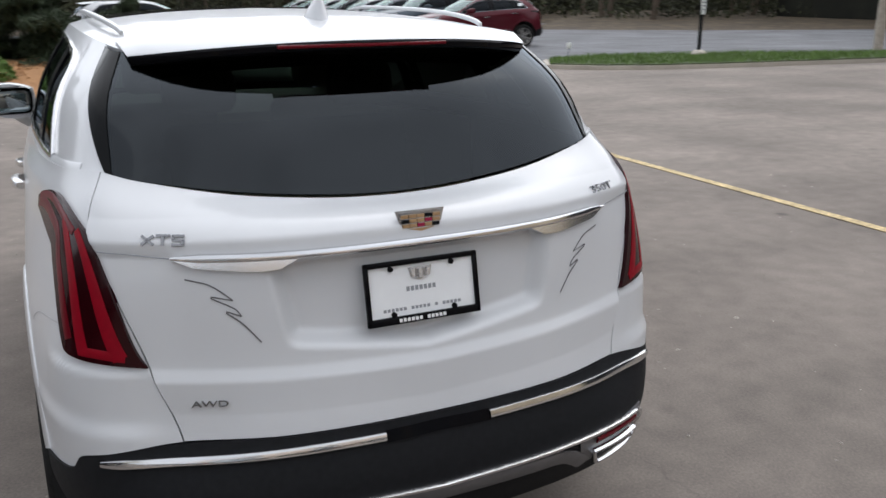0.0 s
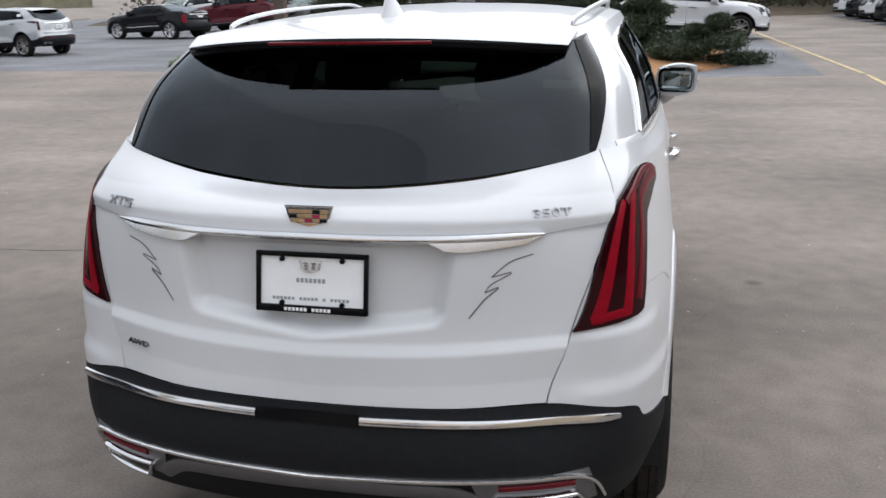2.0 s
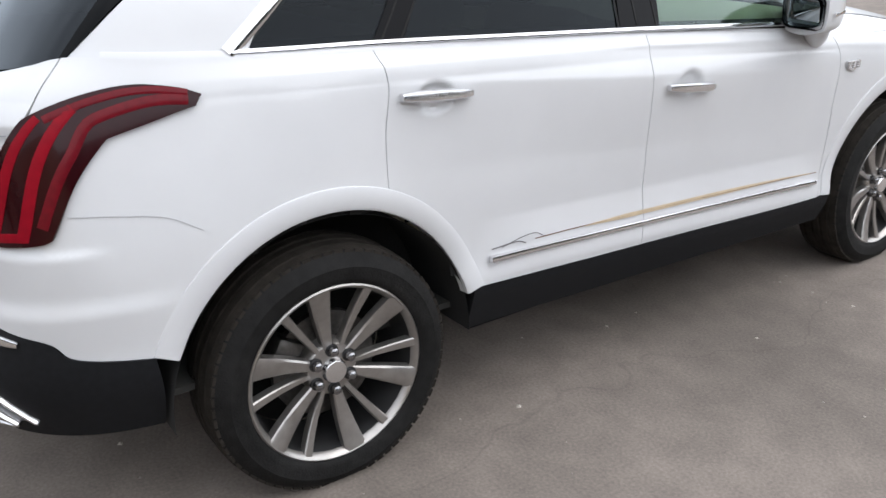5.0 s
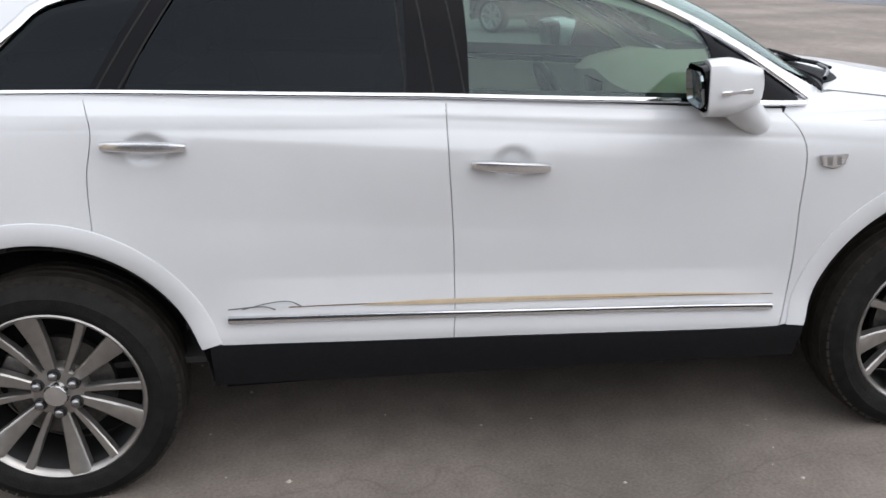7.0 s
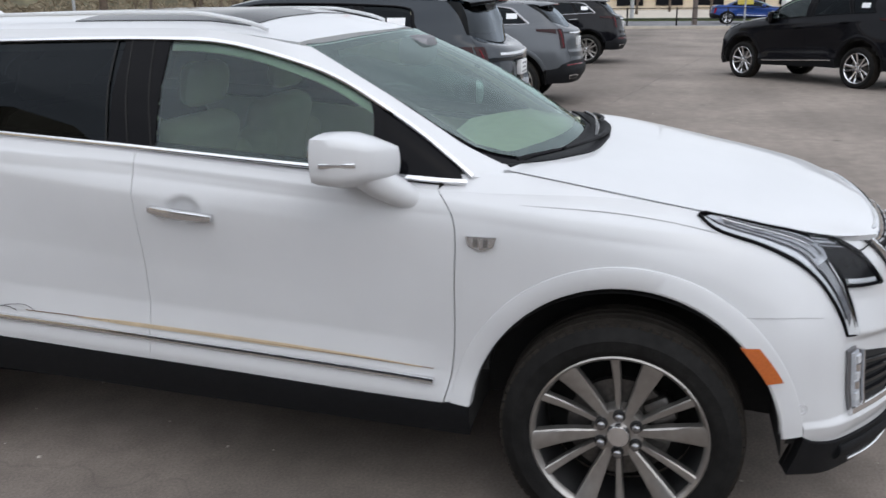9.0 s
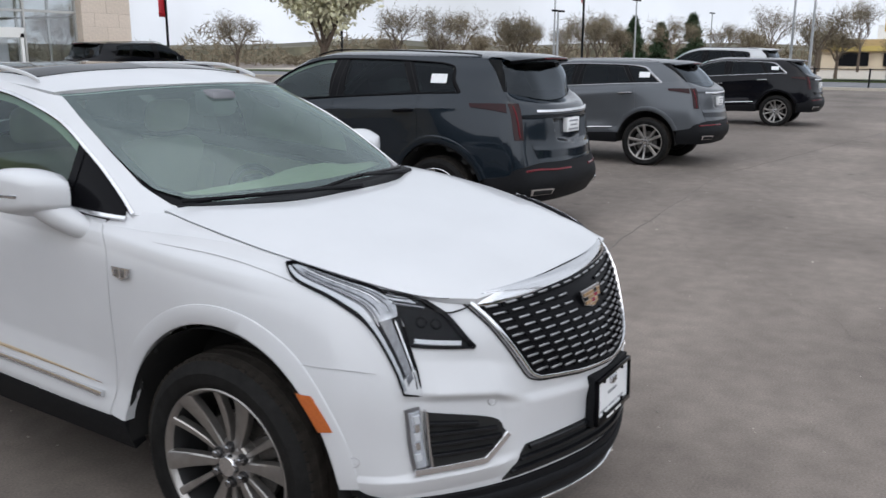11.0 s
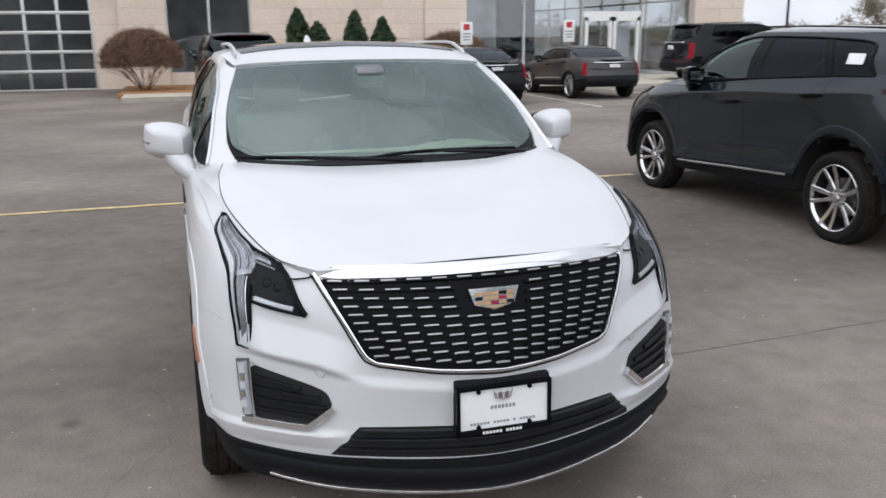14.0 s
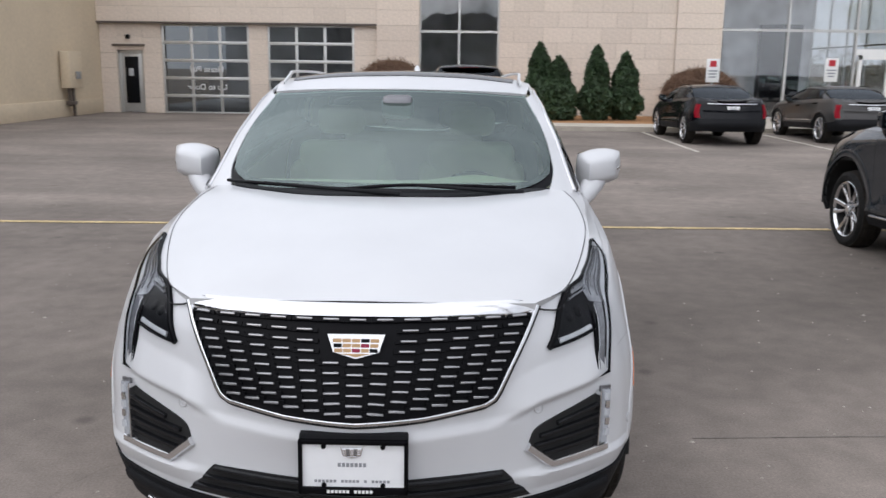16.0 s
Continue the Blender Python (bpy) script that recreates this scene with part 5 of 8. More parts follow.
# rear bumper trim
for flip in (False, True):
    strip("bumper_strip", LO, [("r", 0.14, 0.671), ("r", 0.30, 0.671), ("r", 0.45, 0.668), ("r", 0.60, 0.662), ("r", 0.70, 0.655), ("r", 0.768, 0.650)], 0.026, 0.012, CHROME, hero, 30, 0.006, flip, np.interp(np.linspace(0, 1, 30), [0, 0.95, 1], [1, 1, 0.6]), "polished rear bumper strip")
    strip("bumper_skid", LO, [("v", 0, 0.97), ("r", 0.20, 0.531), ("r", 0.40, 0.533), ("r", 0.55, 0.531), ("r", 0.67, 0.523), ("r", 0.715, 0.49), ("r", 0.735, 0.42)], 0.011, 0.014, SATIN, hero, 60, 0.006, flip, label="satin silver lower bumper trim")
    strip("bumper_skid", LO, [("v", 0, 0.80), ("r", 0.20, 0.496), ("r", 0.36, 0.492), ("r", 0.42, 0.465), ("r", 0.47, 0.425)], 0.05, 0.008, SATDK, hero, 30, 0.006, flip)
    bm = bmesh.new()
    patch(bm, LO, [("r", 0.45, 0.42), ("r", 0.72, 0.42)], [("r", 0.72, 0.42), ("r", 0.70, 0.535)], [("r", 0.42, 0.525), ("r", 0.70, 0.535)], [("r", 0.45, 0.42), ("r", 0.42, 0.525)], 12, 6, 0.010, 0.03, 0, flip)
    fin = part("exhaust_finisher", bm, SATDK, hero)
    strip("reflector", LO, [("r", 0.485, 0.509), ("r", 0.58, 0.509), ("r", 0.665, 0.504)], 0.018, 0.006, REFLECT, hero, 12, 0.012, flip, label="red bumper reflector")
    bm = bmesh.new()
    patch(bm, LO, [("r", 0.518, 0.418), ("r", 0.695, 0.418)], [("r", 0.695, 0.418), ("r", 0.664, 0.474)], [("r", 0.478, 0.477), ("r", 0.664, 0.474)], [("r", 0.518, 0.418), ("r", 0.478, 0.477)], 8, 4, 0.012, 0.03, 0, flip)
    part("pipe_inside", bm, MATT, fin)
    loop = [(0.475, 0.480), (0.668, 0.476), (0.70, 0.415), (0.515, 0.415), (0.475, 0.480)]
    strip("tailpipe", LO, [("r", *q) for q in loop], 0.012, 0.016, CHROME, fin, 60, 0.012, flip, smooth=False, label="polished tailpipe trim")
bm = bmesh.new()
patch(bm, LO, [("v", 0, 1.74), ("r", 0.138, 0.656)], [("r", 0.138, 0.656), ("r", 0.138, 0.684)], [("v", 0, 1.90), ("r", 0.138, 0.684)], [("v", 0, 1.74), ("v", 0, 1.90)], 8, 4, 0.012, 0.02, 0, both=True)
part("step_pad", bm, BLACK, hero)

# flank: pinstripes, fender crest, marker, sensors, fuel flap lines
for flip in (False, True):
    for pts, w, c, k in (([(-0.48, 0.604), (0.0, 0.585), (0.5, 0.562), (0.80, 0.543)], 0.016, STRIPE, 0.3), ([(-0.70, 0.612), (-0.45, 0.604), (0.2, 0.574), (0.84, 0.541)], 0.0035, STRIPED, 1), ([(-0.88, 0.618), (-0.78, 0.62), (-0.74, 0.607)], 0.004, STRIPEG, 1), ([(-0.84, 0.614), (-0.76, 0.63), (-0.70, 0.632), (-0.66, 0.611)], 0.003, STRIPEG, 1)):
        strip("pinstripe", LO, [("s", *q) for q in pts], w, 0.0006, c, hero, 40, 0.0207, flip, np.interp(np.linspace(0, 1, 40), [0, 0.15, 0.6, 1], [k, 1, 1, k]))
    p, n = spot(LO, ("s", 0.995, 0.968), 0.004, flip)
    crest("side_emblem", frame_at(p, n), 0.095, 0.042, hero, False)
    bm = bmesh.new()
    patch(bm, LO, [("s", 1.842, 0.598), ("s", 1.888, 0.605)], [("s", 1.888, 0.605), ("s", 1.815, 0.705)], [("s", 1.762, 0.705), ("s", 1.815, 0.705)], [("s", 1.842, 0.598), ("s", 1.762, 0.705)], 5, 8, 0.009, 0.015, 0, flip)
    part("side_marker", bm, AMBER, hero, "amber side marker lens")
    for q in (("f", 0.314, 0.561), ("f", 0.544, 0.655), ("s", 1.95, 0.514), ("s", -1.95, 0.69)):
        p, n = spot(LO, q, 0.002, flip)
        bm = bmesh.new()
        lathe(bm, [(-0.004, 0.014), (0.001, 0.0135), (0.001, 0.011), (-0.001, 0.0105), (0.001, 0.0)], 18, "z")
        bmesh.ops.transform(bm, matrix=frame_at(p, n), verts=bm.verts)
        eye = part("parking_sensor", bm, WHITE, hero)
        bm = bmesh.new()
        lathe(bm, [(-0.003, 0.0170), (0.0016, 0.0160), (0.0016, 0.0140), (-0.001, 0.0138)], 20, "z")
        bmesh.ops.transform(bm, matrix=frame_at(p, n), verts=bm.verts)
        part("ring", bm, GREYLINE, eye)

# fine seams: wing to bumper, tail to bumper, bonnet edge; and the wing's shoulder crease
for flip in (False, True):
    strip("seam_line", LO, [("s", 1.72, 0.79), ("s", 1.88, 0.79), ("s", 1.99, 0.782)], 0.0025, 0.0006, GREYLINE, hero, 14, 0.0015, flip)
    # no joint here: this grey strip paints the shade of the wing's crease
    strip("seam_line", LO, [("v", 8.12, 4.70), ("v", 8.9, 4.60), ("v", 9.85, 4.46)], 0.0035, 0.001, GREYLINE, hero, 40, 0.004, flip)
    strip("seam_line", LO, [("s", -2.05, 0.955), ("s", -1.95, 0.945), ("s", -1.84, 0.925), ("s", -1.76, 0.88)], 0.0025, 0.0006, GREYLINE, hero, 18, 0.0015, flip)
    q = np.linspace(0.05, 3.55, 40)
    p, n = BON.at(q, np.full(40, 0.01)), BON.normal(q, np.full(40, 0.01))
    n = np.where(n[:, 2:] < 0, -n, n)
    bm = bmesh.new()
    sweep(bm, p + n * 0.001, n, 0.003, 0.0006, flip)
    part("bonnet_gap", bm, SEAMD, hero)

# grille
gl = [("f", 0.368, 0.699), ("f", 0.404, 0.722), ("f", 0.446, 0.80), ("f", 0.518, 0.928)]
bm = bmesh.new()
patch(bm, LO, [("v", 14, 2.94), ("f", 0.25, 0.676), gl[0]], gl, [("v", 14, 4.72), ("f", 0.3, 0.936), gl[-1]], [("v", 14, 2.94), ("v", 14, 3.5), ("v", 14, 4.72)], 24, 24, 0.004, 0.03, 0, both=True, smooth=False)
grille = part("grille", bm, GRILLE, hero, "black mesh grille with rows of bright dashes")
for flip in (False, True):
    strip("surround", LO, [("v", 14, 4.82), ("f", 0.25, 0.955), ("f", 0.47, 0.953), ("f", 0.532, 0.942)], 0.050, 0.010, CHROME, grille, 30, 0.004, flip, np.interp(np.linspace(0, 1, 30), [0, 0.9, 1], [1, 1, 0.45]), label="polished grille surround")
    strip("surround", LO, [("f", 0.532, 0.948), ("f", 0.452, 0.80), ("f", 0.411, 0.722), ("f", 0.400, 0.708), ("f", 0.374, 0.694), ("f", 0.20, 0.675), ("v", 14, 2.92)], 0.014, 0.014, CHROME, grille, 50, 0.006, flip, smooth=False)
    strip("shadow_gap", LO, [("f", 0.547, 0.948), ("f", 0.466, 0.798), ("f", 0.425, 0.717), ("f", 0.410, 0.697), ("f", 0.376, 0.682), ("f", 0.20, 0.663), ("v", 14, 2.84)], 0.005, 0.003, MATT, grille, 50, 0.004, flip, smooth=False)
for flip in (False, True):
    strip("bonnet_gap", LO, [("v", 14, 5), ("v", 13.4, 5), ("v", 12.85, 4.99), ("v", 12.66, 4.66), ("v", 12.5, 4.56), ("v", 12.34, 4.62)], 0.005, 0.003, MATT, hero, 40, 0.009, flip, smooth=False)
dash = bmesh.new()
box(dash, -0.024, 0.024, -0.0036, 0.0036, 0.0, 0.006, 0.002, None, 1)
web = bmesh.new()
box(web, -0.039, 0.039, -0.006, 0.006, 0.0, 0.006, 0.0)
proto = part("grille_dash", dash, DASHM, grille)
webp = part("grille_web", web, GRILLE, grille)
first = True
for c in range(-6, 7):
    for r in range(10):
        f = (r + 0.45) / 10
        x = c * (0.0805 - 0.0215 * f)
        z = 0.940 + (0.674 + 0.085 * abs(x) - 0.940) * f
        if abs(x) < 0.09 and 0.83 < z < 0.912:
            continue
        p, n = spot(LO, ("f", abs(x), z), 0.004, x < 0)
        m = frame_at(p, n) @ Euler((0, 0, 0.085 * f * (c > 0) - 0.085 * f * (c < 0))).to_matrix().to_4x4()
        for src, k in ((proto, 0.006), (webp, 0.0)):
            o = src if first else src.copy()
            if not first:
                scene.collection.objects.link(o)
            o.matrix_basis = m @ Matrix.Translation((0, 0, k))
        first = False
crest("front_emblem", frame_at((0, 2.322, 0.872), (0, 1, 0.25)), 0.168, 0.072, hero)
# front plate on its black bracket
bm = bmesh.new()
box(bm, -0.157, 0.157, 2.385, 2.416, 0.455, 0.64, 0.006)
part("plate_bracket", bm, CLAD, hero)
number_plate("front_plate", frame_at((0, 2.416, 0.545), (0, 1, 0.03)), hero)
# lower intake and valance lip
bm = bmesh.new()
patch(bm, LO, [("v", 14, 0.99), ("f", 0.30, 0.386), ("f", 0.525, 0.388)], [("f", 0.525, 0.388), ("f", 0.437, 0.484)], [("v", 14, 1.66), ("f", 0.25, 0.487), ("f", 0.437, 0.484)], [("v", 14, 0.99), ("v", 14, 1.66)], 24, 8, 0.004, 0.03, 0, both=True)
low = part("lower_intake", bm, MATT, hero, "black lower air intake")
for flip in (False, True):
    for k, z in enumerate((0.475, 0.445, 0.412)):
        strip("intake_bar", LO, [("v", 14, 1.0 + (z - 0.385) / 0.15), ("f", 0.2, z), ("f", 0.50 - 0.035 * (2 - k), z)], 0.014, 0.016, RIB, low, 18, 0.004, flip)
    strip("valance_lip", LO, [("v", 14, 0.08), ("f", 0.3, 0.256), ("f", 0.55, 0.268), ("f", 0.70, 0.285)], 0.013, 0.008, SATIN, hero, 30, 0.009, flip, label="satin silver lip under the front bumper")
    strip("valance_step", LO, [("v", 14, 0.55), ("f", 0.3, 0.325), ("f", 0.6, 0.335), ("f", 0.78, 0.345)], 0.05, 0.016, CLAD, hero, 30, 0.006, flip)
    # corner intakes with fog lamps
    bm = bmesh.new()
    patch(bm, LO, [("f", 0.583, 0.489), ("f", 0.735, 0.490)], [("f", 0.735, 0.490), ("f", 0.74, 0.660)], [("f", 0.515, 0.552), ("f", 0.537, 0.594), ("f", 0.62, 0.625), ("f", 0.74, 0.660)], [("f", 0.583, 0.489), ("f", 0.515, 0.555)], 14, 10, 0.006, 0.02, 0, flip)
    fog = part("corner_intake", bm, MATT, hero, "black ribbed corner intake")
    for z0, z1, x1 in ((0.625, 0.600, 0.60), (0.590, 0.572, 0.545), (0.555, 0.545, 0.53), (0.522, 0.515, 0.56)):
        strip("rib", LO, [("f", 0.735, z0), ("f", (0.735 + x1) / 2, (z0 + z1) / 2), ("f", x1, z1)], 0.014, 0.014, RIB, fog, 14, 0.006, flip)
    strip("bezel", LO, [("f", 0.775, 0.478), ("f", 0.67, 0.478), ("f", 0.585, 0.477), ("f", 0.508, 0.545)], 0.026, 0.012, SATIN, fog, 24, 0.008, flip, smooth=False, label="bright lower bezel")
    strip("fog_lamp_surround", LO, [("f", 0.768, 0.677), ("f", 0.765, 0.58), ("f", 0.758, 0.486)], 0.046, 0.008, SATDK, fog, 14, 0.006, flip)
    strip("fog_lamp", LO, [("f", 0.766, 0.668), ("f", 0.762, 0.58), ("f", 0.756, 0.496)], 0.036, 0.014, GUIDE, fog, 14, 0.010, flip, label="clear vertical fog lamp")
    strip("fog_lamp_trim", LO, [("f", 0.738, 0.668), ("f", 0.736, 0.58), ("f", 0.732, 0.492)], 0.008, 0.018, CHROME, fog, 14, 0.010, flip)
    for k, z in enumerate((0.648, 0.622, 0.596, 0.566, 0.53)):
        strip("led_cell", LO, [("f", 0.764, z + 0.011), ("f", 0.762, z - 0.011)], 0.022 - 0.004 * (k % 2), 0.010, CHROME if k % 2 else LED, fog, 6, 0.020, flip)

# windscreen: black border, cowl, wipers, camera pod
for flip in (False, True):
    for b, r, t, l in (([("v", 7.21, 0.33), ("v", 7.35, 0.18), ("v", 7.6, 0.10), ("v", 9, 0.03)], [("v", 9, 0.03), ("v", 9, 0.20)], [("v", 7.26, 0.50), ("v", 7.45, 0.33), ("v", 7.7, 0.24), ("v", 9, 0.20)], [("v", 7.21, 0.33), ("v", 7.26, 0.50)]), ([("v", 7.21, 0.33), ("v", 7.34, 0.36)], [("v", 7.34, 0.36), ("v", 7.26, 1), ("v", 7.21, 1.95)], [("v", 7.07, 1.95), ("v", 7.21, 1.95)], [("v", 7.21, 0.33), ("v", 7.13, 1), ("v", 7.07, 1.95)]), ([("v", 7.1, 1.86), ("v", 9, 1.86)], [("v", 9, 1.86), ("v", 9, 1.96)], [("v", 7.07, 1.96), ("v", 9, 1.96)], [("v", 7.1, 1.86), ("v", 7.07, 1.96)])):
        bm = bmesh.new()
        patch(bm, CAB, b, r, t, l, 24, 6, -0.007, 0.002, 0, flip)
        part("screen_border", bm, BLACK, hero)
    bm = bmesh.new()
    patch(bm, CAB, [("v", 7.35, 0.0), ("v", 7.7, 0.0), ("v", 9, 0.0)], [("v", 9, 0.0), ("v", 9, 0.10)], [("v", 7.35, 0.14), ("v", 7.7, 0.08), ("v", 9, 0.10)], [("v", 7.35, 0.0), ("v", 7.35, 0.14)], 24, 5, 0.006, 0.03, 0, flip)
    part("cowl", bm, CLAD, hero)
    bm = bmesh.new()
    edge = np.linspace(0.62, 3, 26)
    reach = np.interp(edge, [0.62, 0.8, 1.1, 1.8, 3], [0.02, 0.14, 0.30, 0.36, 0.34])
    U = np.linspace(-0.02, 1, 6)[:, None] * reach[None, :]
    V = np.repeat(edge[None, :], 6, 0)
    P, Nn = BON.at(U, V), BON.normal(U, V)
    Nn = np.where(Nn[..., 2:] < 0, -Nn, Nn)
    skin(bm, P + Nn * 0.004, Nn, 0.010, 0, flip)
    part("cowl_panel", bm, CLAD, hero, "black plastic cowl panel below the windscreen")
for blade, arm in (([(0.69, 1.065, 1.192), (0.53, 1.165, 1.195), (0.36, 1.228, 1.193)], [(0.50, 1.190, 1.199), (0.30, 1.245, 1.192), (0.10, 1.272, 1.182), (-0.06, 1.280, 1.172)]), ([(0.16, 1.262, 1.188), (-0.05, 1.245, 1.203), (-0.30, 1.210, 1.199), (-0.53, 1.150, 1.188)], [(-0.12, 1.245, 1.206), (-0.35, 1.240, 1.190), (-0.56, 1.185, 1.172)])):
    wiper = new("wiper")
    wiper.parent = hero
    bm = bmesh.new()
    tube(bm, blade, 0.0075, 8)
    part("blade", bm, BLACK, wiper)
    bm = bmesh.new()
    tube(bm, arm, [0.006] + [0.008] * (len(arm) - 2) + [0.014], 8)
    part("arm", bm, CLAD, wiper)
bm = bmesh.new()
box(bm, -0.075, 0.075, 0.47, 0.60, 1.43, 1.545, 0.03)
part("camera_pod", bm, SATDK, hero)
# roof: sunroof, aerial fin
bm = bmesh.new()
U, V = np.meshgrid(np.linspace(2.5, 4.2, 16), np.linspace(0.95, 3, 12))
P, Nn = RF.at(U, V), RF.normal(U, V)
Nn = np.where(Nn[..., 2:] < 0, -Nn, Nn)
for flip in (False, True):
    skin(bm, (P + Nn * 0.003)[:, ::-1], Nn[:, ::-1], 0.008, 0, flip)
part("sunroof", bm, BLACK, hero, "dark glass sunroof")
bm = bmesh.new()
rows = []
for s in np.linspace(0, 1, 9):
    L, w = 0.10 * (1 - s) + 0.012, 0.035 * (1 - s) ** 0.7 + 0.004
    rows.append([(w * math.cos(a), -1.47 - 0.055 * s ** 1.3 + L * math.sin(a), 1.612 + 0.085 * s) for a in np.linspace(0, 2 * math.pi, 20, endpoint=False)])
V = grid_faces(bm, rows, close=True)
bm.faces.new(V[-1])
part("aerial_fin", bm, WHITE, hero)

# cabin
bm = bmesh.new()
rows = []
for y, z in ((1.17, 1.155), (1.0, 1.178), (0.80, 1.168), (0.66, 1.14), (0.60, 1.09), (0.60, 0.95), (0.66, 0.75), (0.70, 0.5)):
    rows.append([(0.71 * s, y - (0.14 * abs(s) ** 2.5 if y > 0.9 else 0), z + (0.03 * math.exp(-((s * 0.71 + 0.37) / 0.16) ** 2) if 1.0 < z < 1.17 else 0)) for s in np.linspace(-1, 1, 25)])
grid_faces(bm, rows)
dashb = part("dashboard", bm, DASH, hero, "light beige dashboard")
bm = bmesh.new()
box(bm, -0.50, -0.24, 0.59, 0.61, 1.0, 1.08, 0.01)
box(bm, -0.12, 0.12, 0.585, 0.61, 0.80, 1.01, 0.02)
part("instrument_panel", bm, BLACK, dashb)
bm = bmesh.new()
box(bm, -0.14, 0.14, -0.35, 0.62, 0.42, 0.74, 0.04)
part("centre_console", bm, CABIN, hero)
bm = bmesh.new()
R = [[tuple(Vector((-0.37, 0.43, 0.985)) + Euler((radians(-65), 0, 0)).to_matrix() @ Vector(((0.185 + 0.016 * math.cos(b)) * math.cos(a), (0.185 + 0.016 * math.cos(b)) * math.sin(a), 0.016 * math.sin(b)))) for b in np.linspace(0, 2 * math.pi, 10, endpoint=False)] for a in np.linspace(0, 2 * math.pi, 37)]
grid_faces(bm, R, close=True)
steer = part("steering_wheel", bm, CABIN, hero)
bm = bmesh.new()
box(bm, -0.175, 0.175, -0.03, 0.03, -0.012, 0.012, 0.008, pose(-0.37, 0.43, 0.985, -65))
box(bm, -0.06, 0.06, -0.14, 0.05, -0.02, 0.02, 0.015, pose(-0.37, 0.43, 0.985, -65))
part("wheel_spokes", bm, CABIN, steer)


def seat(name, x, y, w, rest):
    s = new(name)
    s.parent = hero
    bm = bmesh.new()
    box(bm, x - w, x + w, y - 0.28, y + 0.27, 0.50, 0.70, 0.06, None, 3)
    for k in (-1, 1):
        box(bm, x + k * w - 0.06, x + k * w + 0.06, y - 0.24, y + 0.24, 0.52, 0.735, 0.05, None, 3)
    part("cushion", bm, CREAM, s)
    bm = bmesh.new()
    m = pose(x, y - 0.27, 0.66, -14)
    box(bm, -w, w, -0.07, 0.07, 0, 0.62, 0.06, m, 3)
    for k in (-1, 1):
        box(bm, k * w - 0.055, k * w + 0.055, -0.06, 0.11, 0.06, 0.50, 0.05, m, 3)
    part("backrest", bm, CREAM, s)
    for dx in rest:
        bm = bmesh.new()
        box(bm, dx - 0.13, dx + 0.13, -0.05, 0.05, 0.66, 0.83, 0.05, m, 3)
        part("headrest", bm, CREAM, s)


seat("front_seat", 0.37, -0.12, 0.25, (0,))
seat("front_seat", -0.37, -0.12, 0.25, (0,))
seat("rear_seat", 0.0, -0.90, 0.46, (-0.3, 0.3))
bm = bmesh.new()
U, V = np.meshgrid(np.linspace(0.2, 4.8, 20), np.linspace(0.2, 3, 12))
P = RF.at(U, V) - np.array((0, 0, 0.045))
for f in (1, -1):
    grid_faces(bm, P * np.array((f, 1, 1)))
part("headliner", bm, LINER, hero)
bm = bmesh.new()
box(bm, -0.8, 0.8, -2.0, 0.8, 0.40, 0.42)
part("cabin_floor", bm, CABIN, hero)
for flip in (False, True):
    bm = bmesh.new()
    patch(bm, LO, [("s", -0.82, 0.62), ("s", 0.85, 0.6)], [("s", 0.85, 0.6), ("v", 8.0, 4.9)], [("v", 6.1, 4.9), ("v", 8.0, 4.9)], [("s", -0.82, 0.62), ("v", 6.1, 4.9)], 20, 8, -0.06, 0.01, 0, flip)
    part("door_card", bm, CREAM if not flip else DASH, hero)

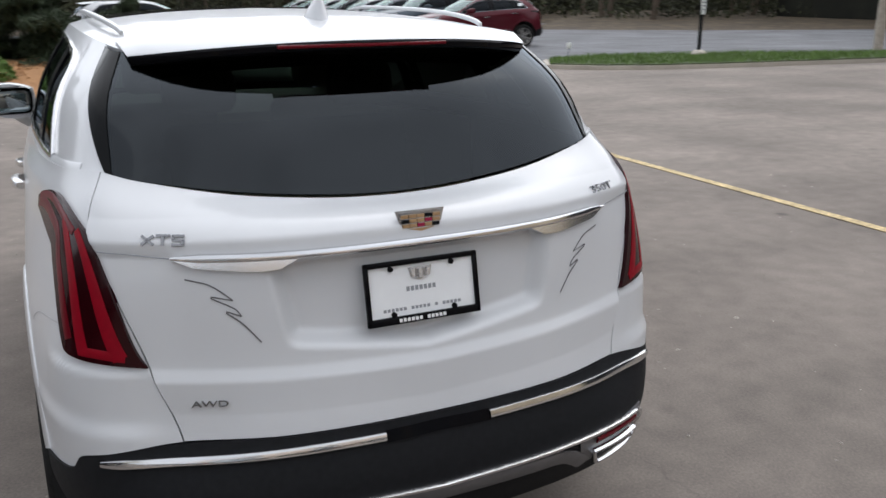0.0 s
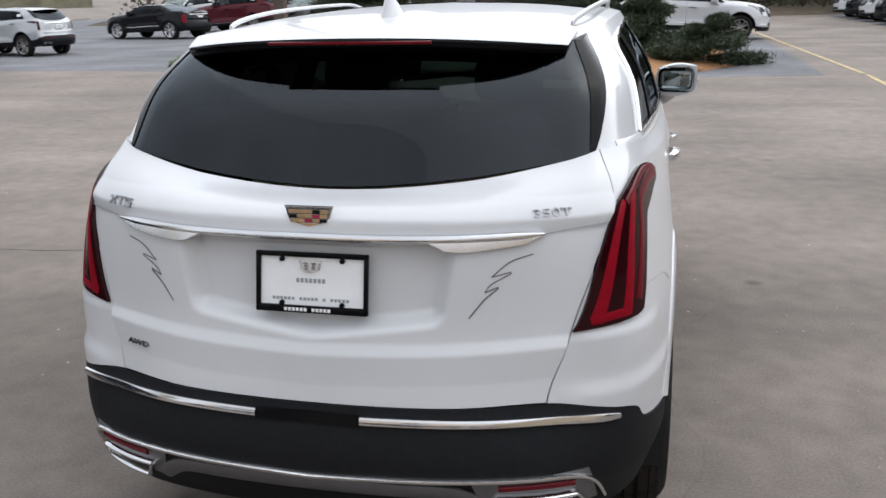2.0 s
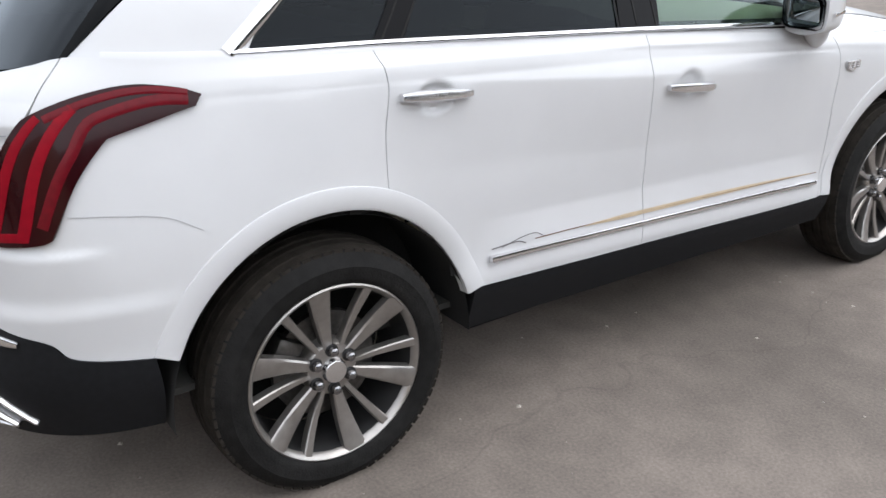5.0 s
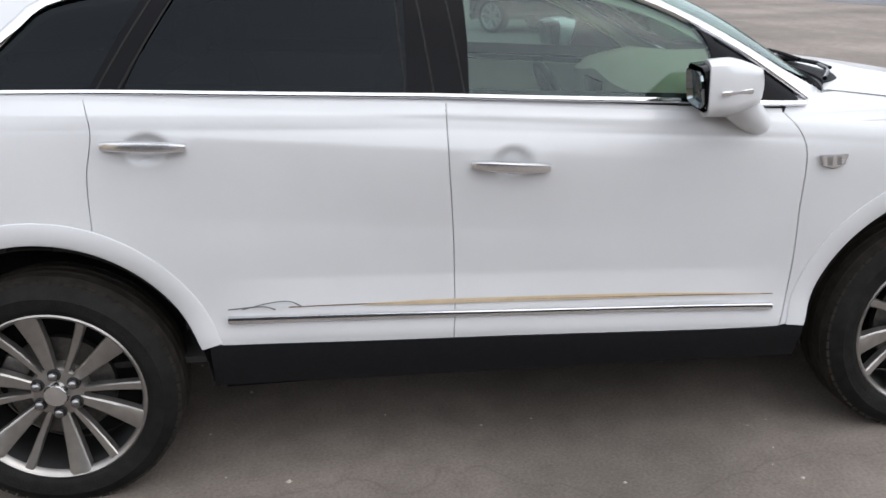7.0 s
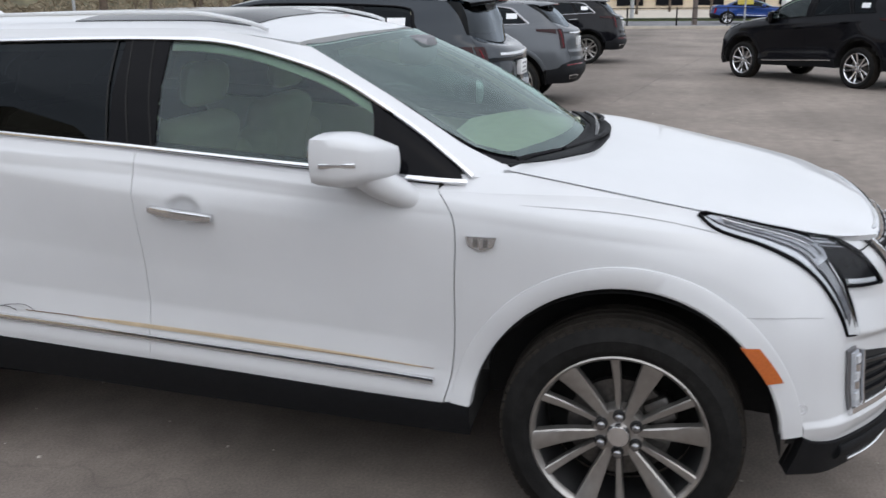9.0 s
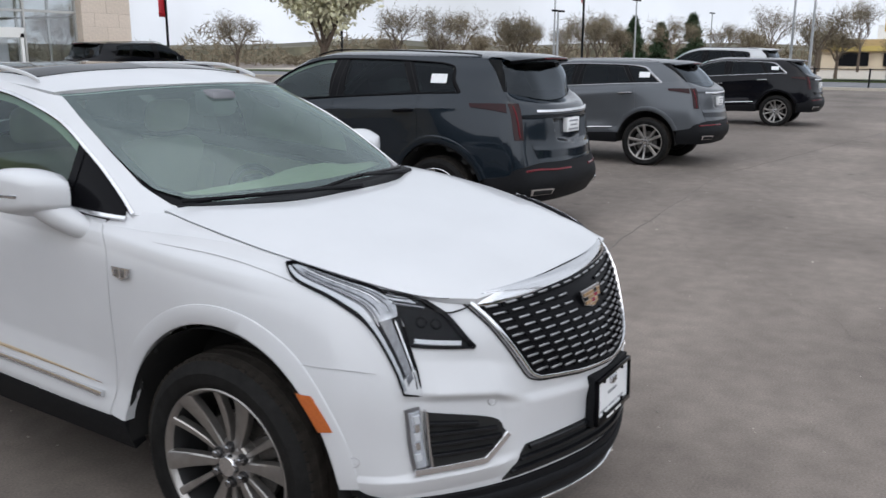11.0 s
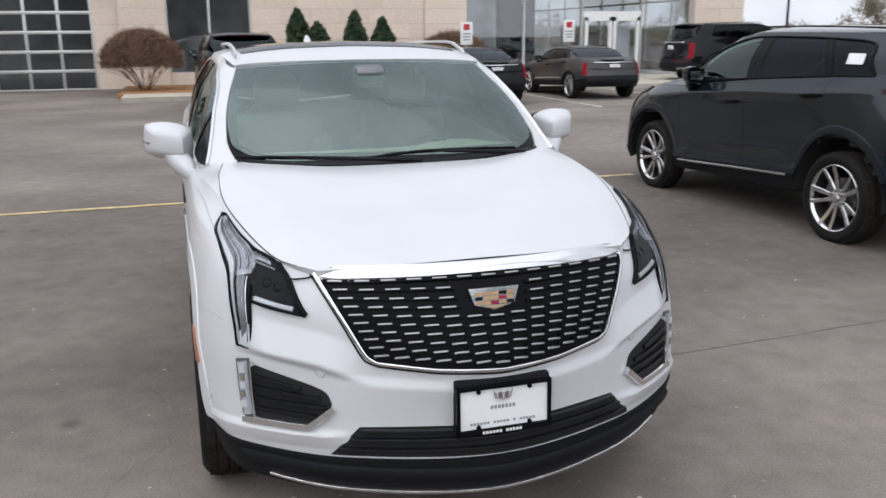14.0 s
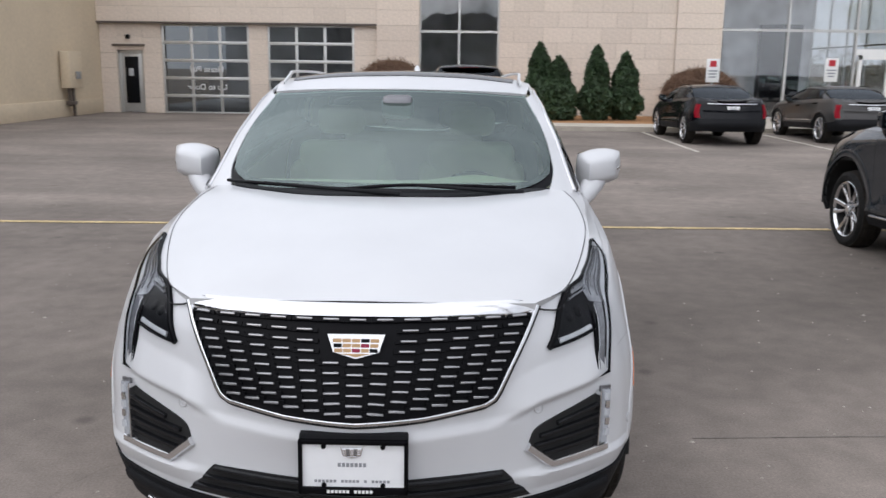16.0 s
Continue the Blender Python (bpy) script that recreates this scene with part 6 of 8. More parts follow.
# ---- ground ----
def asphalt(name, color, crack=True):
    """Worn asphalt: aggregate, broad stains, tyre-darkened lanes, hair cracks."""
    m = mat(name, color, 0.88, var=0.17, scale=90, bump=0.10, bscale=190, stain=0.26, sscale=0.42, spec=0.3)
    n, l = m.node_tree.nodes, m.node_tree.links
    b = n["Principled BSDF"]
    src = b.inputs["Base Color"].links[0].from_socket
    at = n.new("ShaderNodeTexCoord")

    def times(fac, lo, hi, f0, f1):
        nonlocal src
        r = n.new("ShaderNodeMapRange")
        for k, v in (("From Min", f0), ("From Max", f1), ("To Min", lo), ("To Max", hi)):
            r.inputs[k].default_value = v
        x = n.new("ShaderNodeVectorMath")
        x.operation = "SCALE"
        l.new(fac, r.inputs["Value"])
        l.new(src, x.inputs[0])
        l.new(r.outputs["Result"], x.inputs["Scale"])
        src = x.outputs[0]

    mid = n.new("ShaderNodeTexNoise")
    mid.inputs["Scale"].default_value, mid.inputs["Detail"].default_value, mid.inputs["Distortion"].default_value = 6.0, 9, 0.1
    l.new(at.outputs["Object"], mid.inputs["Vector"])
    times(mid.outputs["Fac"], 0.86, 1.12, 0.3, 0.7)
    stone = n.new("ShaderNodeTexVoronoi")
    stone.inputs["Scale"].default_value = 150
    l.new(at.outputs["Object"], stone.inputs["Vector"])
    times(stone.outputs["Distance"], 1.20, 0.95, 0.0, 0.35)
    lane = n.new("ShaderNodeMapping")
    lane.inputs["Scale"].default_value = (0.25, 1.6, 1)
    l.new(at.outputs["Object"], lane.inputs["Vector"])
    worn = n.new("ShaderNodeTexNoise")
    worn.inputs["Scale"].default_value, worn.inputs["Detail"].default_value = 0.6, 3
    l.new(lane.outputs[0], worn.inputs["Vector"])
    times(worn.outputs["Fac"], 0.90, 1.08, 0.35, 0.65)
    spots = n.new("ShaderNodeTexVoronoi")
    spots.inputs["Scale"].default_value = 1.3
    l.new(at.outputs["Object"], spots.inputs["Vector"])
    times(spots.outputs["Distance"], 0.62, 1.0, 0.03, 0.09)
    if crack:
        # the stalls are laid in darker, newer asphalt than the lane, up to the tar seam
        wave = n.new("ShaderNodeTexNoise")
        wave.inputs["Scale"].default_value, wave.inputs["Detail"].default_value = 0.7, 5
        l.new(at.outputs["Object"], wave.inputs["Vector"])
        part_y = n.new("ShaderNodeSeparateXYZ")
        l.new(at.outputs["Object"], part_y.inputs[0])
        edge = n.new("ShaderNodeMath")
        edge.operation = "MULTIPLY_ADD"
        edge.inputs[1].default_value = 1.6
        l.new(wave.outputs["Fac"], edge.inputs[0])
        l.new(part_y.outputs["Y"], edge.inputs[2])
        times(edge.outputs[0], 0.86, 1.14, 0.6, 2.6)
        times(edge.outputs[0], 1.28, 1.0, -5.6, -3.6)
        bend = n.new("ShaderNodeTexNoise")
        bend.inputs["Scale"].default_value, bend.inputs["Detail"].default_value = 0.8, 4
        l.new(at.outputs["Object"], bend.inputs["Vector"])
        mix = n.new("ShaderNodeVectorMath")
        mix.operation = "MULTIPLY_ADD"
        mix.inputs[1].default_value = (1.5, 1.5, 0)
        l.new(bend.outputs["Color"], mix.inputs[0])
        l.new(at.outputs["Object"], mix.inputs[2])
        net = n.new("ShaderNodeTexVoronoi")
        net.feature = "DISTANCE_TO_EDGE"
        net.inputs["Scale"].default_value = 0.12
        l.new(mix.outputs[0], net.inputs["Vector"])
        times(net.outputs["Distance"], 0.88, 1.0, 0.0002, 0.0011)
    l.new(src, b.inputs["Base Color"])
    return m


ASPHALT = asphalt("worn asphalt", (0.180, 0.154, 0.134))
ASPHALT2 = asphalt("blue-grey asphalt", (0.155, 0.157, 0.165), False)
YELLOW = mat("worn yellow road paint", (0.44, 0.335, 0.17), 0.75, var=0.45, scale=34, stain=0.3, sscale=4)
WHITELN = mat("worn pale road paint", (0.45, 0.42, 0.36), 0.7, var=0.3, scale=40, stain=0.25, sscale=5)
CONCRETE = mat("pale concrete", (0.42, 0.38, 0.32), 0.85, var=0.12, scale=30, bump=0.3, bscale=90, stain=0.12, sscale=2)
GRASSG = mat("turf soil", (0.045, 0.062, 0.02), 0.9, var=0.3, scale=20)
BLADE = mat("grass blades", (0.10, 0.17, 0.035), 0.7, rnd=0.1, var=0.25, scale=3)
MULCH = mat("wood chip mulch", (0.30, 0.15, 0.06), 0.9, var=0.45, scale=35, bump=0.6, bscale=60)
STONE = mat("split-face stone block", (0.66, 0.565, 0.475), 0.85, var=0.10, scale=14, bump=0.5, bscale=35, rnd=0.05)
JOINT = mat("stone mortar", (0.50, 0.43, 0.36), 0.9, var=0.1, scale=20)
STUCCO = mat("tan rendered wall", (0.60, 0.50, 0.36), 0.85, var=0.06, scale=9, bump=0.2, bscale=60, stain=0.06, sscale=0.6)
ALU = mat("anodised aluminium", (0.55, 0.55, 0.53), 0.4, 0.6, var=0.05)
WPAINT = mat("white painted metal", (0.75, 0.75, 0.73), 0.4, var=0.04)
ROOM = mat("pale interior", (0.74, 0.74, 0.75), 0.9, var=0.3, scale=0.8)


def plate_glass(name, tint, low, high):
    """Large flat panes: see-through, with gloss that grows towards grazing angles, the same from both sides."""
    m = glass(name, tint)
    n, l = m.node_tree.nodes, m.node_tree.links
    face, span = n.new("ShaderNodeLayerWeight"), n.new("ShaderNodeMapRange")
    face.inputs["Blend"].default_value = 0.35
    span.inputs["To Min"].default_value, span.inputs["To Max"].default_value = low, high
    l.new(face.outputs["Facing"], span.inputs["Value"])
    l.new(span.outputs[0], n["Mix Shader"].inputs[0])
    return m


SHOPGLASS = plate_glass("shopfront glass", (0.93, 0.95, 0.955), 0.10, 0.5)
BAYGLASS = plate_glass("service door glass", (0.46, 0.48, 0.49), 0.05, 0.35)
BARK = mat("grey-brown bark", (0.10, 0.075, 0.055), 0.9, var=0.3, scale=15, bump=0.5, bscale=40)
TWIG = mat("dry brown twigs", (0.16, 0.095, 0.06), 0.9, var=0.25, scale=8)
LEAF = mat("dark conifer foliage", (0.030, 0.058, 0.022), 0.7, var=0.4, scale=5)
LEAF2 = mat("fresh green foliage", (0.095, 0.17, 0.030), 0.7, var=0.35, scale=5)
LEAFB = mat("dark green needles", (0.030, 0.046, 0.020), 0.75, var=0.45, scale=6)
BLOSSOM = mat("cream blossom", (0.62, 0.60, 0.42), 0.7, var=0.2, scale=4)
HAZE = mat("budding branches", (0.16, 0.13, 0.085), 0.9, var=0.3, scale=2)
WOODS = mat("woodland foliage", (0.034, 0.036, 0.016), 0.9, var=0.6, scale=0.9, stain=0.5, sscale=0.22)
# near-black colour that holds the shade between far trees
DEEP = mat("painted woodland shade", (0.010, 0.0105, 0.006), 0.95, var=0.5, scale=0.8, stain=0.5, sscale=0.15)
REDSIGN = mat("red sign", (0.45, 0.02, 0.03), 0.5, var=0.05)
POLE = mat("brown painted steel", (0.10, 0.078, 0.065), 0.5, var=0.15, scale=8)
GALV = mat("galvanised steel", (0.35, 0.36, 0.37), 0.45, 0.6, var=0.1)

ground = new("ground", bpy.data.meshes.new("ground"))
bm = bmesh.new()
bmesh.ops.create_grid(bm, x_segments=8, y_segments=8, size=1500)
bm.to_mesh(ground.data)
bm.free()
ground.data.materials.append(ASPHALT)
tagged(ground, "worn grey asphalt of a dealership parking lot", "ground", kind="structure")


def slab(name, poly, z0, z1, material, label, category, kind="structure", group=""):
    bm = bmesh.new()
    prism(bm, poly, Matrix.Translation((0, 0, z0)), z1 - z0)
    return tagged(part(name, bm, material, smooth=30), label, category, group, kind)


slab("back_lot", [(-70, 14.3), (-12, 14.6), (2.0, 13.1), (4.1, 13.5), (4.3, 20), (4.0, 60), (-70, 60)], 0.0, 0.004, ASPHALT2, "darker blue-grey asphalt of the back lot", "road")
slab("back_lot", [(9.9, 15.0), (12.4, 15.4), (21, 13.6), (60, 7), (60, 60), (9.9, 60), (9.8, 37), (9.6, 28), (9.7, 24), (9.3, 19.4), (9.7, 16.9)], 0.0, 0.004, ASPHALT2, "darker blue-grey asphalt of the back lot", "road")
for i, (x0, y0, x1, y1, w) in enumerate(((4.70, -4.42, 4.76, 6.2, 0.10), (4.62, 6.5, 4.85, 13.5, 0.10), (4.85, 13.8, 4.4, 40, 0.10), (4.70, -4.42, -4.4, -4.64, 0.10), (-4.6, -4.64, -30, -5.2, 0.10))):
    d = Vector((x1 - x0, y1 - y0, 0)).normalized()
    s = Vector((-d.y, d.x, 0)) * w / 2
    slab("parking_line", [(x0 + s.x, y0 + s.y), (x0 - s.x, y0 - s.y), (x1 - s.x, y1 - s.y), (x1 + s.x, y1 + s.y)][::-1], 0.004, 0.0075, YELLOW, "worn yellow painted line on asphalt", "road marking")
for x in (-1.9, -5.65, -8.95, -12.3):
    slab("stall_line", [(x - 0.05, -20.3), (x + 0.05, -20.3), (x + 0.15, -14.1), (x + 0.05, -14.1)], 0.004, 0.0075, YELLOW if x > -3 else WHITELN, "faded painted parking stall line", "road marking")
wob = random.Random(5)
run = [(x, float(np.interp(x, [-30, -9.9, -1.4], [3.2, 0.31, 0.95])) + wob.uniform(-0.022, 0.022)) for x in np.linspace(-1.4, -30, 90)]
slab("seam", [(x, y + wob.uniform(0.002, 0.009)) for x, y in run] + [(x, y - wob.uniform(0.002, 0.009)) for x, y in run[::-1]], 0.001, 0.003, mat("tar seam", (0.145, 0.128, 0.113), 0.85, var=0.35, scale=12), "thin worn tar seam across the asphalt", "road marking")
# manhole: a flush lid with a ring of dark pick holes
manhole = empty("manhole_cover", pose(5.56, 6.2, 0), "worn iron manhole cover flush with the asphalt", "manhole cover")
IRON = mat("worn iron", (0.15, 0.132, 0.118), 0.75, 0.1, var=0.3, scale=25, bump=0.4, bscale=60)
bm = bmesh.new()
lathe(bm, [(0.0, 0.25), (0.006, 0.245), (0.006, 0.23), (0.003, 0.225), (0.004, 0.0)], 28, "z")
part("lid", bm, IRON, manhole)
for k in range(8):
    a = 2 * math.pi * k / 8
    bm = bmesh.new()
    lathe(bm, [(0.004, 0.032), (0.0062, 0.030), (0.0062, 0.0)], 12, "z", (0.20 * math.cos(a), 0.20 * math.sin(a), 0))
    part("pick_hole", bm, MATT, manhole)

# grass island with kerb, on the far side of the lane
isl = [(10.2, 14.0), (11.0, 13.1), (12.2, 12.5), (14, 12.1), (19, 11.4), (30, 9.3), (30, 10.8), (20.7, 13.0), (16.5, 14.9), (12.9, 16.0), (11.0, 15.4)]
cen = Vector((17, 12.9, 0))
grow = [((Vector((x, y, 0)) - cen) * 1.02 + cen).xy[:] for x, y in isl]
slab("kerb", grow, 0.0, 0.10, CONCRETE, "pale concrete kerb round a grass island", "kerb")
slab("lawn_bed", isl, 0.10, 0.125, GRASSG, "turf of a grass island", "lawn")
isl2 = [(-13.6, 24.6), (-11.6, 17.5), (-10.7, 15.3), (-9.6, 14.95), (-7.4, 14.5), (-5.5, 13.9), (-4.9, 14.4), (-5.0, 17), (-8, 24.6)]
slab("lawn_bed", isl2, 0.0, 0.09, GRASSG, "turf of a grass island", "lawn")
bed = [(-5.8, 16.4), (-5.1, 14.5), (-4.4, 13.95), (-2.9, 12.75), (-1.6, 12.35), (0.0, 12.55), (0.95, 12.95), (1.9, 14.2), (3.0, 16.5), (2.6, 20), (-1, 22), (-7, 20)]
bm = bmesh.new()
P = []
c = np.array((-2.2, 16.6))
for f in np.linspace(1, 0, 9):
    P.append([(*(c + (np.array(q) - c) * f), 0.02 + 0.42 * (1 - f * f) + 0.05 * noise.noise((q[0] * f, q[1] * f, 3.1))) for q in curve(bed + bed[:1], 48)])
grid_faces(bm, P)
bmesh.ops.recalc_face_normals(bm, faces=bm.faces)
tagged(part("mulch_bed", bm, MULCH), "mounded bed of orange-brown wood chip mulch", "flower bed", kind="structure")
rng = random.Random(5)


def inside(x, y, poly):
    r = False
    for i in range(len(poly)):
        (a, b), (c2, d) = poly[i], poly[i - 1]
        if (b > y) != (d > y) and x < (c2 - a) * (y - b) / (d - b) + a:
            r = not r
    return r


def blades(name, poly, count, z, h, material, label):
    xs, ys = [p[0] for p in poly], [p[1] for p in poly]
    V, F = [], []
    while len(F) < count:
        x, y = rng.uniform(min(xs), max(xs)), rng.uniform(min(ys), max(ys))
        if not inside(x, y, poly):
            continue
        a, l, w = rng.uniform(0, 6.28), h * rng.uniform(0.5, 1.3), 0.012
        k = len(V)
        V += [(x - w * math.cos(a), y - w * math.sin(a), z), (x + w * math.cos(a), y + w * math.sin(a), z), (x + rng.uniform(-1, 1) * l * 0.5, y + rng.uniform(-1, 1) * l * 0.5, z + l)]
        F.append((k, k + 1, k + 2))
    me = bpy.data.meshes.new(name)
    me.from_pydata(V, [], F)
    me.materials.append(material)
    return tagged(new(name, me), label, "grass", kind="stuff")


blades("grass", isl, 14000, 0.12, 0.09, BLADE, "short green grass on a kerbed island")
blades("grass", isl2, 9000, 0.085, 0.10, BLADE, "short green grass beside the lane")
V, F = [], []
while len(F) < 5000:
    x, y = rng.uniform(-7, 3), rng.uniform(12.3, 17)
    if inside(x, y, bed):
        f = math.hypot(x + 2.2, y - 16.6) / 4.2
        z = 0.03 + 0.42 * max(0, 1 - f * f)
        a, l, w = rng.uniform(0, 6.28), rng.uniform(0.02, 0.05), rng.uniform(0.006, 0.014)
        ca, sa, t = math.cos(a), math.sin(a), rng.uniform(-0.01, 0.02)
        k = len(V)
        V += [(x - l * ca - w * sa, y - l * sa + w * ca, z), (x - l * ca + w * sa, y - l * sa - w * ca, z + 0.008), (x + l * ca + w * sa, y + l * sa - w * ca, z + t + 0.01), (x + l * ca - w * sa, y + l * sa + w * ca, z + t)]
        F.append((k, k + 1, k + 2, k + 3))
me = bpy.data.meshes.new("wood_chips")
me.from_pydata(V, [], F)
me.materials.append(mat("loose wood chips", (0.36, 0.19, 0.08), 0.85, var=0.5, scale=9))
tagged(new("wood_chips", me), "loose orange-brown wood chips", "mulch", kind="stuff")
V, F = [], []
for _ in range(2600):
    x, y = rng.uniform(-14, 6), rng.uniform(-9, 12)
    s = rng.uniform(0.003, 0.010) * (1.8 if rng.random() < 0.06 else 1)
    k = len(V)
    q = [(x + s * math.cos(a) * rng.uniform(0.7, 1.2), y + s * math.sin(a) * rng.uniform(0.7, 1.2), 0.001) for a in (0, 1.6, 3.1, 4.7)]
    V += q + [(x, y, s * 0.7)]
    F += [(k, k + 1, k + 4), (k + 1, k + 2, k + 4), (k + 2, k + 3, k + 4), (k + 3, k, k + 4)]
me = bpy.data.meshes.new("grit")
me.from_pydata(V, [], F)
me.materials.append(mat("loose grit", (0.34, 0.31, 0.27), 0.9, var=0.6, scale=3))
tagged(new("grit", me), "loose pale grit scattered on asphalt", "gravel", kind="stuff")

# ---- the dealership building ----
WALL_Y = -27.5
bld = empty("dealership", Matrix(), "tan stone dealership building with glass front and service doors", "building", kind="structure")


def wallbox(name, x0, x1, y0, y1, z0, z1, material, parent=bld, bevel=0.0, label=""):
    bm = bmesh.new()
    box(bm, x0, x1, y0, y1, z0, z1, bevel)
    return part(name, bm, material, parent, label, smooth=30)


H_TOP = 7.6
stone_walls = []
for x0, x1, y0, z0, z1 in ((-8.2, -1.8, WALL_Y, 0, H_TOP), (-9.86, -8.2, WALL_Y + 0.12, 0, H_TOP), (1.10, 2.66, WALL_Y + 0.12, 0, H_TOP), (-22.05, -19.72, WALL_Y + 0.25, 0, H_TOP), (2.66, 3.50, WALL_Y - 0.1, 0, 3.27), (6.68, 7.38, WALL_Y - 0.1, 0, 3.27), (10.60, 11.32, WALL_Y - 0.1, 0, 3.27), (12.28, 12.9, WALL_Y - 0.1, 0, 3.27), (11.32, 12.28, WALL_Y - 0.1, 2.28, 3.27)):
    stone_walls.append((wallbox("stone_wall", x0, x1, y0 - 0.5, y0 - 0.012, z0, z1, JOINT), x0, x1, y0, z0, z1))
stone_walls.append((wallbox("stone_band", 2.66, 12.9, WALL_Y - 0.5, WALL_Y + 0.068, 3.30, H_TOP, JOINT), 2.66, 12.9, WALL_Y + 0.08, 3.30, H_TOP))
wallbox("band_edge", 2.66, 12.9, WALL_Y - 0.5, WALL_Y + 0.10, 3.24, 3.30, POLE)
wallbox("stone_wall", -1.80, 1.10, WALL_Y - 0.5, WALL_Y - 0.1, 6.4, H_TOP, STONE)
wallbox("stone_wall", -19.72, -9.86, WALL_Y - 0.5, WALL_Y - 0.1, 6.8, H_TOP, STONE)
roofslab = wallbox("roof_slab", -22.0, 12.9, WALL_Y - 22, WALL_Y - 0.3, H_TOP - 0.25, H_TOP, CONCRETE)
wallbox("back_wall", -22.0, 14.0, WALL_Y - 22.3, WALL_Y - 22, 0, H_TOP, ROOM)
wallbox("end_wall", -22.05, -21.8, WALL_Y - 22, WALL_Y - 0.26, 0, 0.4, STONE)
wallbox("end_wall", -22.05, -21.8, WALL_Y - 22, WALL_Y - 0.26, 6.8, H_TOP, STONE)
for k in range(10):
    y = WALL_Y - 22 + k * 2.40
    wallbox("mullion", -21.98, -21.86, y, y + 0.08, 0.4, 6.8, ALU)
    if k < 9:
        wallbox("transom", -21.97, -21.87, y + 0.08, y + 2.40, 3.2, 3.29, ALU)
        for a, b in ((0.4, 3.2), (3.29, 6.8)):
            wallbox("window_pane", -21.93, -21.92, y + 0.08, y + 2.40, a, b, SHOPGLASS).visible_shadow = False
wallbox("inner_wall", 2.55, 2.75, WALL_Y - 22, WALL_Y - 0.5, 0, H_TOP - 0.3, ROOM)
wallbox("inner_floor", -21.8, 12.9, WALL_Y - 22, WALL_Y - 0.5, 0.006, 0.02, ROOM)
# showroom contents seen through the glass
for x0, x1, y, z1 in ((-13.8, -12.2, -30.5, 3.6), (-18.6, -17.9, -31, 2.6), (-11.2, -10.4, -32, 2.2)):
    wallbox("display_column", x0, x1, y, y + 0.4, 0.02, z1, LAMPDK if z1 > 3 else ROOM)
# glazing
for x0, x1, zs, xs, y in ((-1.78, 1.08, (0.5, 3.07, 6.4), (-1.78, -0.35, 1.08), WALL_Y - 0.15), (-19.70, -9.88, (0.02, 3.25, 6.8), (-19.70, -17.45, -14.78, -12.3, -9.88), WALL_Y - 0.15)):
    for a, b in zip(xs, xs[1:]):
        for c, d in zip(zs, zs[1:]):
            if abs(a + 17.45) < 0.1 and c < 1:
                continue
            ob = wallbox("window_pane", a + 0.04, b - 0.04, y - 0.01, y, c + 0.04, d - 0.04, SHOPGLASS)
            ob.visible_shadow = False
    for a in xs:
        wallbox("mullion", a - 0.04, a + 0.04, y - 0.08, y + 0.06, zs[0], zs[-1], ALU)
    for c in zs:
        wallbox("transom", x0, x1, y - 0.08, y + 0.055, c - 0.045, c + 0.045, ALU)
wallbox("plinth", -1.8, 1.1, WALL_Y - 0.4, WALL_Y - 0.06, 0, 0.5, STONE)
# white entrance doors in the glass front
for k, x in enumerate((-17.35, -16.1)):
    ob = wallbox("door_glass", x + 0.12, x + 1.05, WALL_Y - 0.12, WALL_Y - 0.11, 0.25, 2.25, SHOPGLASS)
    ob.visible_shadow = False
    for a, b, c, d in ((x, x + 0.12, 0.02, 2.4), (x + 1.05, x + 1.17, 0.02, 2.4), (x, x + 1.17, 2.25, 2.4), (x, x + 1.17, 0.02, 0.25)):
        wallbox("door_frame", a, b, WALL_Y - 0.16, WALL_Y - 0.05, c, d, WPAINT)
wallbox("door_head", -17.4, -14.82, WALL_Y - 0.16, WALL_Y - 0.06, 2.4, 2.62, WPAINT)
ob = wallbox("window_pane", -17.4, -14.82, WALL_Y - 0.12, WALL_Y - 0.11, 2.62, 3.2, SHOPGLASS)
# service doors: five rows of three panes
for x0, x1 in ((7.40, 10.57), (3.53, 6.67)):
    door = empty("service_door", Matrix(), "aluminium sectional service door glazed in three columns", "garage door", "service doors", "structure")
    y = WALL_Y - 0.18
    w, h = (x1 - x0) / 3, 3.22 / 5
    for i in range(3):
        for j in range(5):
            bm = bmesh.new()
            box(bm, x0 + i * w + 0.05, x0 + (i + 1) * w - 0.05, y - 0.012, y, j * h + 0.05, (j + 1) * h - 0.05)
            part("pane", bm, BAYGLASS, door).visible_shadow = False
    for i in range(4):
        bm = bmesh.new()
        box(bm, x0 + i * w - 0.05, x0 + i * w + 0.05, y - 0.03, y + 0.03, 0.0, 3.24, 0.006)
        part("stile", bm, ALU, door)
    for j in range(6):
        bm = bmesh.new()
        box(bm, x0, x1, y - 0.03, y + 0.034, max(0.004, j * h - 0.055), min(3.24, j * h + 0.055), 0.006)
        part("rail", bm, ALU, door)
    if x0 > 7:
        for words, row in (("Please Pull", 2), ("Up to Door", 1)):
            lettering("notice", words, 0.30, frame_at((x0 + 1.5 * w, y + 0.003, (row + 0.5) * h), (0, 1, 0)) @ Matrix.Diagonal((-1, 1, 1, 1)), INKW, door, 0.001)
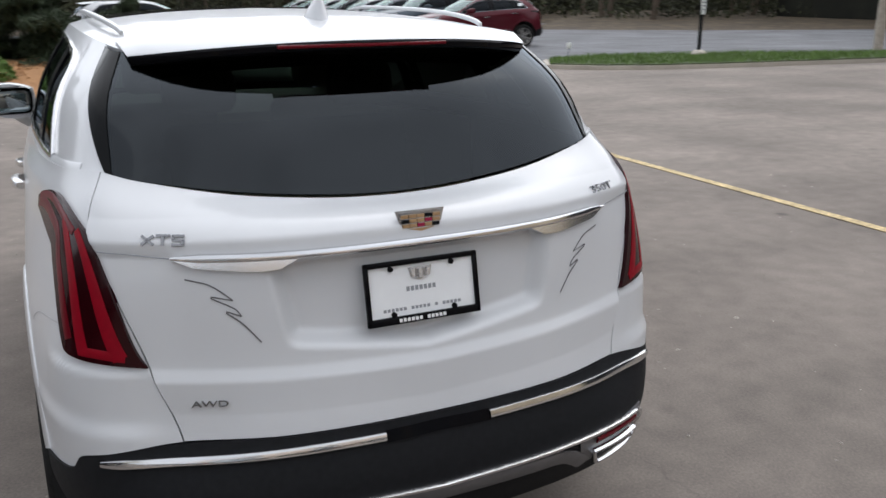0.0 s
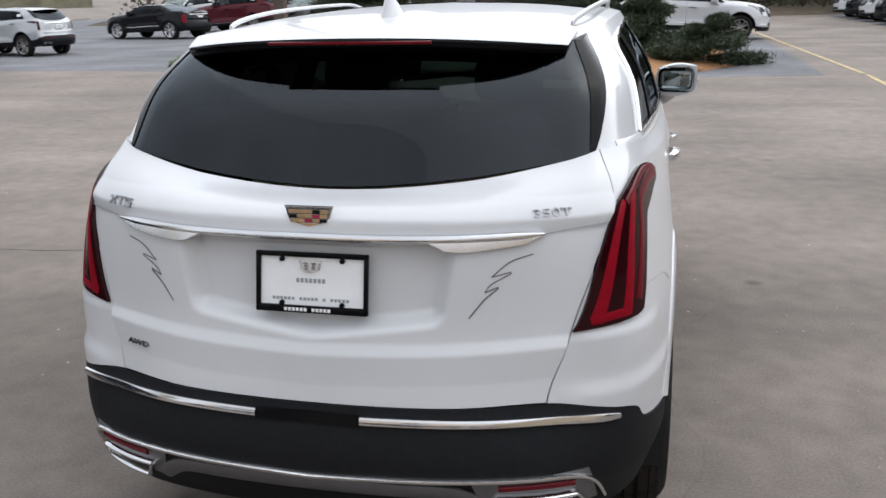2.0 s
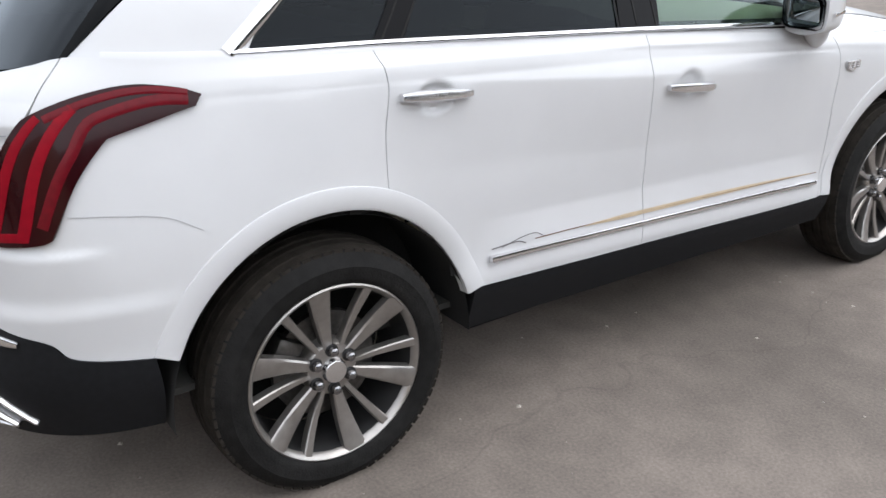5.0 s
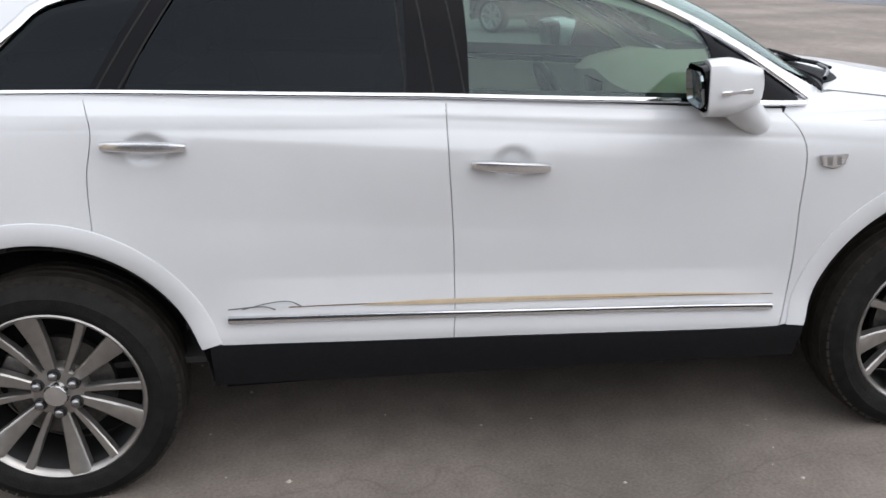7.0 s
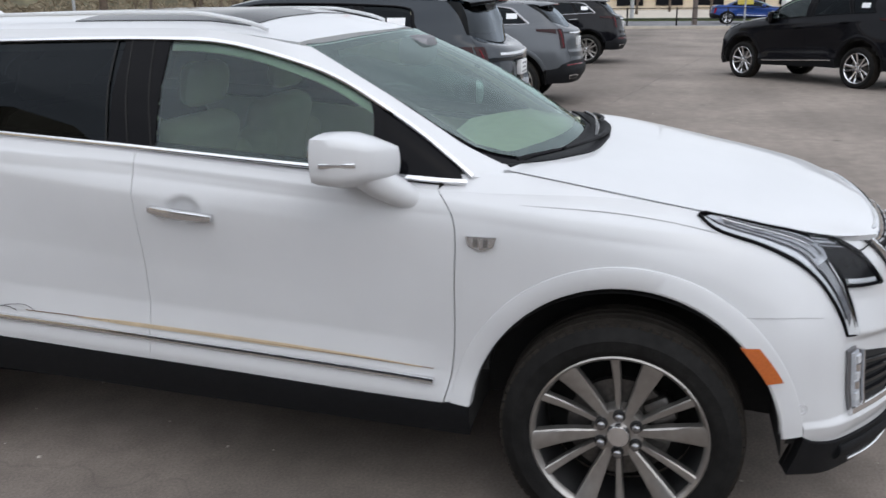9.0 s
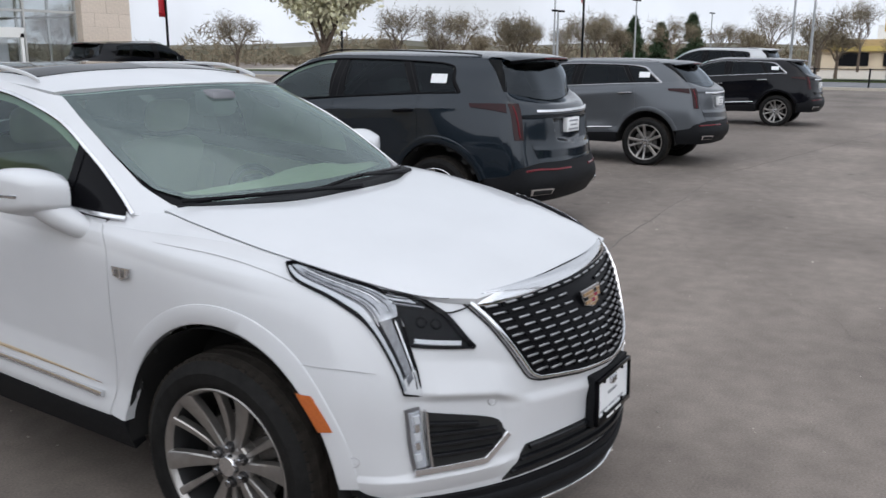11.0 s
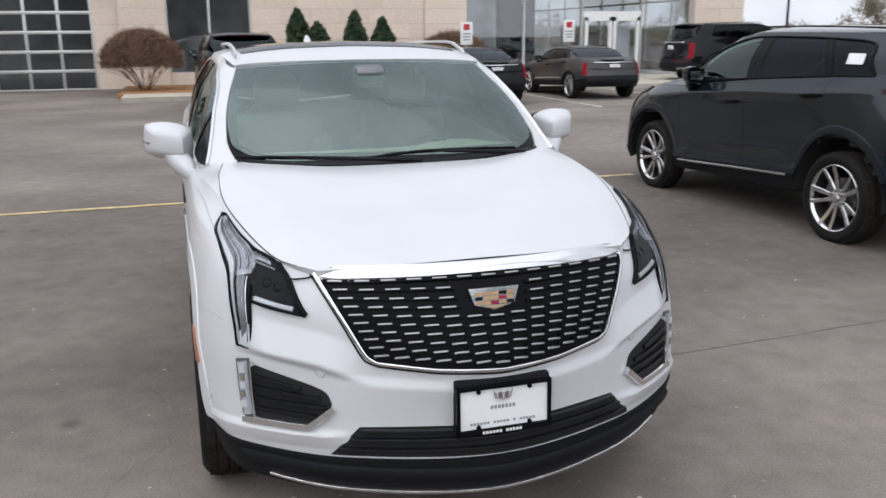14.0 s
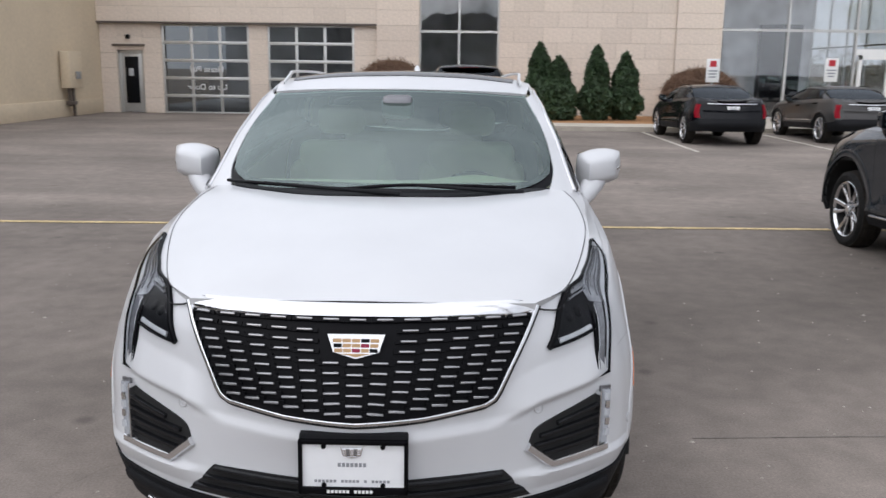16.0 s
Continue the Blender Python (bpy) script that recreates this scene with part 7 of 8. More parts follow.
# staff door
sd = empty("staff_door", Matrix(), "dark glazed staff door in a pale frame", "door", kind="structure")
for nm, a, b, c, d, y, mt in (("leaf", 11.40, 12.20, 0.03, 2.20, WALL_Y - 0.26, ALU), ("glass", 11.55, 12.05, 0.35, 2.05, WALL_Y - 0.22, LAMPDK), ("frame", 11.32, 11.42, 0.0, 2.28, WALL_Y - 0.2, ALU), ("frame", 12.18, 12.28, 0.0, 2.28, WALL_Y - 0.2, ALU), ("frame", 11.32, 12.28, 2.18, 2.28, WALL_Y - 0.2, ALU), ("notice", 11.74, 11.92, 1.35, 1.62, WALL_Y - 0.205, LED), ("canopy", 11.2, 12.4, 2.42, 2.50, WALL_Y + 0.02, POLE)):
    bm = bmesh.new()
    box(bm, a, b, y - 0.05, y, c, d, 0.005)
    part(nm, bm, mt, sd)
bm = bmesh.new()
box(bm, 11.75, 11.9, WALL_Y - 0.1, WALL_Y + 0.02, 2.68, 2.84, 0.03)
tagged(part("wall_light", bm, LAMPDK), "small dark wall light over a door", "light")
# flat-roofed building on the far side of the lane
east = empty("east_building", Matrix(), "long dark flat-roofed building across the lane", "building")
for nm, x0, x1, y0, y1, z0, z1, mt in (("wall", 21.0, 34.0, -46, 2.2, 0, 7.6, CLADDING), ("parapet", 20.9, 34.1, -46.1, 2.3, 7.6, 8.1, CLADDING), ("base_course", 20.94, 21.0, -46, 2.2, 0, 0.9, CLADDING)):
    wallbox(nm, x0, x1, y0, y1, z0, z1, mt, east, 0.02)
for k in range(8):
    wallbox("window", 20.95, 20.995, -44 + 5.6 * k, -41 + 5.6 * k, 1.2, 3.4, LAMPDK, east)
# wing with tan wall
wing = empty("wing", Matrix(), "tan rendered wing of the dealership", "building", kind="structure")
bm = bmesh.new()
box(bm, 12.9, 24, -32, -13.5, 0, H_TOP)
part("wall", bm, STUCCO, wing, smooth=30)
bm = bmesh.new()
box(bm, 12.84, 12.9, -27.4, -13.5, 0.0, 0.55, 0.01)
part("base_course", bm, STUCCO, wing, smooth=30)
mb = empty("meter_box", pose(12.84, -24.6, 0), "tan steel utility box with pipes on a wall", "utility box")
for nm, a, b, c, d, e, f, mt in (("cabinet", -0.32, 0, -0.5, 0.5, 0.95, 2.15, STUCCO), ("meter", -0.42, -0.32, -0.15, 0.1, 1.25, 1.5, GALV), ("pipe", -0.2, -0.1, -0.08, 0.02, 0.0, 0.95, POLE), ("pipe", -0.2, -0.1, 0.22, 0.30, 0.35, 0.95, POLE), ("valve", -0.3, -0.05, 0.0, 0.35, 0.40, 0.52, POLE)):
    bm = bmesh.new()
    box(bm, a, b, c, d, e, f, 0.02)
    part(nm, bm, mt, mb)
# sidewalk, kerb and planting strip before the building
slab("sidewalk", [(2.4, -20.5), (2.4, -22.2), (-24, -22.2), (-24, -20.9), (-20, -20.6)], 0.0, 0.13, CONCRETE, "pale concrete sidewalk and kerb before the building", "sidewalk")
slab("planting_strip", [(2.6, -22.2), (2.6, -27.3), (-9.5, -27.3), (-9.5, -22.2)], 0.0, 0.12, MULCH, "mulched planting strip along the wall", "flower bed")
slab("sidewalk", [(-9.5, -22.2), (-9.5, -27.3), (-22, -27.3), (-22, -22.2)], 0.0, 0.12, CONCRETE, "pale concrete entrance walk", "sidewalk")


def stall_sign(x, y, z):
    s = empty("stall_sign", pose(x, y, 0.12), "white parking sign with a red square on a post", "sign", "parking signs")
    bm = bmesh.new()
    box(bm, -0.03, 0.03, -0.03, 0.03, 0, z - 0.12, 0.005)
    part("post", bm, GALV, s)
    bm = bmesh.new()
    box(bm, -0.20, 0.20, 0.03, 0.045, z - 0.82, z - 0.12, 0.01)
    pl = part("plate", bm, WPAINT, s)
    bm = bmesh.new()
    box(bm, -0.10, 0.10, 0.046, 0.05, z - 0.36, z - 0.18)
    part("red_square", bm, REDSIGN, pl)
    for k in range(3):
        bm = bmesh.new()
        box(bm, -0.14 + 0.02 * k, 0.14 - 0.02 * k, 0.046, 0.05, z - 0.50 - 0.09 * k, z - 0.46 - 0.09 * k)
        part("text_bar", bm, INK, pl)


stall_sign(-8.0, -21.9, 2.12)
stall_sign(-11.55, -21.9, 2.18)

# ---- plants ----
def leaf_cloud(name, pts, size, material, parent, seed, stretch=1.0, wide=0.45):
    """A crown of small leaf blades at the given places."""
    r = np.random.RandomState(seed)
    P = np.asarray(pts, float)
    n = len(P)
    A = r.normal(size=(n, 3))
    A /= np.linalg.norm(A, axis=1, keepdims=True)
    B = np.cross(A, r.normal(size=(n, 3)))
    B /= np.maximum(np.linalg.norm(B, axis=1, keepdims=True), 1e-6)
    s = size * r.uniform(0.6, 1.4, (n, 1))
    V = np.stack([P - A * s * stretch, P + B * s * wide, P + A * s * stretch, P - B * s * wide], 1).reshape(-1, 3)
    F = np.arange(4 * n).reshape(-1, 4)
    me = bpy.data.meshes.new(name)
    me.from_pydata(V.tolist(), [], F.tolist())
    me.materials.append(material)
    ob = new(name, me)
    ob.parent = parent
    return ob


def limbs(bm, p, d, length, r, depth, rnd, tips, spread=0.6):
    q = p + d * length
    mid = p + d * length * 0.5 + Vector((rnd.uniform(-1, 1), rnd.uniform(-1, 1), rnd.uniform(-0.3, 0.6))) * length * 0.08
    tube(bm, [p, mid, q], [r, r * 0.8, r * 0.62], 6, count=4)
    tips.append(q)
    if depth == 0:
        return
    for _ in range(rnd.choice((2, 3, 3))):
        e = (d + Vector((rnd.uniform(-1, 1), rnd.uniform(-1, 1), rnd.uniform(-0.25, 0.75))) * spread).normalized()
        limbs(bm, p + d * length * rnd.uniform(0.6, 1.0), e, length * rnd.uniform(0.6, 0.82), r * 0.58, depth - 1, rnd, tips, spread)


def arborvitae(x, y, h, w, seed):
    t = empty("arborvitae", pose(x, y, 0.12), "dense green cone-shaped evergreen by a stone wall", "tree", "evergreens by the wall")
    r = np.random.RandomState(seed)
    bm = bmesh.new()
    tube(bm, [(0, 0, 0), (0, 0, h * 0.9)], [0.07, 0.02], 8)
    part("trunk", bm, BARK, t)
    n = 5200
    z = r.beta(1.1, 1.5, n) * h
    f = z / h
    R = w * np.power(np.clip(1 - f, 0, 1), 0.62) * np.clip(0.55 + 3 * f, 0, 1) * (1 + 0.12 * np.sin(z * 7 + seed))
    a = r.uniform(0, 2 * np.pi, n)
    q = np.sqrt(r.uniform(0.45, 1.0, n)) * (1 + 0.08 * np.sin(5 * a + z * 4))
    leaf_cloud("crown", np.stack([R * q * np.cos(a), R * q * np.sin(a), z + 0.05], 1), 0.085, LEAF, t, seed, 1.2)
    bm = bmesh.new()
    lathe(bm, [(0.05, w * 0.4), (h * 0.3, w * 0.66), (h * 0.65, w * 0.45), (h * 0.95, 0.05)], 14, "z")
    part("inner_mass", bm, LEAF, t)


for x, y, h, w, s in ((-3.05, -24.6, 2.45, 0.72, 1), (-3.62, -24.1, 1.98, 0.78, 2), (-4.90, -24.3, 2.36, 0.66, 3), (-5.90, -24.6, 2.15, 0.70, 4)):
    arborvitae(x, y, h, w, s)


def bare_shrub(x, y, h, w, seed):
    t = empty("bare_shrub", pose(x, y, 0.1), "rounded brown shrub of bare twigs by a wall", "shrub", "bare shrubs")
    r = random.Random(seed)
    bm = bmesh.new()
    tips = []
    for k in range(14):
        a = r.uniform(0, 6.28)
        d = Vector((math.cos(a) * 0.7, math.sin(a) * 0.7, r.uniform(0.5, 1.2))).normalized()
        limbs(bm, Vector((0.1 * math.cos(a), 0.1 * math.sin(a), 0)), d, h * 0.42, 0.016, 2, r, tips, 0.7)
    part("branch_frame", bm, TWIG, t)
    g = np.random.RandomState(seed)
    n = 9000
    a, e = g.uniform(0, 2 * np.pi, n), np.arccos(g.uniform(-0.1, 1, n))
    q = g.uniform(0.6, 1.0, n) ** 0.5
    leaf_cloud("twig_mass", np.stack([w * q * np.sin(e) * np.cos(a), w * q * np.sin(e) * np.sin(a), h * (0.45 + 0.55 * q * np.cos(e))], 1), 0.11, TWIG, t, seed, 1.8, 0.07)


bare_shrub(1.9, -24.6, 1.9, 1.25, 3)
bare_shrub(-8.6, -25.2, 1.75, 1.3, 4)


def broad_tree(name, x, y, h, label, seed, leaf, count, size, spread=0.62, depth=4, trunk=0.16, group="", wide=0.45, fuzz=0.035):
    t = empty(name, pose(x, y, 0), label, "tree", group)
    r = random.Random(seed)
    bm = bmesh.new()
    tips = []
    tube(bm, [(0, 0, 0), (0.03, 0.02, h * 0.15), (0.0, 0.05, h * 0.32)], [trunk * 1.3, trunk, trunk * 0.85], 9)
    for k in range(5):
        a = k * 1.256 + r.uniform(-0.3, 0.3)
        limbs(bm, Vector((0, 0.03, h * r.uniform(0.2, 0.32))), Vector((math.cos(a) * 0.55, math.sin(a) * 0.55, 1)).normalized(), h * 0.24, trunk * 0.5, depth - 1, r, tips, spread)
    part("trunk", bm, BARK, t)
    if count:
        g = np.random.RandomState(seed)
        T = np.array([tuple(q) for q in tips if q.z > h * 0.28])
        pts = T[g.randint(0, len(T), count)] + g.normal(size=(count, 3)) * h * fuzz
        leaf_cloud("crown", pts, size, leaf, t, seed, 1.1 if wide > 0.2 else 2.4, wide)
    return t


broad_tree("blossom_tree", -21.5, -16.5, 6.8, "spring tree covered in cream blossom", 11, BLOSSOM, 60000, 0.11, 0.85, 4, 0.14)
rs = random.Random(9)
more = [(-60 - 45 * rs.random(), -55 + 70 * k / 22 + rs.uniform(-2, 2), rs.uniform(4.0, 6.5)) for k in range(22)]
for k, (x, y, h) in enumerate(((-56.8, -33.6, 6.2), (-64, -30.5, 6.0), (-71, -26.9, 6.6), (-60, -40, 6.5), (-47, -46, 5.5), (-80, -22, 6.0), (-95, -16, 8), (-100, -8, 9), (-98, 0, 8.5), (-95, 9, 8), (-66, -24, 5.6), (-36, -52, 5.6), (-88, -32, 7), (-75, -42, 7)) + tuple(more)):
    broad_tree("bare_tree", x, y, h, "leafless grey-brown tree in the distance", 20 + k, HAZE, 1500, 0.15, 0.95, 4, 0.12, "distant bare trees", 0.09, 0.045)


def conifer(x, y, h, w, seed, label, leaf=LEAFB, n=38000, size=0.08, group=""):
    t = empty("conifer", pose(x, y, 0), label, "tree", group)
    r = np.random.RandomState(seed)
    bm = bmesh.new()
    tube(bm, [(0, 0, 0), (0, 0, h * 0.97)], [0.05 * h * 0.4, 0.02], 8)
    part("trunk", bm, BARK, t)
    pts = []
    bm = bmesh.new()
    for k in range(int(10 * h)):
        f = (k + r.uniform(0, 1)) / (10 * h)
        L = w * (1 - f) ** 0.8 * r.uniform(0.7, 1.1) + 0.08
        a = r.uniform(0, 2 * math.pi)
        z = 0.15 + f * h * 0.95
        tip = Vector((L * math.cos(a), L * math.sin(a), z - 0.12 * L + 0.1))
        tube(bm, [(0, 0, z), tuple(tip * 0.5 + Vector((0, 0, z * 0.5 + 0.04))), tuple(tip)], [0.02, 0.012, 0.006], 5, count=4)
        m = int(2.2 * n / (10 * h))
        s = r.uniform(0.15, 1.0, m)
        wob = r.normal(size=(m, 3)) * np.array((0.10, 0.10, 0.05)) * (0.4 + 0.8 * L)
        pts.append(np.outer(s, np.array((tip.x, tip.y, 0))) + np.array((0, 0, z)) + np.outer(s, (0, 0, tip.z - z)) + wob)
    part("branch_frame", bm, BARK, t)
    leaf_cloud("needles", np.concatenate(pts), size, leaf, t, seed, 1.5, 0.16)


conifer(-5.6, 17.4, 4.6, 2.1, 31, "dark spreading pine on a mulch bed")
conifer(-0.6, 17.2, 3.6, 1.9, 32, "dark spreading pine on a mulch bed")
conifer(1.0, 16.4, 1.5, 1.5, 33, "low spreading juniper on a mulch bed", n=14000, size=0.07)
conifer(2.1, 15.4, 0.95, 1.25, 34, "low spreading juniper on a mulch bed", n=12000, size=0.06)
conifer(-1.6, 18.5, 4.0, 2.0, 37, "dark spreading pine on a mulch bed")
conifer(-82, -26.5, 5.2, 1.6, 35, "dark conifer in the distance", LEAF, 2500, 0.3)
conifer(-83.6, -21.2, 5.5, 1.7, 36, "dark conifer in the distance", LEAF, 2500, 0.3)
conifer(-82.8, -24.0, 4.6, 1.5, 38, "dark conifer in the distance", LEAF, 2500, 0.3)


def hedge(pts, h, w, seed, label):
    t = empty("hedge", pose(pts[0][0], pts[0][1], 0.1), label, "hedge")
    g = np.random.RandomState(seed)
    C = curve(pts, 40) - np.array(pts[0])
    n = 15000
    i = g.randint(0, 40, n)
    a, e = g.uniform(0, 2 * np.pi, n), np.arccos(g.uniform(-0.2, 1, n))
    lump = 1 + 0.2 * np.sin(i * 0.9)
    P = np.stack([C[i, 0] + w * lump * np.sin(e) * np.cos(a), C[i, 1] + w * lump * np.sin(e) * np.sin(a), 0.1 + h * lump * np.cos(e).clip(-0.1)], 1)
    leaf_cloud("leaves", P, 0.042, LEAF2, t, seed, 1.2)
    bm = bmesh.new()
    for k in range(0, 40, 2):
        tube(bm, [(C[k][0], C[k][1], 0), (C[k][0] + g.uniform(-0.2, 0.2), C[k][1] + g.uniform(-0.2, 0.2), h * 0.8)], [0.02, 0.01], 5, count=3)
    part("stems", bm, BARK, t)


hedge([(-4.6, 13.85), (-3.6, 13.75), (-2.6, 13.8), (-1.75, 14.15)], 0.48, 0.42, 41, "low fresh green hedge on a mulch bed")

# woodland beyond the back lot: trunks, undergrowth and a dark mass of foliage
g = np.random.RandomState(77)
bank = bmesh.new()
P = [[(x, y + 2.5 * math.sin(x * 0.11), z) for x in np.linspace(-34, 75, 60)] for y, z in ((44, 0.0), (46, 0.2), (50, 0.35), (58, 0.5), (75, 0.8))]
grid_faces(bank, P)
bmesh.ops.recalc_face_normals(bank, faces=bank.faces)
tagged(part("wooded_bank", bank, mat("leaf litter", (0.075, 0.055, 0.034), 0.95, var=0.4, scale=2, stain=0.3, sscale=0.3)), "bank of brown leaf litter under woodland", "bank", kind="structure")
bank = bmesh.new()
P = [[(x + 3 * math.sin(z), y, z) for x, y in ((24, 38), (30, 33), (40, 27), (60, 20), (75, 17))] for z in (0.0, 0.7)]
P2 = [[(x, y, z) for x, y in ((22, 36), (28, 30), (38, 24.5), (58, 18), (75, 15))] for z in (0.0,)]
grid_faces(bank, P2 + [[(x + 6, y + 6, 0.35) for x, y, z in P2[0]], [(x + 14, y + 14, 0.6) for x, y, z in P2[0]]])
bmesh.ops.recalc_face_normals(bank, faces=bank.faces)
tagged(part("leaf_bank", bank, bpy.data.materials["leaf litter"]), "low bank of brown leaf litter below woodland", "bank", kind="structure")
V, F = [], []
bm = bmesh.new()
for k in range(150):
    x, y = g.uniform(-32, 70), g.uniform(47, 62)
    if k > 100:
        s = g.uniform(0, 1)
        x, y = 26 + 45 * s + g.uniform(0, 8), 38 - 18 * s + g.uniform(0, 8)
    h = g.uniform(7, 12)
    tube(bm, [(x, y, 0), (x + g.uniform(-0.4, 0.4), y, h * 0.5), (x + g.uniform(-0.8, 0.8), y, h)], [g.uniform(0.10, 0.24), 0.12, 0.04], 6, count=4)
tagged(part("tree_trunks", bm, BARK), "bare trunks of a woodland edge", "woodland", kind="stuff")
n = 150000
x = g.uniform(-33, 74, n)
y = g.uniform(47, 64, n)
k = g.uniform(0, 1, n) > 0.72
s = g.uniform(0, 1, n)
x[k], y[k] = (27 + 46 * s + g.uniform(0, 9, n))[k], (37 - 18 * s + g.uniform(0, 9, n))[k]
clump = np.array([noise.noise((a * 0.16, b * 0.16, 1.7)) for a, b in zip(x, y)])
z = 0.4 + g.uniform(0, 1, n) ** 1.1 * (7.0 + 6 * clump)
leaf_cloud("woodland", np.stack([x, y, z], 1), 0.15, WOODS, None, 78, 1.1)
tagged(bpy.data.objects["woodland"], "dark woodland foliage behind the back lot", "woodland", kind="stuff")

# dark sheet behind the leaves; its colour stands for the woods' shade
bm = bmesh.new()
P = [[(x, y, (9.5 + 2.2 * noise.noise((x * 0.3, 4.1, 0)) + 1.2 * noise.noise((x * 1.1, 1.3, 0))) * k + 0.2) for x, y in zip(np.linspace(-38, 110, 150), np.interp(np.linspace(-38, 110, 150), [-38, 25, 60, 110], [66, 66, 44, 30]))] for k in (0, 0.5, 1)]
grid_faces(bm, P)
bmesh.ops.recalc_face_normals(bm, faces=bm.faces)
tagged(part("woodland_depth", bm, DEEP), "dark sheet painted as woodland shade behind the back lot", "backdrop", kind="structure")

# unseen dark sheet added east of the lot, dims the flank and reflections
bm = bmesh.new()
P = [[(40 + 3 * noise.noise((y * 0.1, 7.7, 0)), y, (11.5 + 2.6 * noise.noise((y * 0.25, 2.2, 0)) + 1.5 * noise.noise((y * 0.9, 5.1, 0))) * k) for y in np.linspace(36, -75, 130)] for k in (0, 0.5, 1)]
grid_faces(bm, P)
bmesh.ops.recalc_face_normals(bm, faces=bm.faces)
tagged(part("woodland_depth", bm, DEEP), "unseen dark sheet added across the lane to dim the flank", "backdrop", kind="structure")

# low brown scrub along the far side of the street
g = np.random.RandomState(91)
n = 16000
a = g.uniform(radians(150), radians(262), n)
r = g.uniform(120, 150, n)
z = g.uniform(0, 1, n) ** 1.4 * (3.4 + 1.6 * np.sin(a * 37) + 1.1 * np.sin(a * 91))
leaf_cloud("far_scrub", np.stack([r * np.cos(a), r * np.sin(a), z + 0.2], 1), 0.55, HAZE, None, 92, 1.5, 0.16)
tagged(bpy.data.objects["far_scrub"], "low brown leafless scrub along the horizon", "scrub", kind="stuff")

# ---- parked cars ----
def recolour(root, old, fresh):
    for o in root.children_recursive:
        if o.type == "MESH" and o.data.materials and o.data.materials[0] == old:
            o.material_slots[0].link = "OBJECT"
            o.material_slots[0].material = fresh


def rear_trim(root, lo, plate=True):
    """Bright bar and small plate on the tailgate of a parked car."""
    for flip in (False, True):
        bm = bmesh.new()
        p, n = lo.line([("r", 0.0, 1.13), ("r", 0.3, 1.13), ("r", 0.56, 1.135)], 14, 0.004)
        sweep(bm, p, n, 0.032 if plate else 0.02, 0.016, flip)
        part("rear_bar", bm, CHROME, root)
        if not plate:
            continue
        bm = bmesh.new()
        p, n = lo.line([("r", 0.48, 0.46), ("r", 0.60, 0.465), ("r", 0.70, 0.46)], 10, 0.008)
        sweep(bm, p, n, 0.07, 0.012, flip)
        pipe = part("tailpipe", bm, CHROME, root)
        bm = bmesh.new()
        p, n = lo.line([("r", 0.50, 0.46), ("r", 0.60, 0.465), ("r", 0.68, 0.46)], 10, 0.020)
        sweep(bm, p, n, 0.045, 0.003, flip)
        part("pipe_inside", bm, MATT, pipe)
        bm = bmesh.new()
        p, n = lo.line([("r", 0.20, 0.64), ("r", 0.5, 0.645), ("r", 0.74, 0.64)], 12, 0.006)
        sweep(bm, p, n, 0.022, 0.008, flip)
        part("reflector", bm, REFLECT, root)
    c = lo.at(0, 3.6)
    bm = bmesh.new()
    box(bm, -0.14, 0.14, c[1] - 0.01, c[1] + 0.04, c[2] - 0.125, c[2] + 0.01, 0.004)
    card = part("plate", bm, PLATE, root)
    for k, (w, z) in enumerate(((0.10, -0.020), (0.07, -0.060), (0.11, -0.100))):
        bm = bmesh.new()
        box(bm, -w, w, c[1] - 0.013, c[1] - 0.010, c[2] + z - 0.008, c[2] + z + 0.008)
        part("text_bar", bm, INK, card)


def front_trim(root, lo, bright=SATIN):
    bm = bmesh.new()
    patch(bm, lo, [("v", 14, 2.9), ("f", 0.25, 0.67), ("f", 0.43, 0.70)], [("f", 0.43, 0.70), ("f", 0.51, 0.93)], [("v", 14, 4.7), ("f", 0.3, 0.93), ("f", 0.51, 0.93)], [("v", 14, 2.9), ("v", 14, 4.7)], 12, 8, 0.006, 0.03, 0, both=True)
    gr = part("grille", bm, GRILLE, root)
    for flip in (False, True):
        for z in (0.90, 0.85, 0.80, 0.75):
            bm = bmesh.new()
            p, n = lo.line([("v", 14, 3 + (z - 0.68) / 0.145), ("f", 0.25, z), ("f", 0.42, z)], 8, 0.008)
            sweep(bm, p, n, 0.014, 0.008, flip)
            part("grille_bar", bm, bright, gr)
    bm = bmesh.new()
    patch(bm, lo, [("v", 14, 1.0), ("f", 0.5, 0.40)], [("f", 0.5, 0.40), ("f", 0.45, 0.50)], [("v", 14, 1.7), ("f", 0.45, 0.50)], [("v", 14, 1.0), ("v", 14, 1.7)], 10, 4, 0.006, 0.02, 0, both=True)
    part("lower_intake", bm, MATT, root)


def sticker(root, cab, flip):
    u = cab.find(("s", -1.33, 1.40))
    p, n = cab.at(*u), cab.normal(*u)
    if flip:
        p, n = p * FLIP, n * FLIP
    bm = bmesh.new()
    box(bm, -0.085, 0.085, -0.045, 0.045, 0.004, 0.006, 0.0, frame_at(p, n))
    part("window_sticker", bm, PLATE, root, "white price sticker")


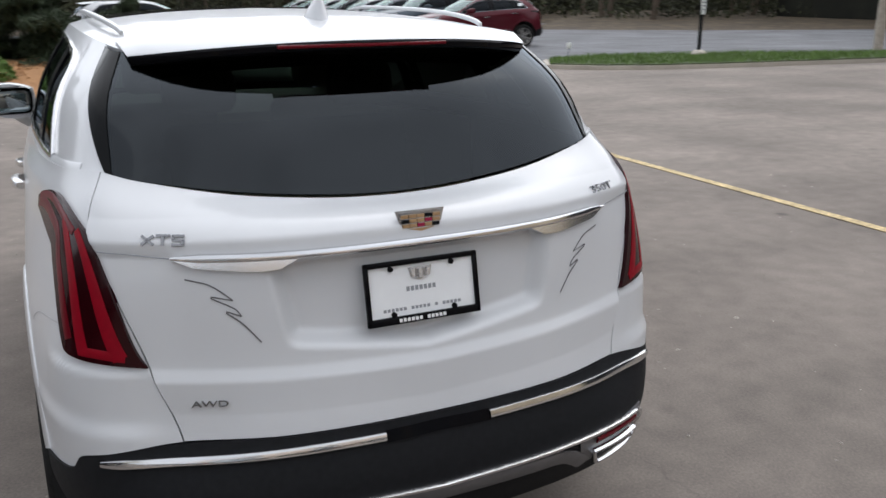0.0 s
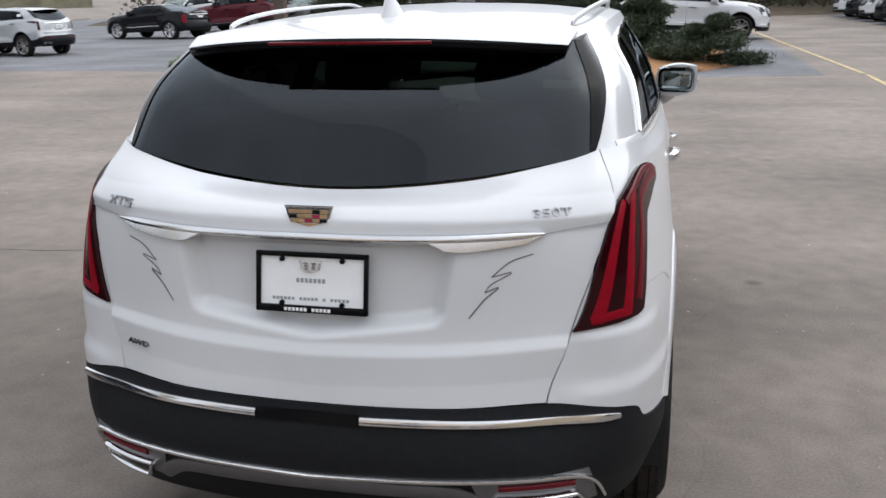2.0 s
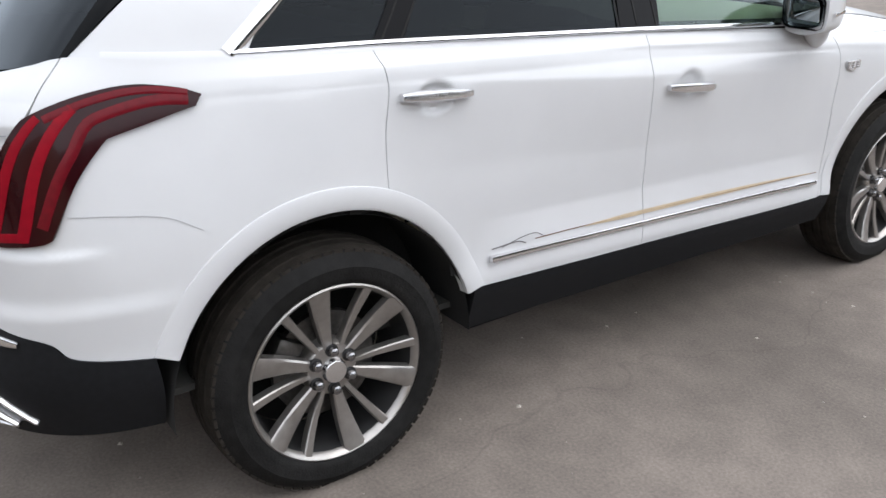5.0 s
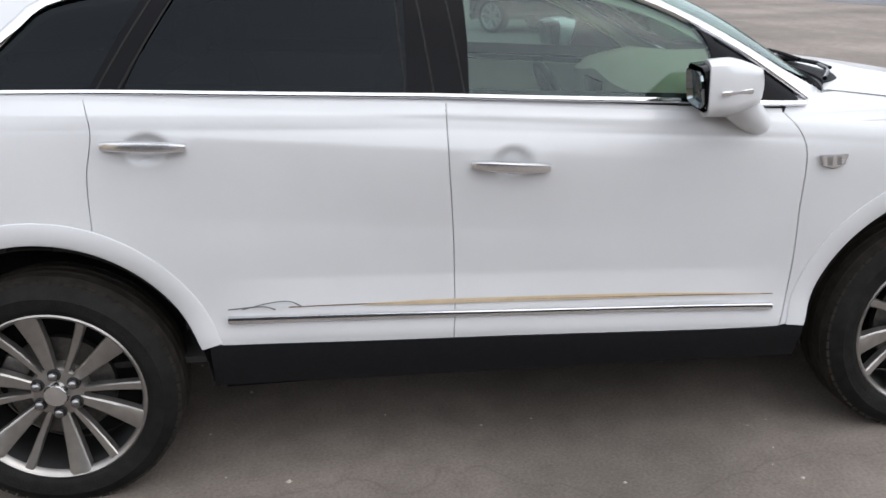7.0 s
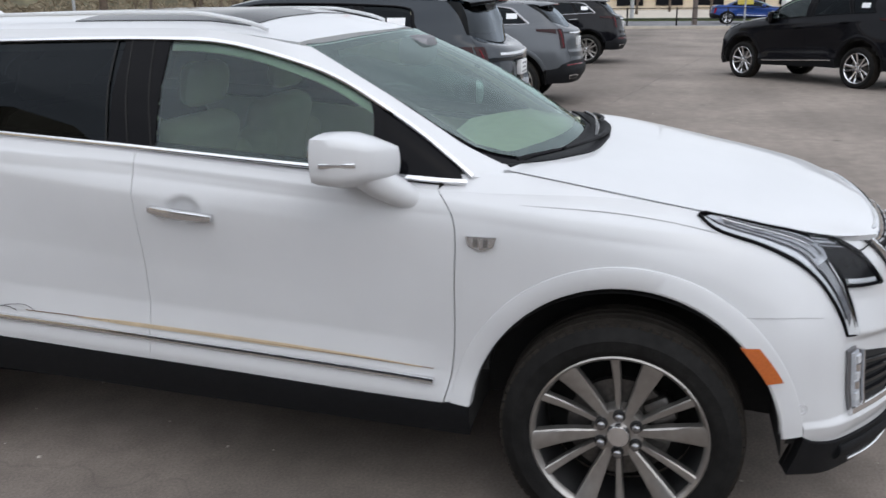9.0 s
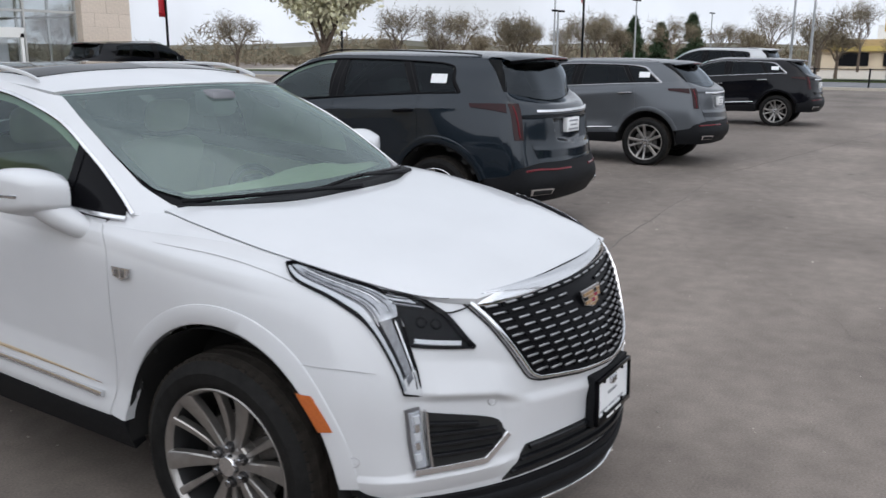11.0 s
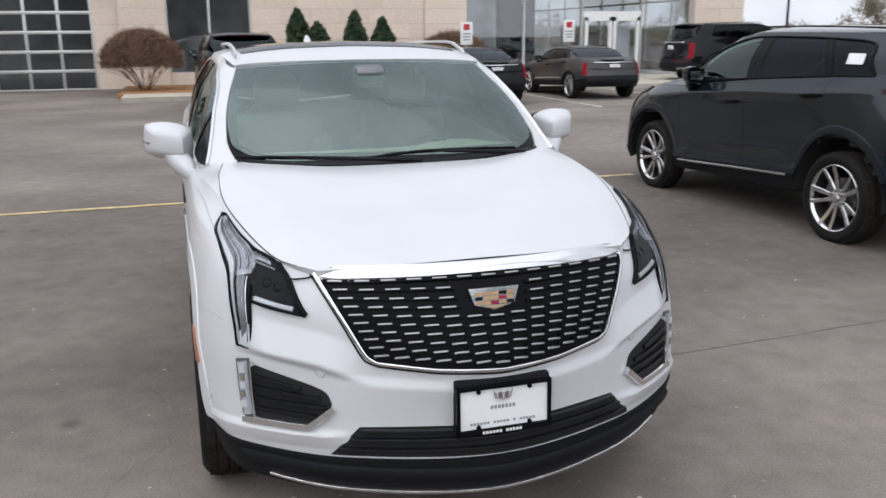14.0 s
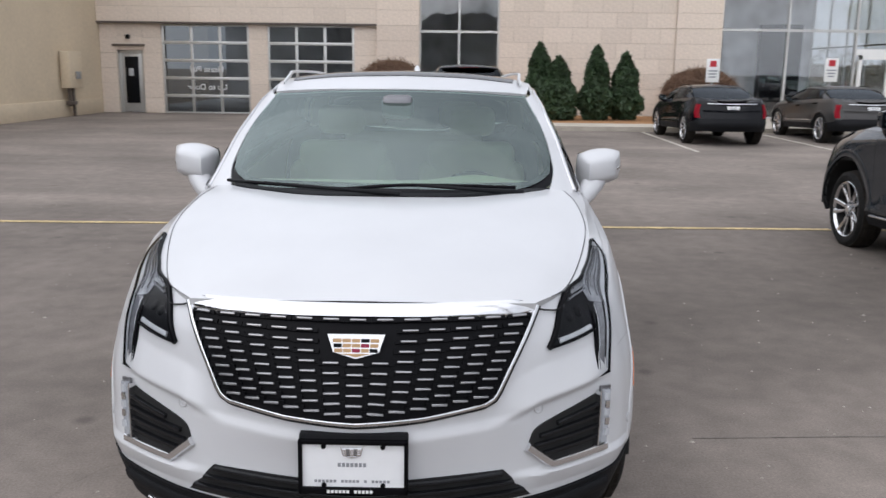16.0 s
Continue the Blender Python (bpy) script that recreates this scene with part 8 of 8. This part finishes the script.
tall, lo2, cab2, *_ = make_car("tall_suv", "dark blue-grey three-row SUV parked beside the lane", P_TEAL, pose(-5.07, -2.36, 0, 0, 0, 180), warp=tall_warp, rimstyle="five", rims=(CHROME, ALLOYD), trim=BLACK, mould=-0.095, lamps="hook", frontglass=GFRONT)
rear_trim(tall, lo2)
front_trim(tall, lo2)
sticker(tall, cab2, True)
sticker(tall, cab2, False)
mid, lo3, cab3, *_ = make_car("grey_suv", "mid-grey crossover with black lower trim, parked in a row", P_GREY, pose(-11.35, -2.42, 0, 0, 0, 180), lamps="hook", trim=DKCHROME, rimstyle="five", rims=(ALLOY, ALLOYD), flare=P_GREY)
rear_trim(mid, lo3)
front_trim(mid, lo3)
sticker(mid, cab3, True)


def again(src, name, label, m, old, fresh, group=""):
    ob = copy_thing(src, m)
    ob.name = name
    tagged(ob, label, "car", group)
    if fresh is not old:
        recolour(ob, old, fresh)
    return ob


again(mid, "black_suv", "black crossover parked at the end of a row", pose(-20.6, -2.3, 0, 0, 0, 182), P_GREY, P_BLACK)
h = math.degrees(math.atan2(-0.65, -0.76)) - 90
again(tall, "black_tall_suv", "black three-row SUV with bright wheels across the lane", pose(-15.77, 4.42, 0, 0, 0, h), P_TEAL, P_BLACK)
big, lo4, cab4, *_ = make_car("large_suv", "large black SUV parked nose to the building", P_BLACK, pose(-0.55, -17.4, 0, 0, 0, 180), warp=big_warp, rimstyle="five", rims=(CHROME, ALLOYD), lamps="upright", trim=BLACK)
rear_trim(big, lo4)
front_trim(big, lo4, CHROME)
again(big, "large_suv", "large black SUV standing before the glass front", pose(-18.9, -22.75, 0, 0, 0, 88) @ Matrix.Scale(1.15, 4), P_BLACK, P_BLACK)
again(big, "tall_silver_suv", "tall silver SUV with roof rails parked behind the row", pose(-28.6, -5.0, 0, 0, 0, 180) @ Matrix.Scale(1.08, 4), P_BLACK, P_SILVER)
# saloons before the building
sal, lo5, cab5, *_ = make_car("black_saloon", "black saloon with upright red rear lamps in a stall", P_BLACK, pose(-6.75, -18.0, 0, 0, 0, 180), warp=low_warp, deck=notch, rimstyle="five", rims=(CHROME, ALLOYD), lamps="upright", trim=BLACK)
rear_trim(sal, lo5, False)
again(sal, "grey_saloon", "graphite grey saloon parked in a stall", pose(-10.3, -18.6, 0, 0, 0, 180), P_BLACK, P_GRAPH)
again(mid, "green_suv", "pale green-grey crossover parked beyond the lane", pose(-29.3, 14.6, 0, 0, 0, 100), P_GREY, paint("pale green paint", (0.30, 0.38, 0.36), 0.3, 0.3))
# back lot
again(sal, "black_saloon", "black saloon parked on the back lot", pose(-19.4, 29.6, 0, 0, 0, 78), P_BLACK, P_BLACK, "cars on the back lot")
again(mid, "white_hatchback", "silver hatchback parked on the back lot", pose(-19.05, 20.3, 0, 0, 0, 80) @ Matrix.Scale(0.88, 4), P_GREY, P_SILVER, "cars on the back lot")
again(sal, "blue_saloon", "blue saloon parked on the back lot", pose(-18.85, 16.1, 0, 0, 0, 82), P_BLACK, P_BLUE, "cars on the back lot")
again(tall, "red_suv", "dark red SUV parked on the back lot", pose(-18.4, 35.2, 0, 0, 0, 82), P_TEAL, P_RED, "cars on the back lot")
for x, y, c, lb in ((-24.5, 41, P_SILVER, "silver crossover parked on the back lot"), (-20.5, 41.5, WHITE, "white crossover parked on the back lot"), (-16.5, 40, P_GRAPH, "grey crossover parked on the back lot"), (-12.8, 40.5, P_SILVER, "silver crossover parked on the back lot")):
    again(mid, "parked_suv", lb, pose(x, y, 0, 0, 0, 170), P_GREY, c, "cars on the back lot")
again(mid, "white_suv_far", "white crossover waiting on the back lane", pose(2.15, 25.5, 0, 0, 0, -90), P_GREY, WHITE)
red = again(mid, "dark_red_suv", "dark red off-road SUV at the end of a row", pose(12.7, 23.15, 0, 0, 0, 90), P_GREY, P_RED)
for k, (src, old, c, lb) in enumerate(((big, P_BLACK, P_SLATE, "large slate SUV with a bright grille in a row"), (mid, P_GREY, P_SLATE, "slate grey crossover in a row"), (mid, P_GREY, P_SILVER, "silver crossover in a row"), (mid, P_GREY, P_BLACK, "black crossover in a row"), (mid, P_GREY, WHITE, "white crossover in a row"), (mid, P_GREY, P_BLACK, "black crossover in a row"), (mid, P_GREY, WHITE, "white crossover in a row"))):
    again(src, "row_suv", lb, pose(12.0 + (0.35 if k == 0 else 0.0), 26.0 + 2.75 * k, 0, 0, 0, 90), old, c, "row of parked SUVs")

# ---- lamp posts, signs and the far side of the street ----
lp = empty("lamp_post", pose(-3.45, 5.62, 0), "brown steel lamp post on a round concrete base", "lamp post")
bm = bmesh.new()
lathe(bm, [(0, 0.0), (0, 0.30), (0.44, 0.30), (0.47, 0.28), (0.47, 0.0)], 32, "z")
part("base", bm, mat("yellowed concrete", (0.46, 0.37, 0.23), 0.85, var=0.2, scale=12, bump=0.3, bscale=60, stain=0.2, sscale=3), lp)
bm = bmesh.new()
box(bm, -0.15, 0.15, -0.15, 0.15, 0.47, 0.50, 0.008)
for a in (-1, 1):
    for b in (-1, 1):
        box(bm, a * 0.11 - 0.02, a * 0.11 + 0.02, b * 0.11 - 0.02, b * 0.11 + 0.02, 0.50, 0.55, 0.005)
part("foot_plate", bm, POLE, lp)
bm = bmesh.new()
box(bm, -0.065, 0.065, -0.065, 0.065, 0.5, 8.0, 0.01)
part("pole", bm, POLE, lp)
bm = bmesh.new()
box(bm, -0.6, 0.6, -0.15, 0.15, 7.9, 8.05, 0.03)
part("lamp_head", bm, POLE, lp)


def street_lamp(x, y, h, label="slim street lamp with twin heads", heads=2):
    s = empty("street_lamp", pose(x, y, 0), label, "street lamp", "street lamps")
    bm = bmesh.new()
    tube(bm, [(0, 0, 0), (0, 0, h)], [0.11, 0.06], 8)
    part("pole", bm, GALV, s)
    for k in range(heads):
        bm = bmesh.new()
        box(bm, -0.15, 0.15, 0.1, 0.75, h - 0.08, h + 0.04, 0.03, pose(0, 0, 0, 0, 0, 90 + 180 * k))
        part("lamp_head", bm, CLAD, s)


for x, y, h in ((-72.6, -23.1, 6.4), (-103.4, -24.6, 6.6), (-66, -8.8, 9.5), (-52.3, -21.4, 4.6), (-70, -29.7, 8.0), (-60, -6.5, 6.2), (-48, -38, 8)):
    street_lamp(x, y, h)


def banner(x, y, h):
    s = empty("banner_pole", pose(x, y, 0), "slim pole with a narrow red banner", "flag", "red banners")
    bm = bmesh.new()
    tube(bm, [(0, 0, 0), (0, 0, h)], [0.07, 0.05], 8)
    part("pole", bm, CLAD, s)
    bm = bmesh.new()
    P = [[(0.02 + 0.5 * f, 0.08 * math.sin(4 * f + z), z) for f in np.linspace(0, 1, 6)] for z in np.linspace(h - 2.6, h - 0.1, 10)]
    grid_faces(bm, P)
    ob = part("banner", bm, REDSIGN, s)
    ob.modifiers.new("thick", "SOLIDIFY").thickness = 0.01


banner(-26.8, -30.5, 6.0)
banner(-38.7, -13.9, 6.8)
banner(-32.5, -24.3, 6.5)

# entrance sign on the grass island
es = empty("island_sign", pose(15.2, 14.6, 0.125), "white notice sign on a post with a concrete foot", "sign")
bm = bmesh.new()
lathe(bm, [(0, 0.22), (0.06, 0.20), (0.13, 0.10), (0.13, 0)], 20, "z")
part("foot", bm, CONCRETE, es)
bm = bmesh.new()
box(bm, -0.035, 0.035, -0.035, 0.035, 0.1, 1.6, 0.005)
part("post", bm, CLAD, es)
m = pose(0, 0, 0, 0, 0, 35)
bm = bmesh.new()
box(bm, -0.23, 0.23, -0.05, -0.035, 1.05, 1.72, 0.012, m)
pl = part("plate", bm, WPAINT, es)
bm = bmesh.new()
box(bm, -0.1, 0.1, -0.054, -0.05, 1.46, 1.64, 0, m)
part("red_square", bm, REDSIGN, pl)
for k in range(3):
    bm = bmesh.new()
    box(bm, -0.16, 0.16, -0.054, -0.05, 1.34 - 0.09 * k, 1.375 - 0.09 * k, 0, m)
    part("text_bar", bm, INK, pl)
mk = empty("marker_flag", pose(11.1, 14.6, 0.12), "small white utility marker on a thin stake", "marker")
bm = bmesh.new()
tube(bm, [(0, 0, 0), (0, 0, 0.35)], [0.008, 0.008], 6)
part("stake", bm, CLAD, mk)
bm = bmesh.new()
box(bm, -0.07, 0.07, -0.006, 0.006, 0.30, 0.44, 0.003)
part("flag", bm, WPAINT, mk)
up = empty("utility_pole", pose(21.5, 14.2, 0), "pale wooden utility pole beside the lane", "utility pole")
bm = bmesh.new()
tube(bm, [(0, 0, 0), (0, 0, 8)], [0.14, 0.10], 10)
part("pole", bm, mat("weathered pole wood", (0.33, 0.29, 0.24), 0.9, var=0.2, scale=10), up)
ps = empty("post_pair", pose(-4.3, 20.3, 0), "brown and grey posts beside a plate with an orange mark", "post")
for dx, mt in ((-0.35, POLE), (0.0, GALV), (0.3, GALV)):
    bm = bmesh.new()
    tube(bm, [(dx, 0, 0), (dx - 0.06, 0, 2.5), (dx - 0.2, 0, 5.5)], [0.14, 0.13, 0.12], 9)
    part("post", bm, mt, ps)
bm = bmesh.new()
box(bm, 0.75, 1.05, -0.3, -0.27, 0.25, 0.85, 0.01)
pl = part("plate", bm, WPAINT, ps)
bm = bmesh.new()
box(bm, 0.80, 1.0, -0.305, -0.301, 0.30, 0.62)
part("orange_mark", bm, mat("orange mark", (0.55, 0.14, 0.03), 0.6, var=0.1), pl)
bm = bmesh.new()
box(bm, 0.88, 0.92, -0.3, -0.26, 0.0, 0.3)
part("stake", bm, CLAD, ps)

# street, verge, shops and traffic poles beyond the lot
slab("street", [(-62, -70), (-48, -70), (-44, 60), (-58, 60)], 0.0, 0.008, ASPHALT2, "street beyond the parking lot", "road")
slab("verge", [(-66, -70), (-62.5, -70), (-58.5, 60), (-64, 60)], 0.0, 0.12, GRASSG, "green verge across the street", "verge")
slab("street_kerb", [(-48, -70), (-47.6, -70), (-43.6, 60), (-44, 60)], 0.0, 0.14, CONCRETE, "pale concrete kerb along the street", "kerb")
slab("far_lot", [(-110, -70), (-66.5, -70), (-64.5, 60), (-110, 60)], 0.0, 0.01, CONCRETE, "pale forecourt across the street", "road")
shop = empty("shop", Matrix(), "low tan shop building with a pale roof sign across the street", "building")
for nm, a, b, c, d, e, f, mt in (("wall", -126, -116, -14, 34, 0, 3.6, STUCCO), ("fascia", -116, -115.4, -14, 34, 2.2, 3.7, mat("ochre fascia", (0.42, 0.30, 0.14), 0.8, var=0.1)), ("base", -116, -115.7, -14, 34, 0, 1.1, STUCCO), ("roof_block", -124, -116.5, -8, 1, 3.6, 5.4, WPAINT), ("yellow_band", -115.4, -115.2, -13, -3, 2.3, 2.9, mat("yellow sign", (0.45, 0.34, 0.10), 0.6, var=0.05))):
    bm = bmesh.new()
    box(bm, a, b, c, d, e, f)
    part(nm, bm, mt, shop, smooth=30)
for k in range(9):
    bm = bmesh.new()
    box(bm, -115.68, -115.6, -12 + 5 * k, -8.6 + 5 * k, 0.5, 2.1)
    part("shop_window", bm, LAMPDK, shop)
for x, y in ((-66.7, -2.3), (-51.8, 2.2)):
    tp = empty("traffic_pole", pose(x, y, 0), "traffic signal pole with a yellow signal head", "traffic light", "traffic lights")
    bm = bmesh.new()
    tube(bm, [(0, 0, 0), (0, 0, 8.5)], [0.16, 0.11], 10)
    part("pole", bm, GALV if x < -60 else POLE, tp)
    bm = bmesh.new()
    tube(bm, [(0, 0, 5.4), (0, 5, 5.7)], [0.08, 0.05], 8)
    part("arm", bm, GALV, tp)
    for z, dy in ((2.6, 0.35), (3.4, -0.35)):
        bm = bmesh.new()
        box(bm, -0.15, 0.15, dy - 0.16, dy + 0.16, z, z + 0.95, 0.03)
        hd = part("signal_head", bm, mat("signal yellow", (0.55, 0.30, 0.03), 0.5, var=0.05), tp)
        for k in range(3):
            bm = bmesh.new()
            lathe(bm, [(0.14, 0.09), (0.24, 0.10), (0.24, 0.085), (0.15, 0.0)], 14, "x", (0, dy, z + 0.17 + 0.3 * k))
            part("lens", bm, LAMPDK, hd)
ys = empty("yellow_sign", pose(-46.7, 4.7, 0), "yellow roadside sign on a post", "sign")
bm = bmesh.new()
tube(bm, [(0, 0, 0), (0, 0, 1.6)], [0.05, 0.05], 8)
part("post", bm, GALV, ys)
bm = bmesh.new()
box(bm, -0.03, 0.03, -0.4, 0.4, 1.2, 2.5, 0.02)
part("plate", bm, mat("sign yellow", (0.55, 0.46, 0.10), 0.5, var=0.05), ys)
fence = empty("street_fence", Matrix(), "low dark rail fence along the street", "fence")
for k in range(22):
    bm = bmesh.new()
    box(bm, -45.9 + 0.031 * (-30 + 2.6 * k), -45.82 + 0.031 * (-30 + 2.6 * k), -30.04 + 2.6 * k, -29.96 + 2.6 * k, 0, 1.1)
    part("post", bm, CLAD, fence)
for z in (0.5, 1.05):
    bm = bmesh.new()
    tube(bm, [(-46.85, -30, z), (-45.0, 27, z)], [0.025, 0.025], 6, smooth=False)
    part("rail", bm, CLAD, fence)
again(sal, "blue_saloon", "dark blue saloon on the street", pose(-54, 5.5, 0, 0, 0, 2), P_BLACK, P_BLUE, "cars on the street")
tr = empty("box_truck", pose(-58, 10.5, 0), "white truck cab waiting on the street", "truck")
for nm, a, b, c, d, e, f, mt in (("cab", -1.1, 1.1, -1.3, 0.9, 0.7, 2.9, WPAINT), ("hood", -1.0, 1.0, -2.8, -1.3, 0.7, 1.7, WPAINT), ("window", -1.12, 1.12, -1.0, 0.2, 1.8, 2.5, LAMPDK), ("wheel", -1.15, 1.15, -2.6, -1.7, 0.0, 0.9, RUBBER)):
    bm = bmesh.new()
    box(bm, a, b, c, d, e, f, 0.15)
    part(nm, bm, mt, tr)
# low wooded rise at the horizon
bm = bmesh.new()
P = []
for r, z0 in ((170, 0.0), (172, 3.6), (230, 5.6)):
    P.append([(r * math.cos(a), r * math.sin(a), z0 * (0.75 + 0.35 * noise.noise((6 * math.cos(a), 6 * math.sin(a), 2))) if z0 else 0.0) for a in np.linspace(radians(125), radians(285), 120)])
grid_faces(bm, P)
bmesh.ops.recalc_face_normals(bm, faces=bm.faces)
tagged(part("far_woods", bm, mat("distant bare woods", (0.085, 0.078, 0.05), 0.95, var=0.35, scale=0.5, stain=0.3, sscale=0.08)), "low rise of bare woods on the horizon", "backdrop", kind="structure")

# ---- stone blocks of the facade ----
shapes = {}


def block(w, h):
    key = (round(w, 2), round(h, 2))
    if key not in shapes:
        bm = bmesh.new()
        a, b, e = w / 2 - 0.005, h / 2 - 0.005, 0.008
        P = [[(-a, -0.014, -b), (a, -0.014, -b), (a, -0.014, b), (-a, -0.014, b)], [(-a, -e, -b), (a, -e, -b), (a, -e, b), (-a, -e, b)], [(-a + e, 0, -b + e), (a - e, 0, -b + e), (a - e, 0, b - e), (-a + e, 0, b - e)]]
        V = grid_faces(bm, P, close=True)
        bm.faces.new(V[-1])
        bmesh.ops.recalc_face_normals(bm, faces=bm.faces)
        me = bpy.data.meshes.new("block")
        bm.to_mesh(me)
        bm.free()
        me.materials.append(STONE)
        shapes[key] = me
    return shapes[key]


rng = random.Random(12)
COURSE, LONG = 0.543, 1.12
for wall, x0, x1, y0, z0, z1 in stone_walls:
    n = max(1, round((z1 - z0) / COURSE))
    h = (z1 - z0) / n
    for j in range(n):
        k = max(1, round((x1 - x0) / LONG))
        cuts = np.linspace(x0, x1, k + 1).tolist()
        if j % 2 and k > 1:
            s = (x1 - x0) / k / 2
            cuts = [x0] + [c + s for c in cuts[:-1]] + [x1]
        for a, b in zip(cuts, cuts[1:]):
            ob = new("block", block(b - a, h))
            ob.parent = wall
            ob.matrix_basis = Matrix.Translation(((a + b) / 2, y0 + rng.uniform(-0.002, 0.002), z0 + (j + 0.5) * h))
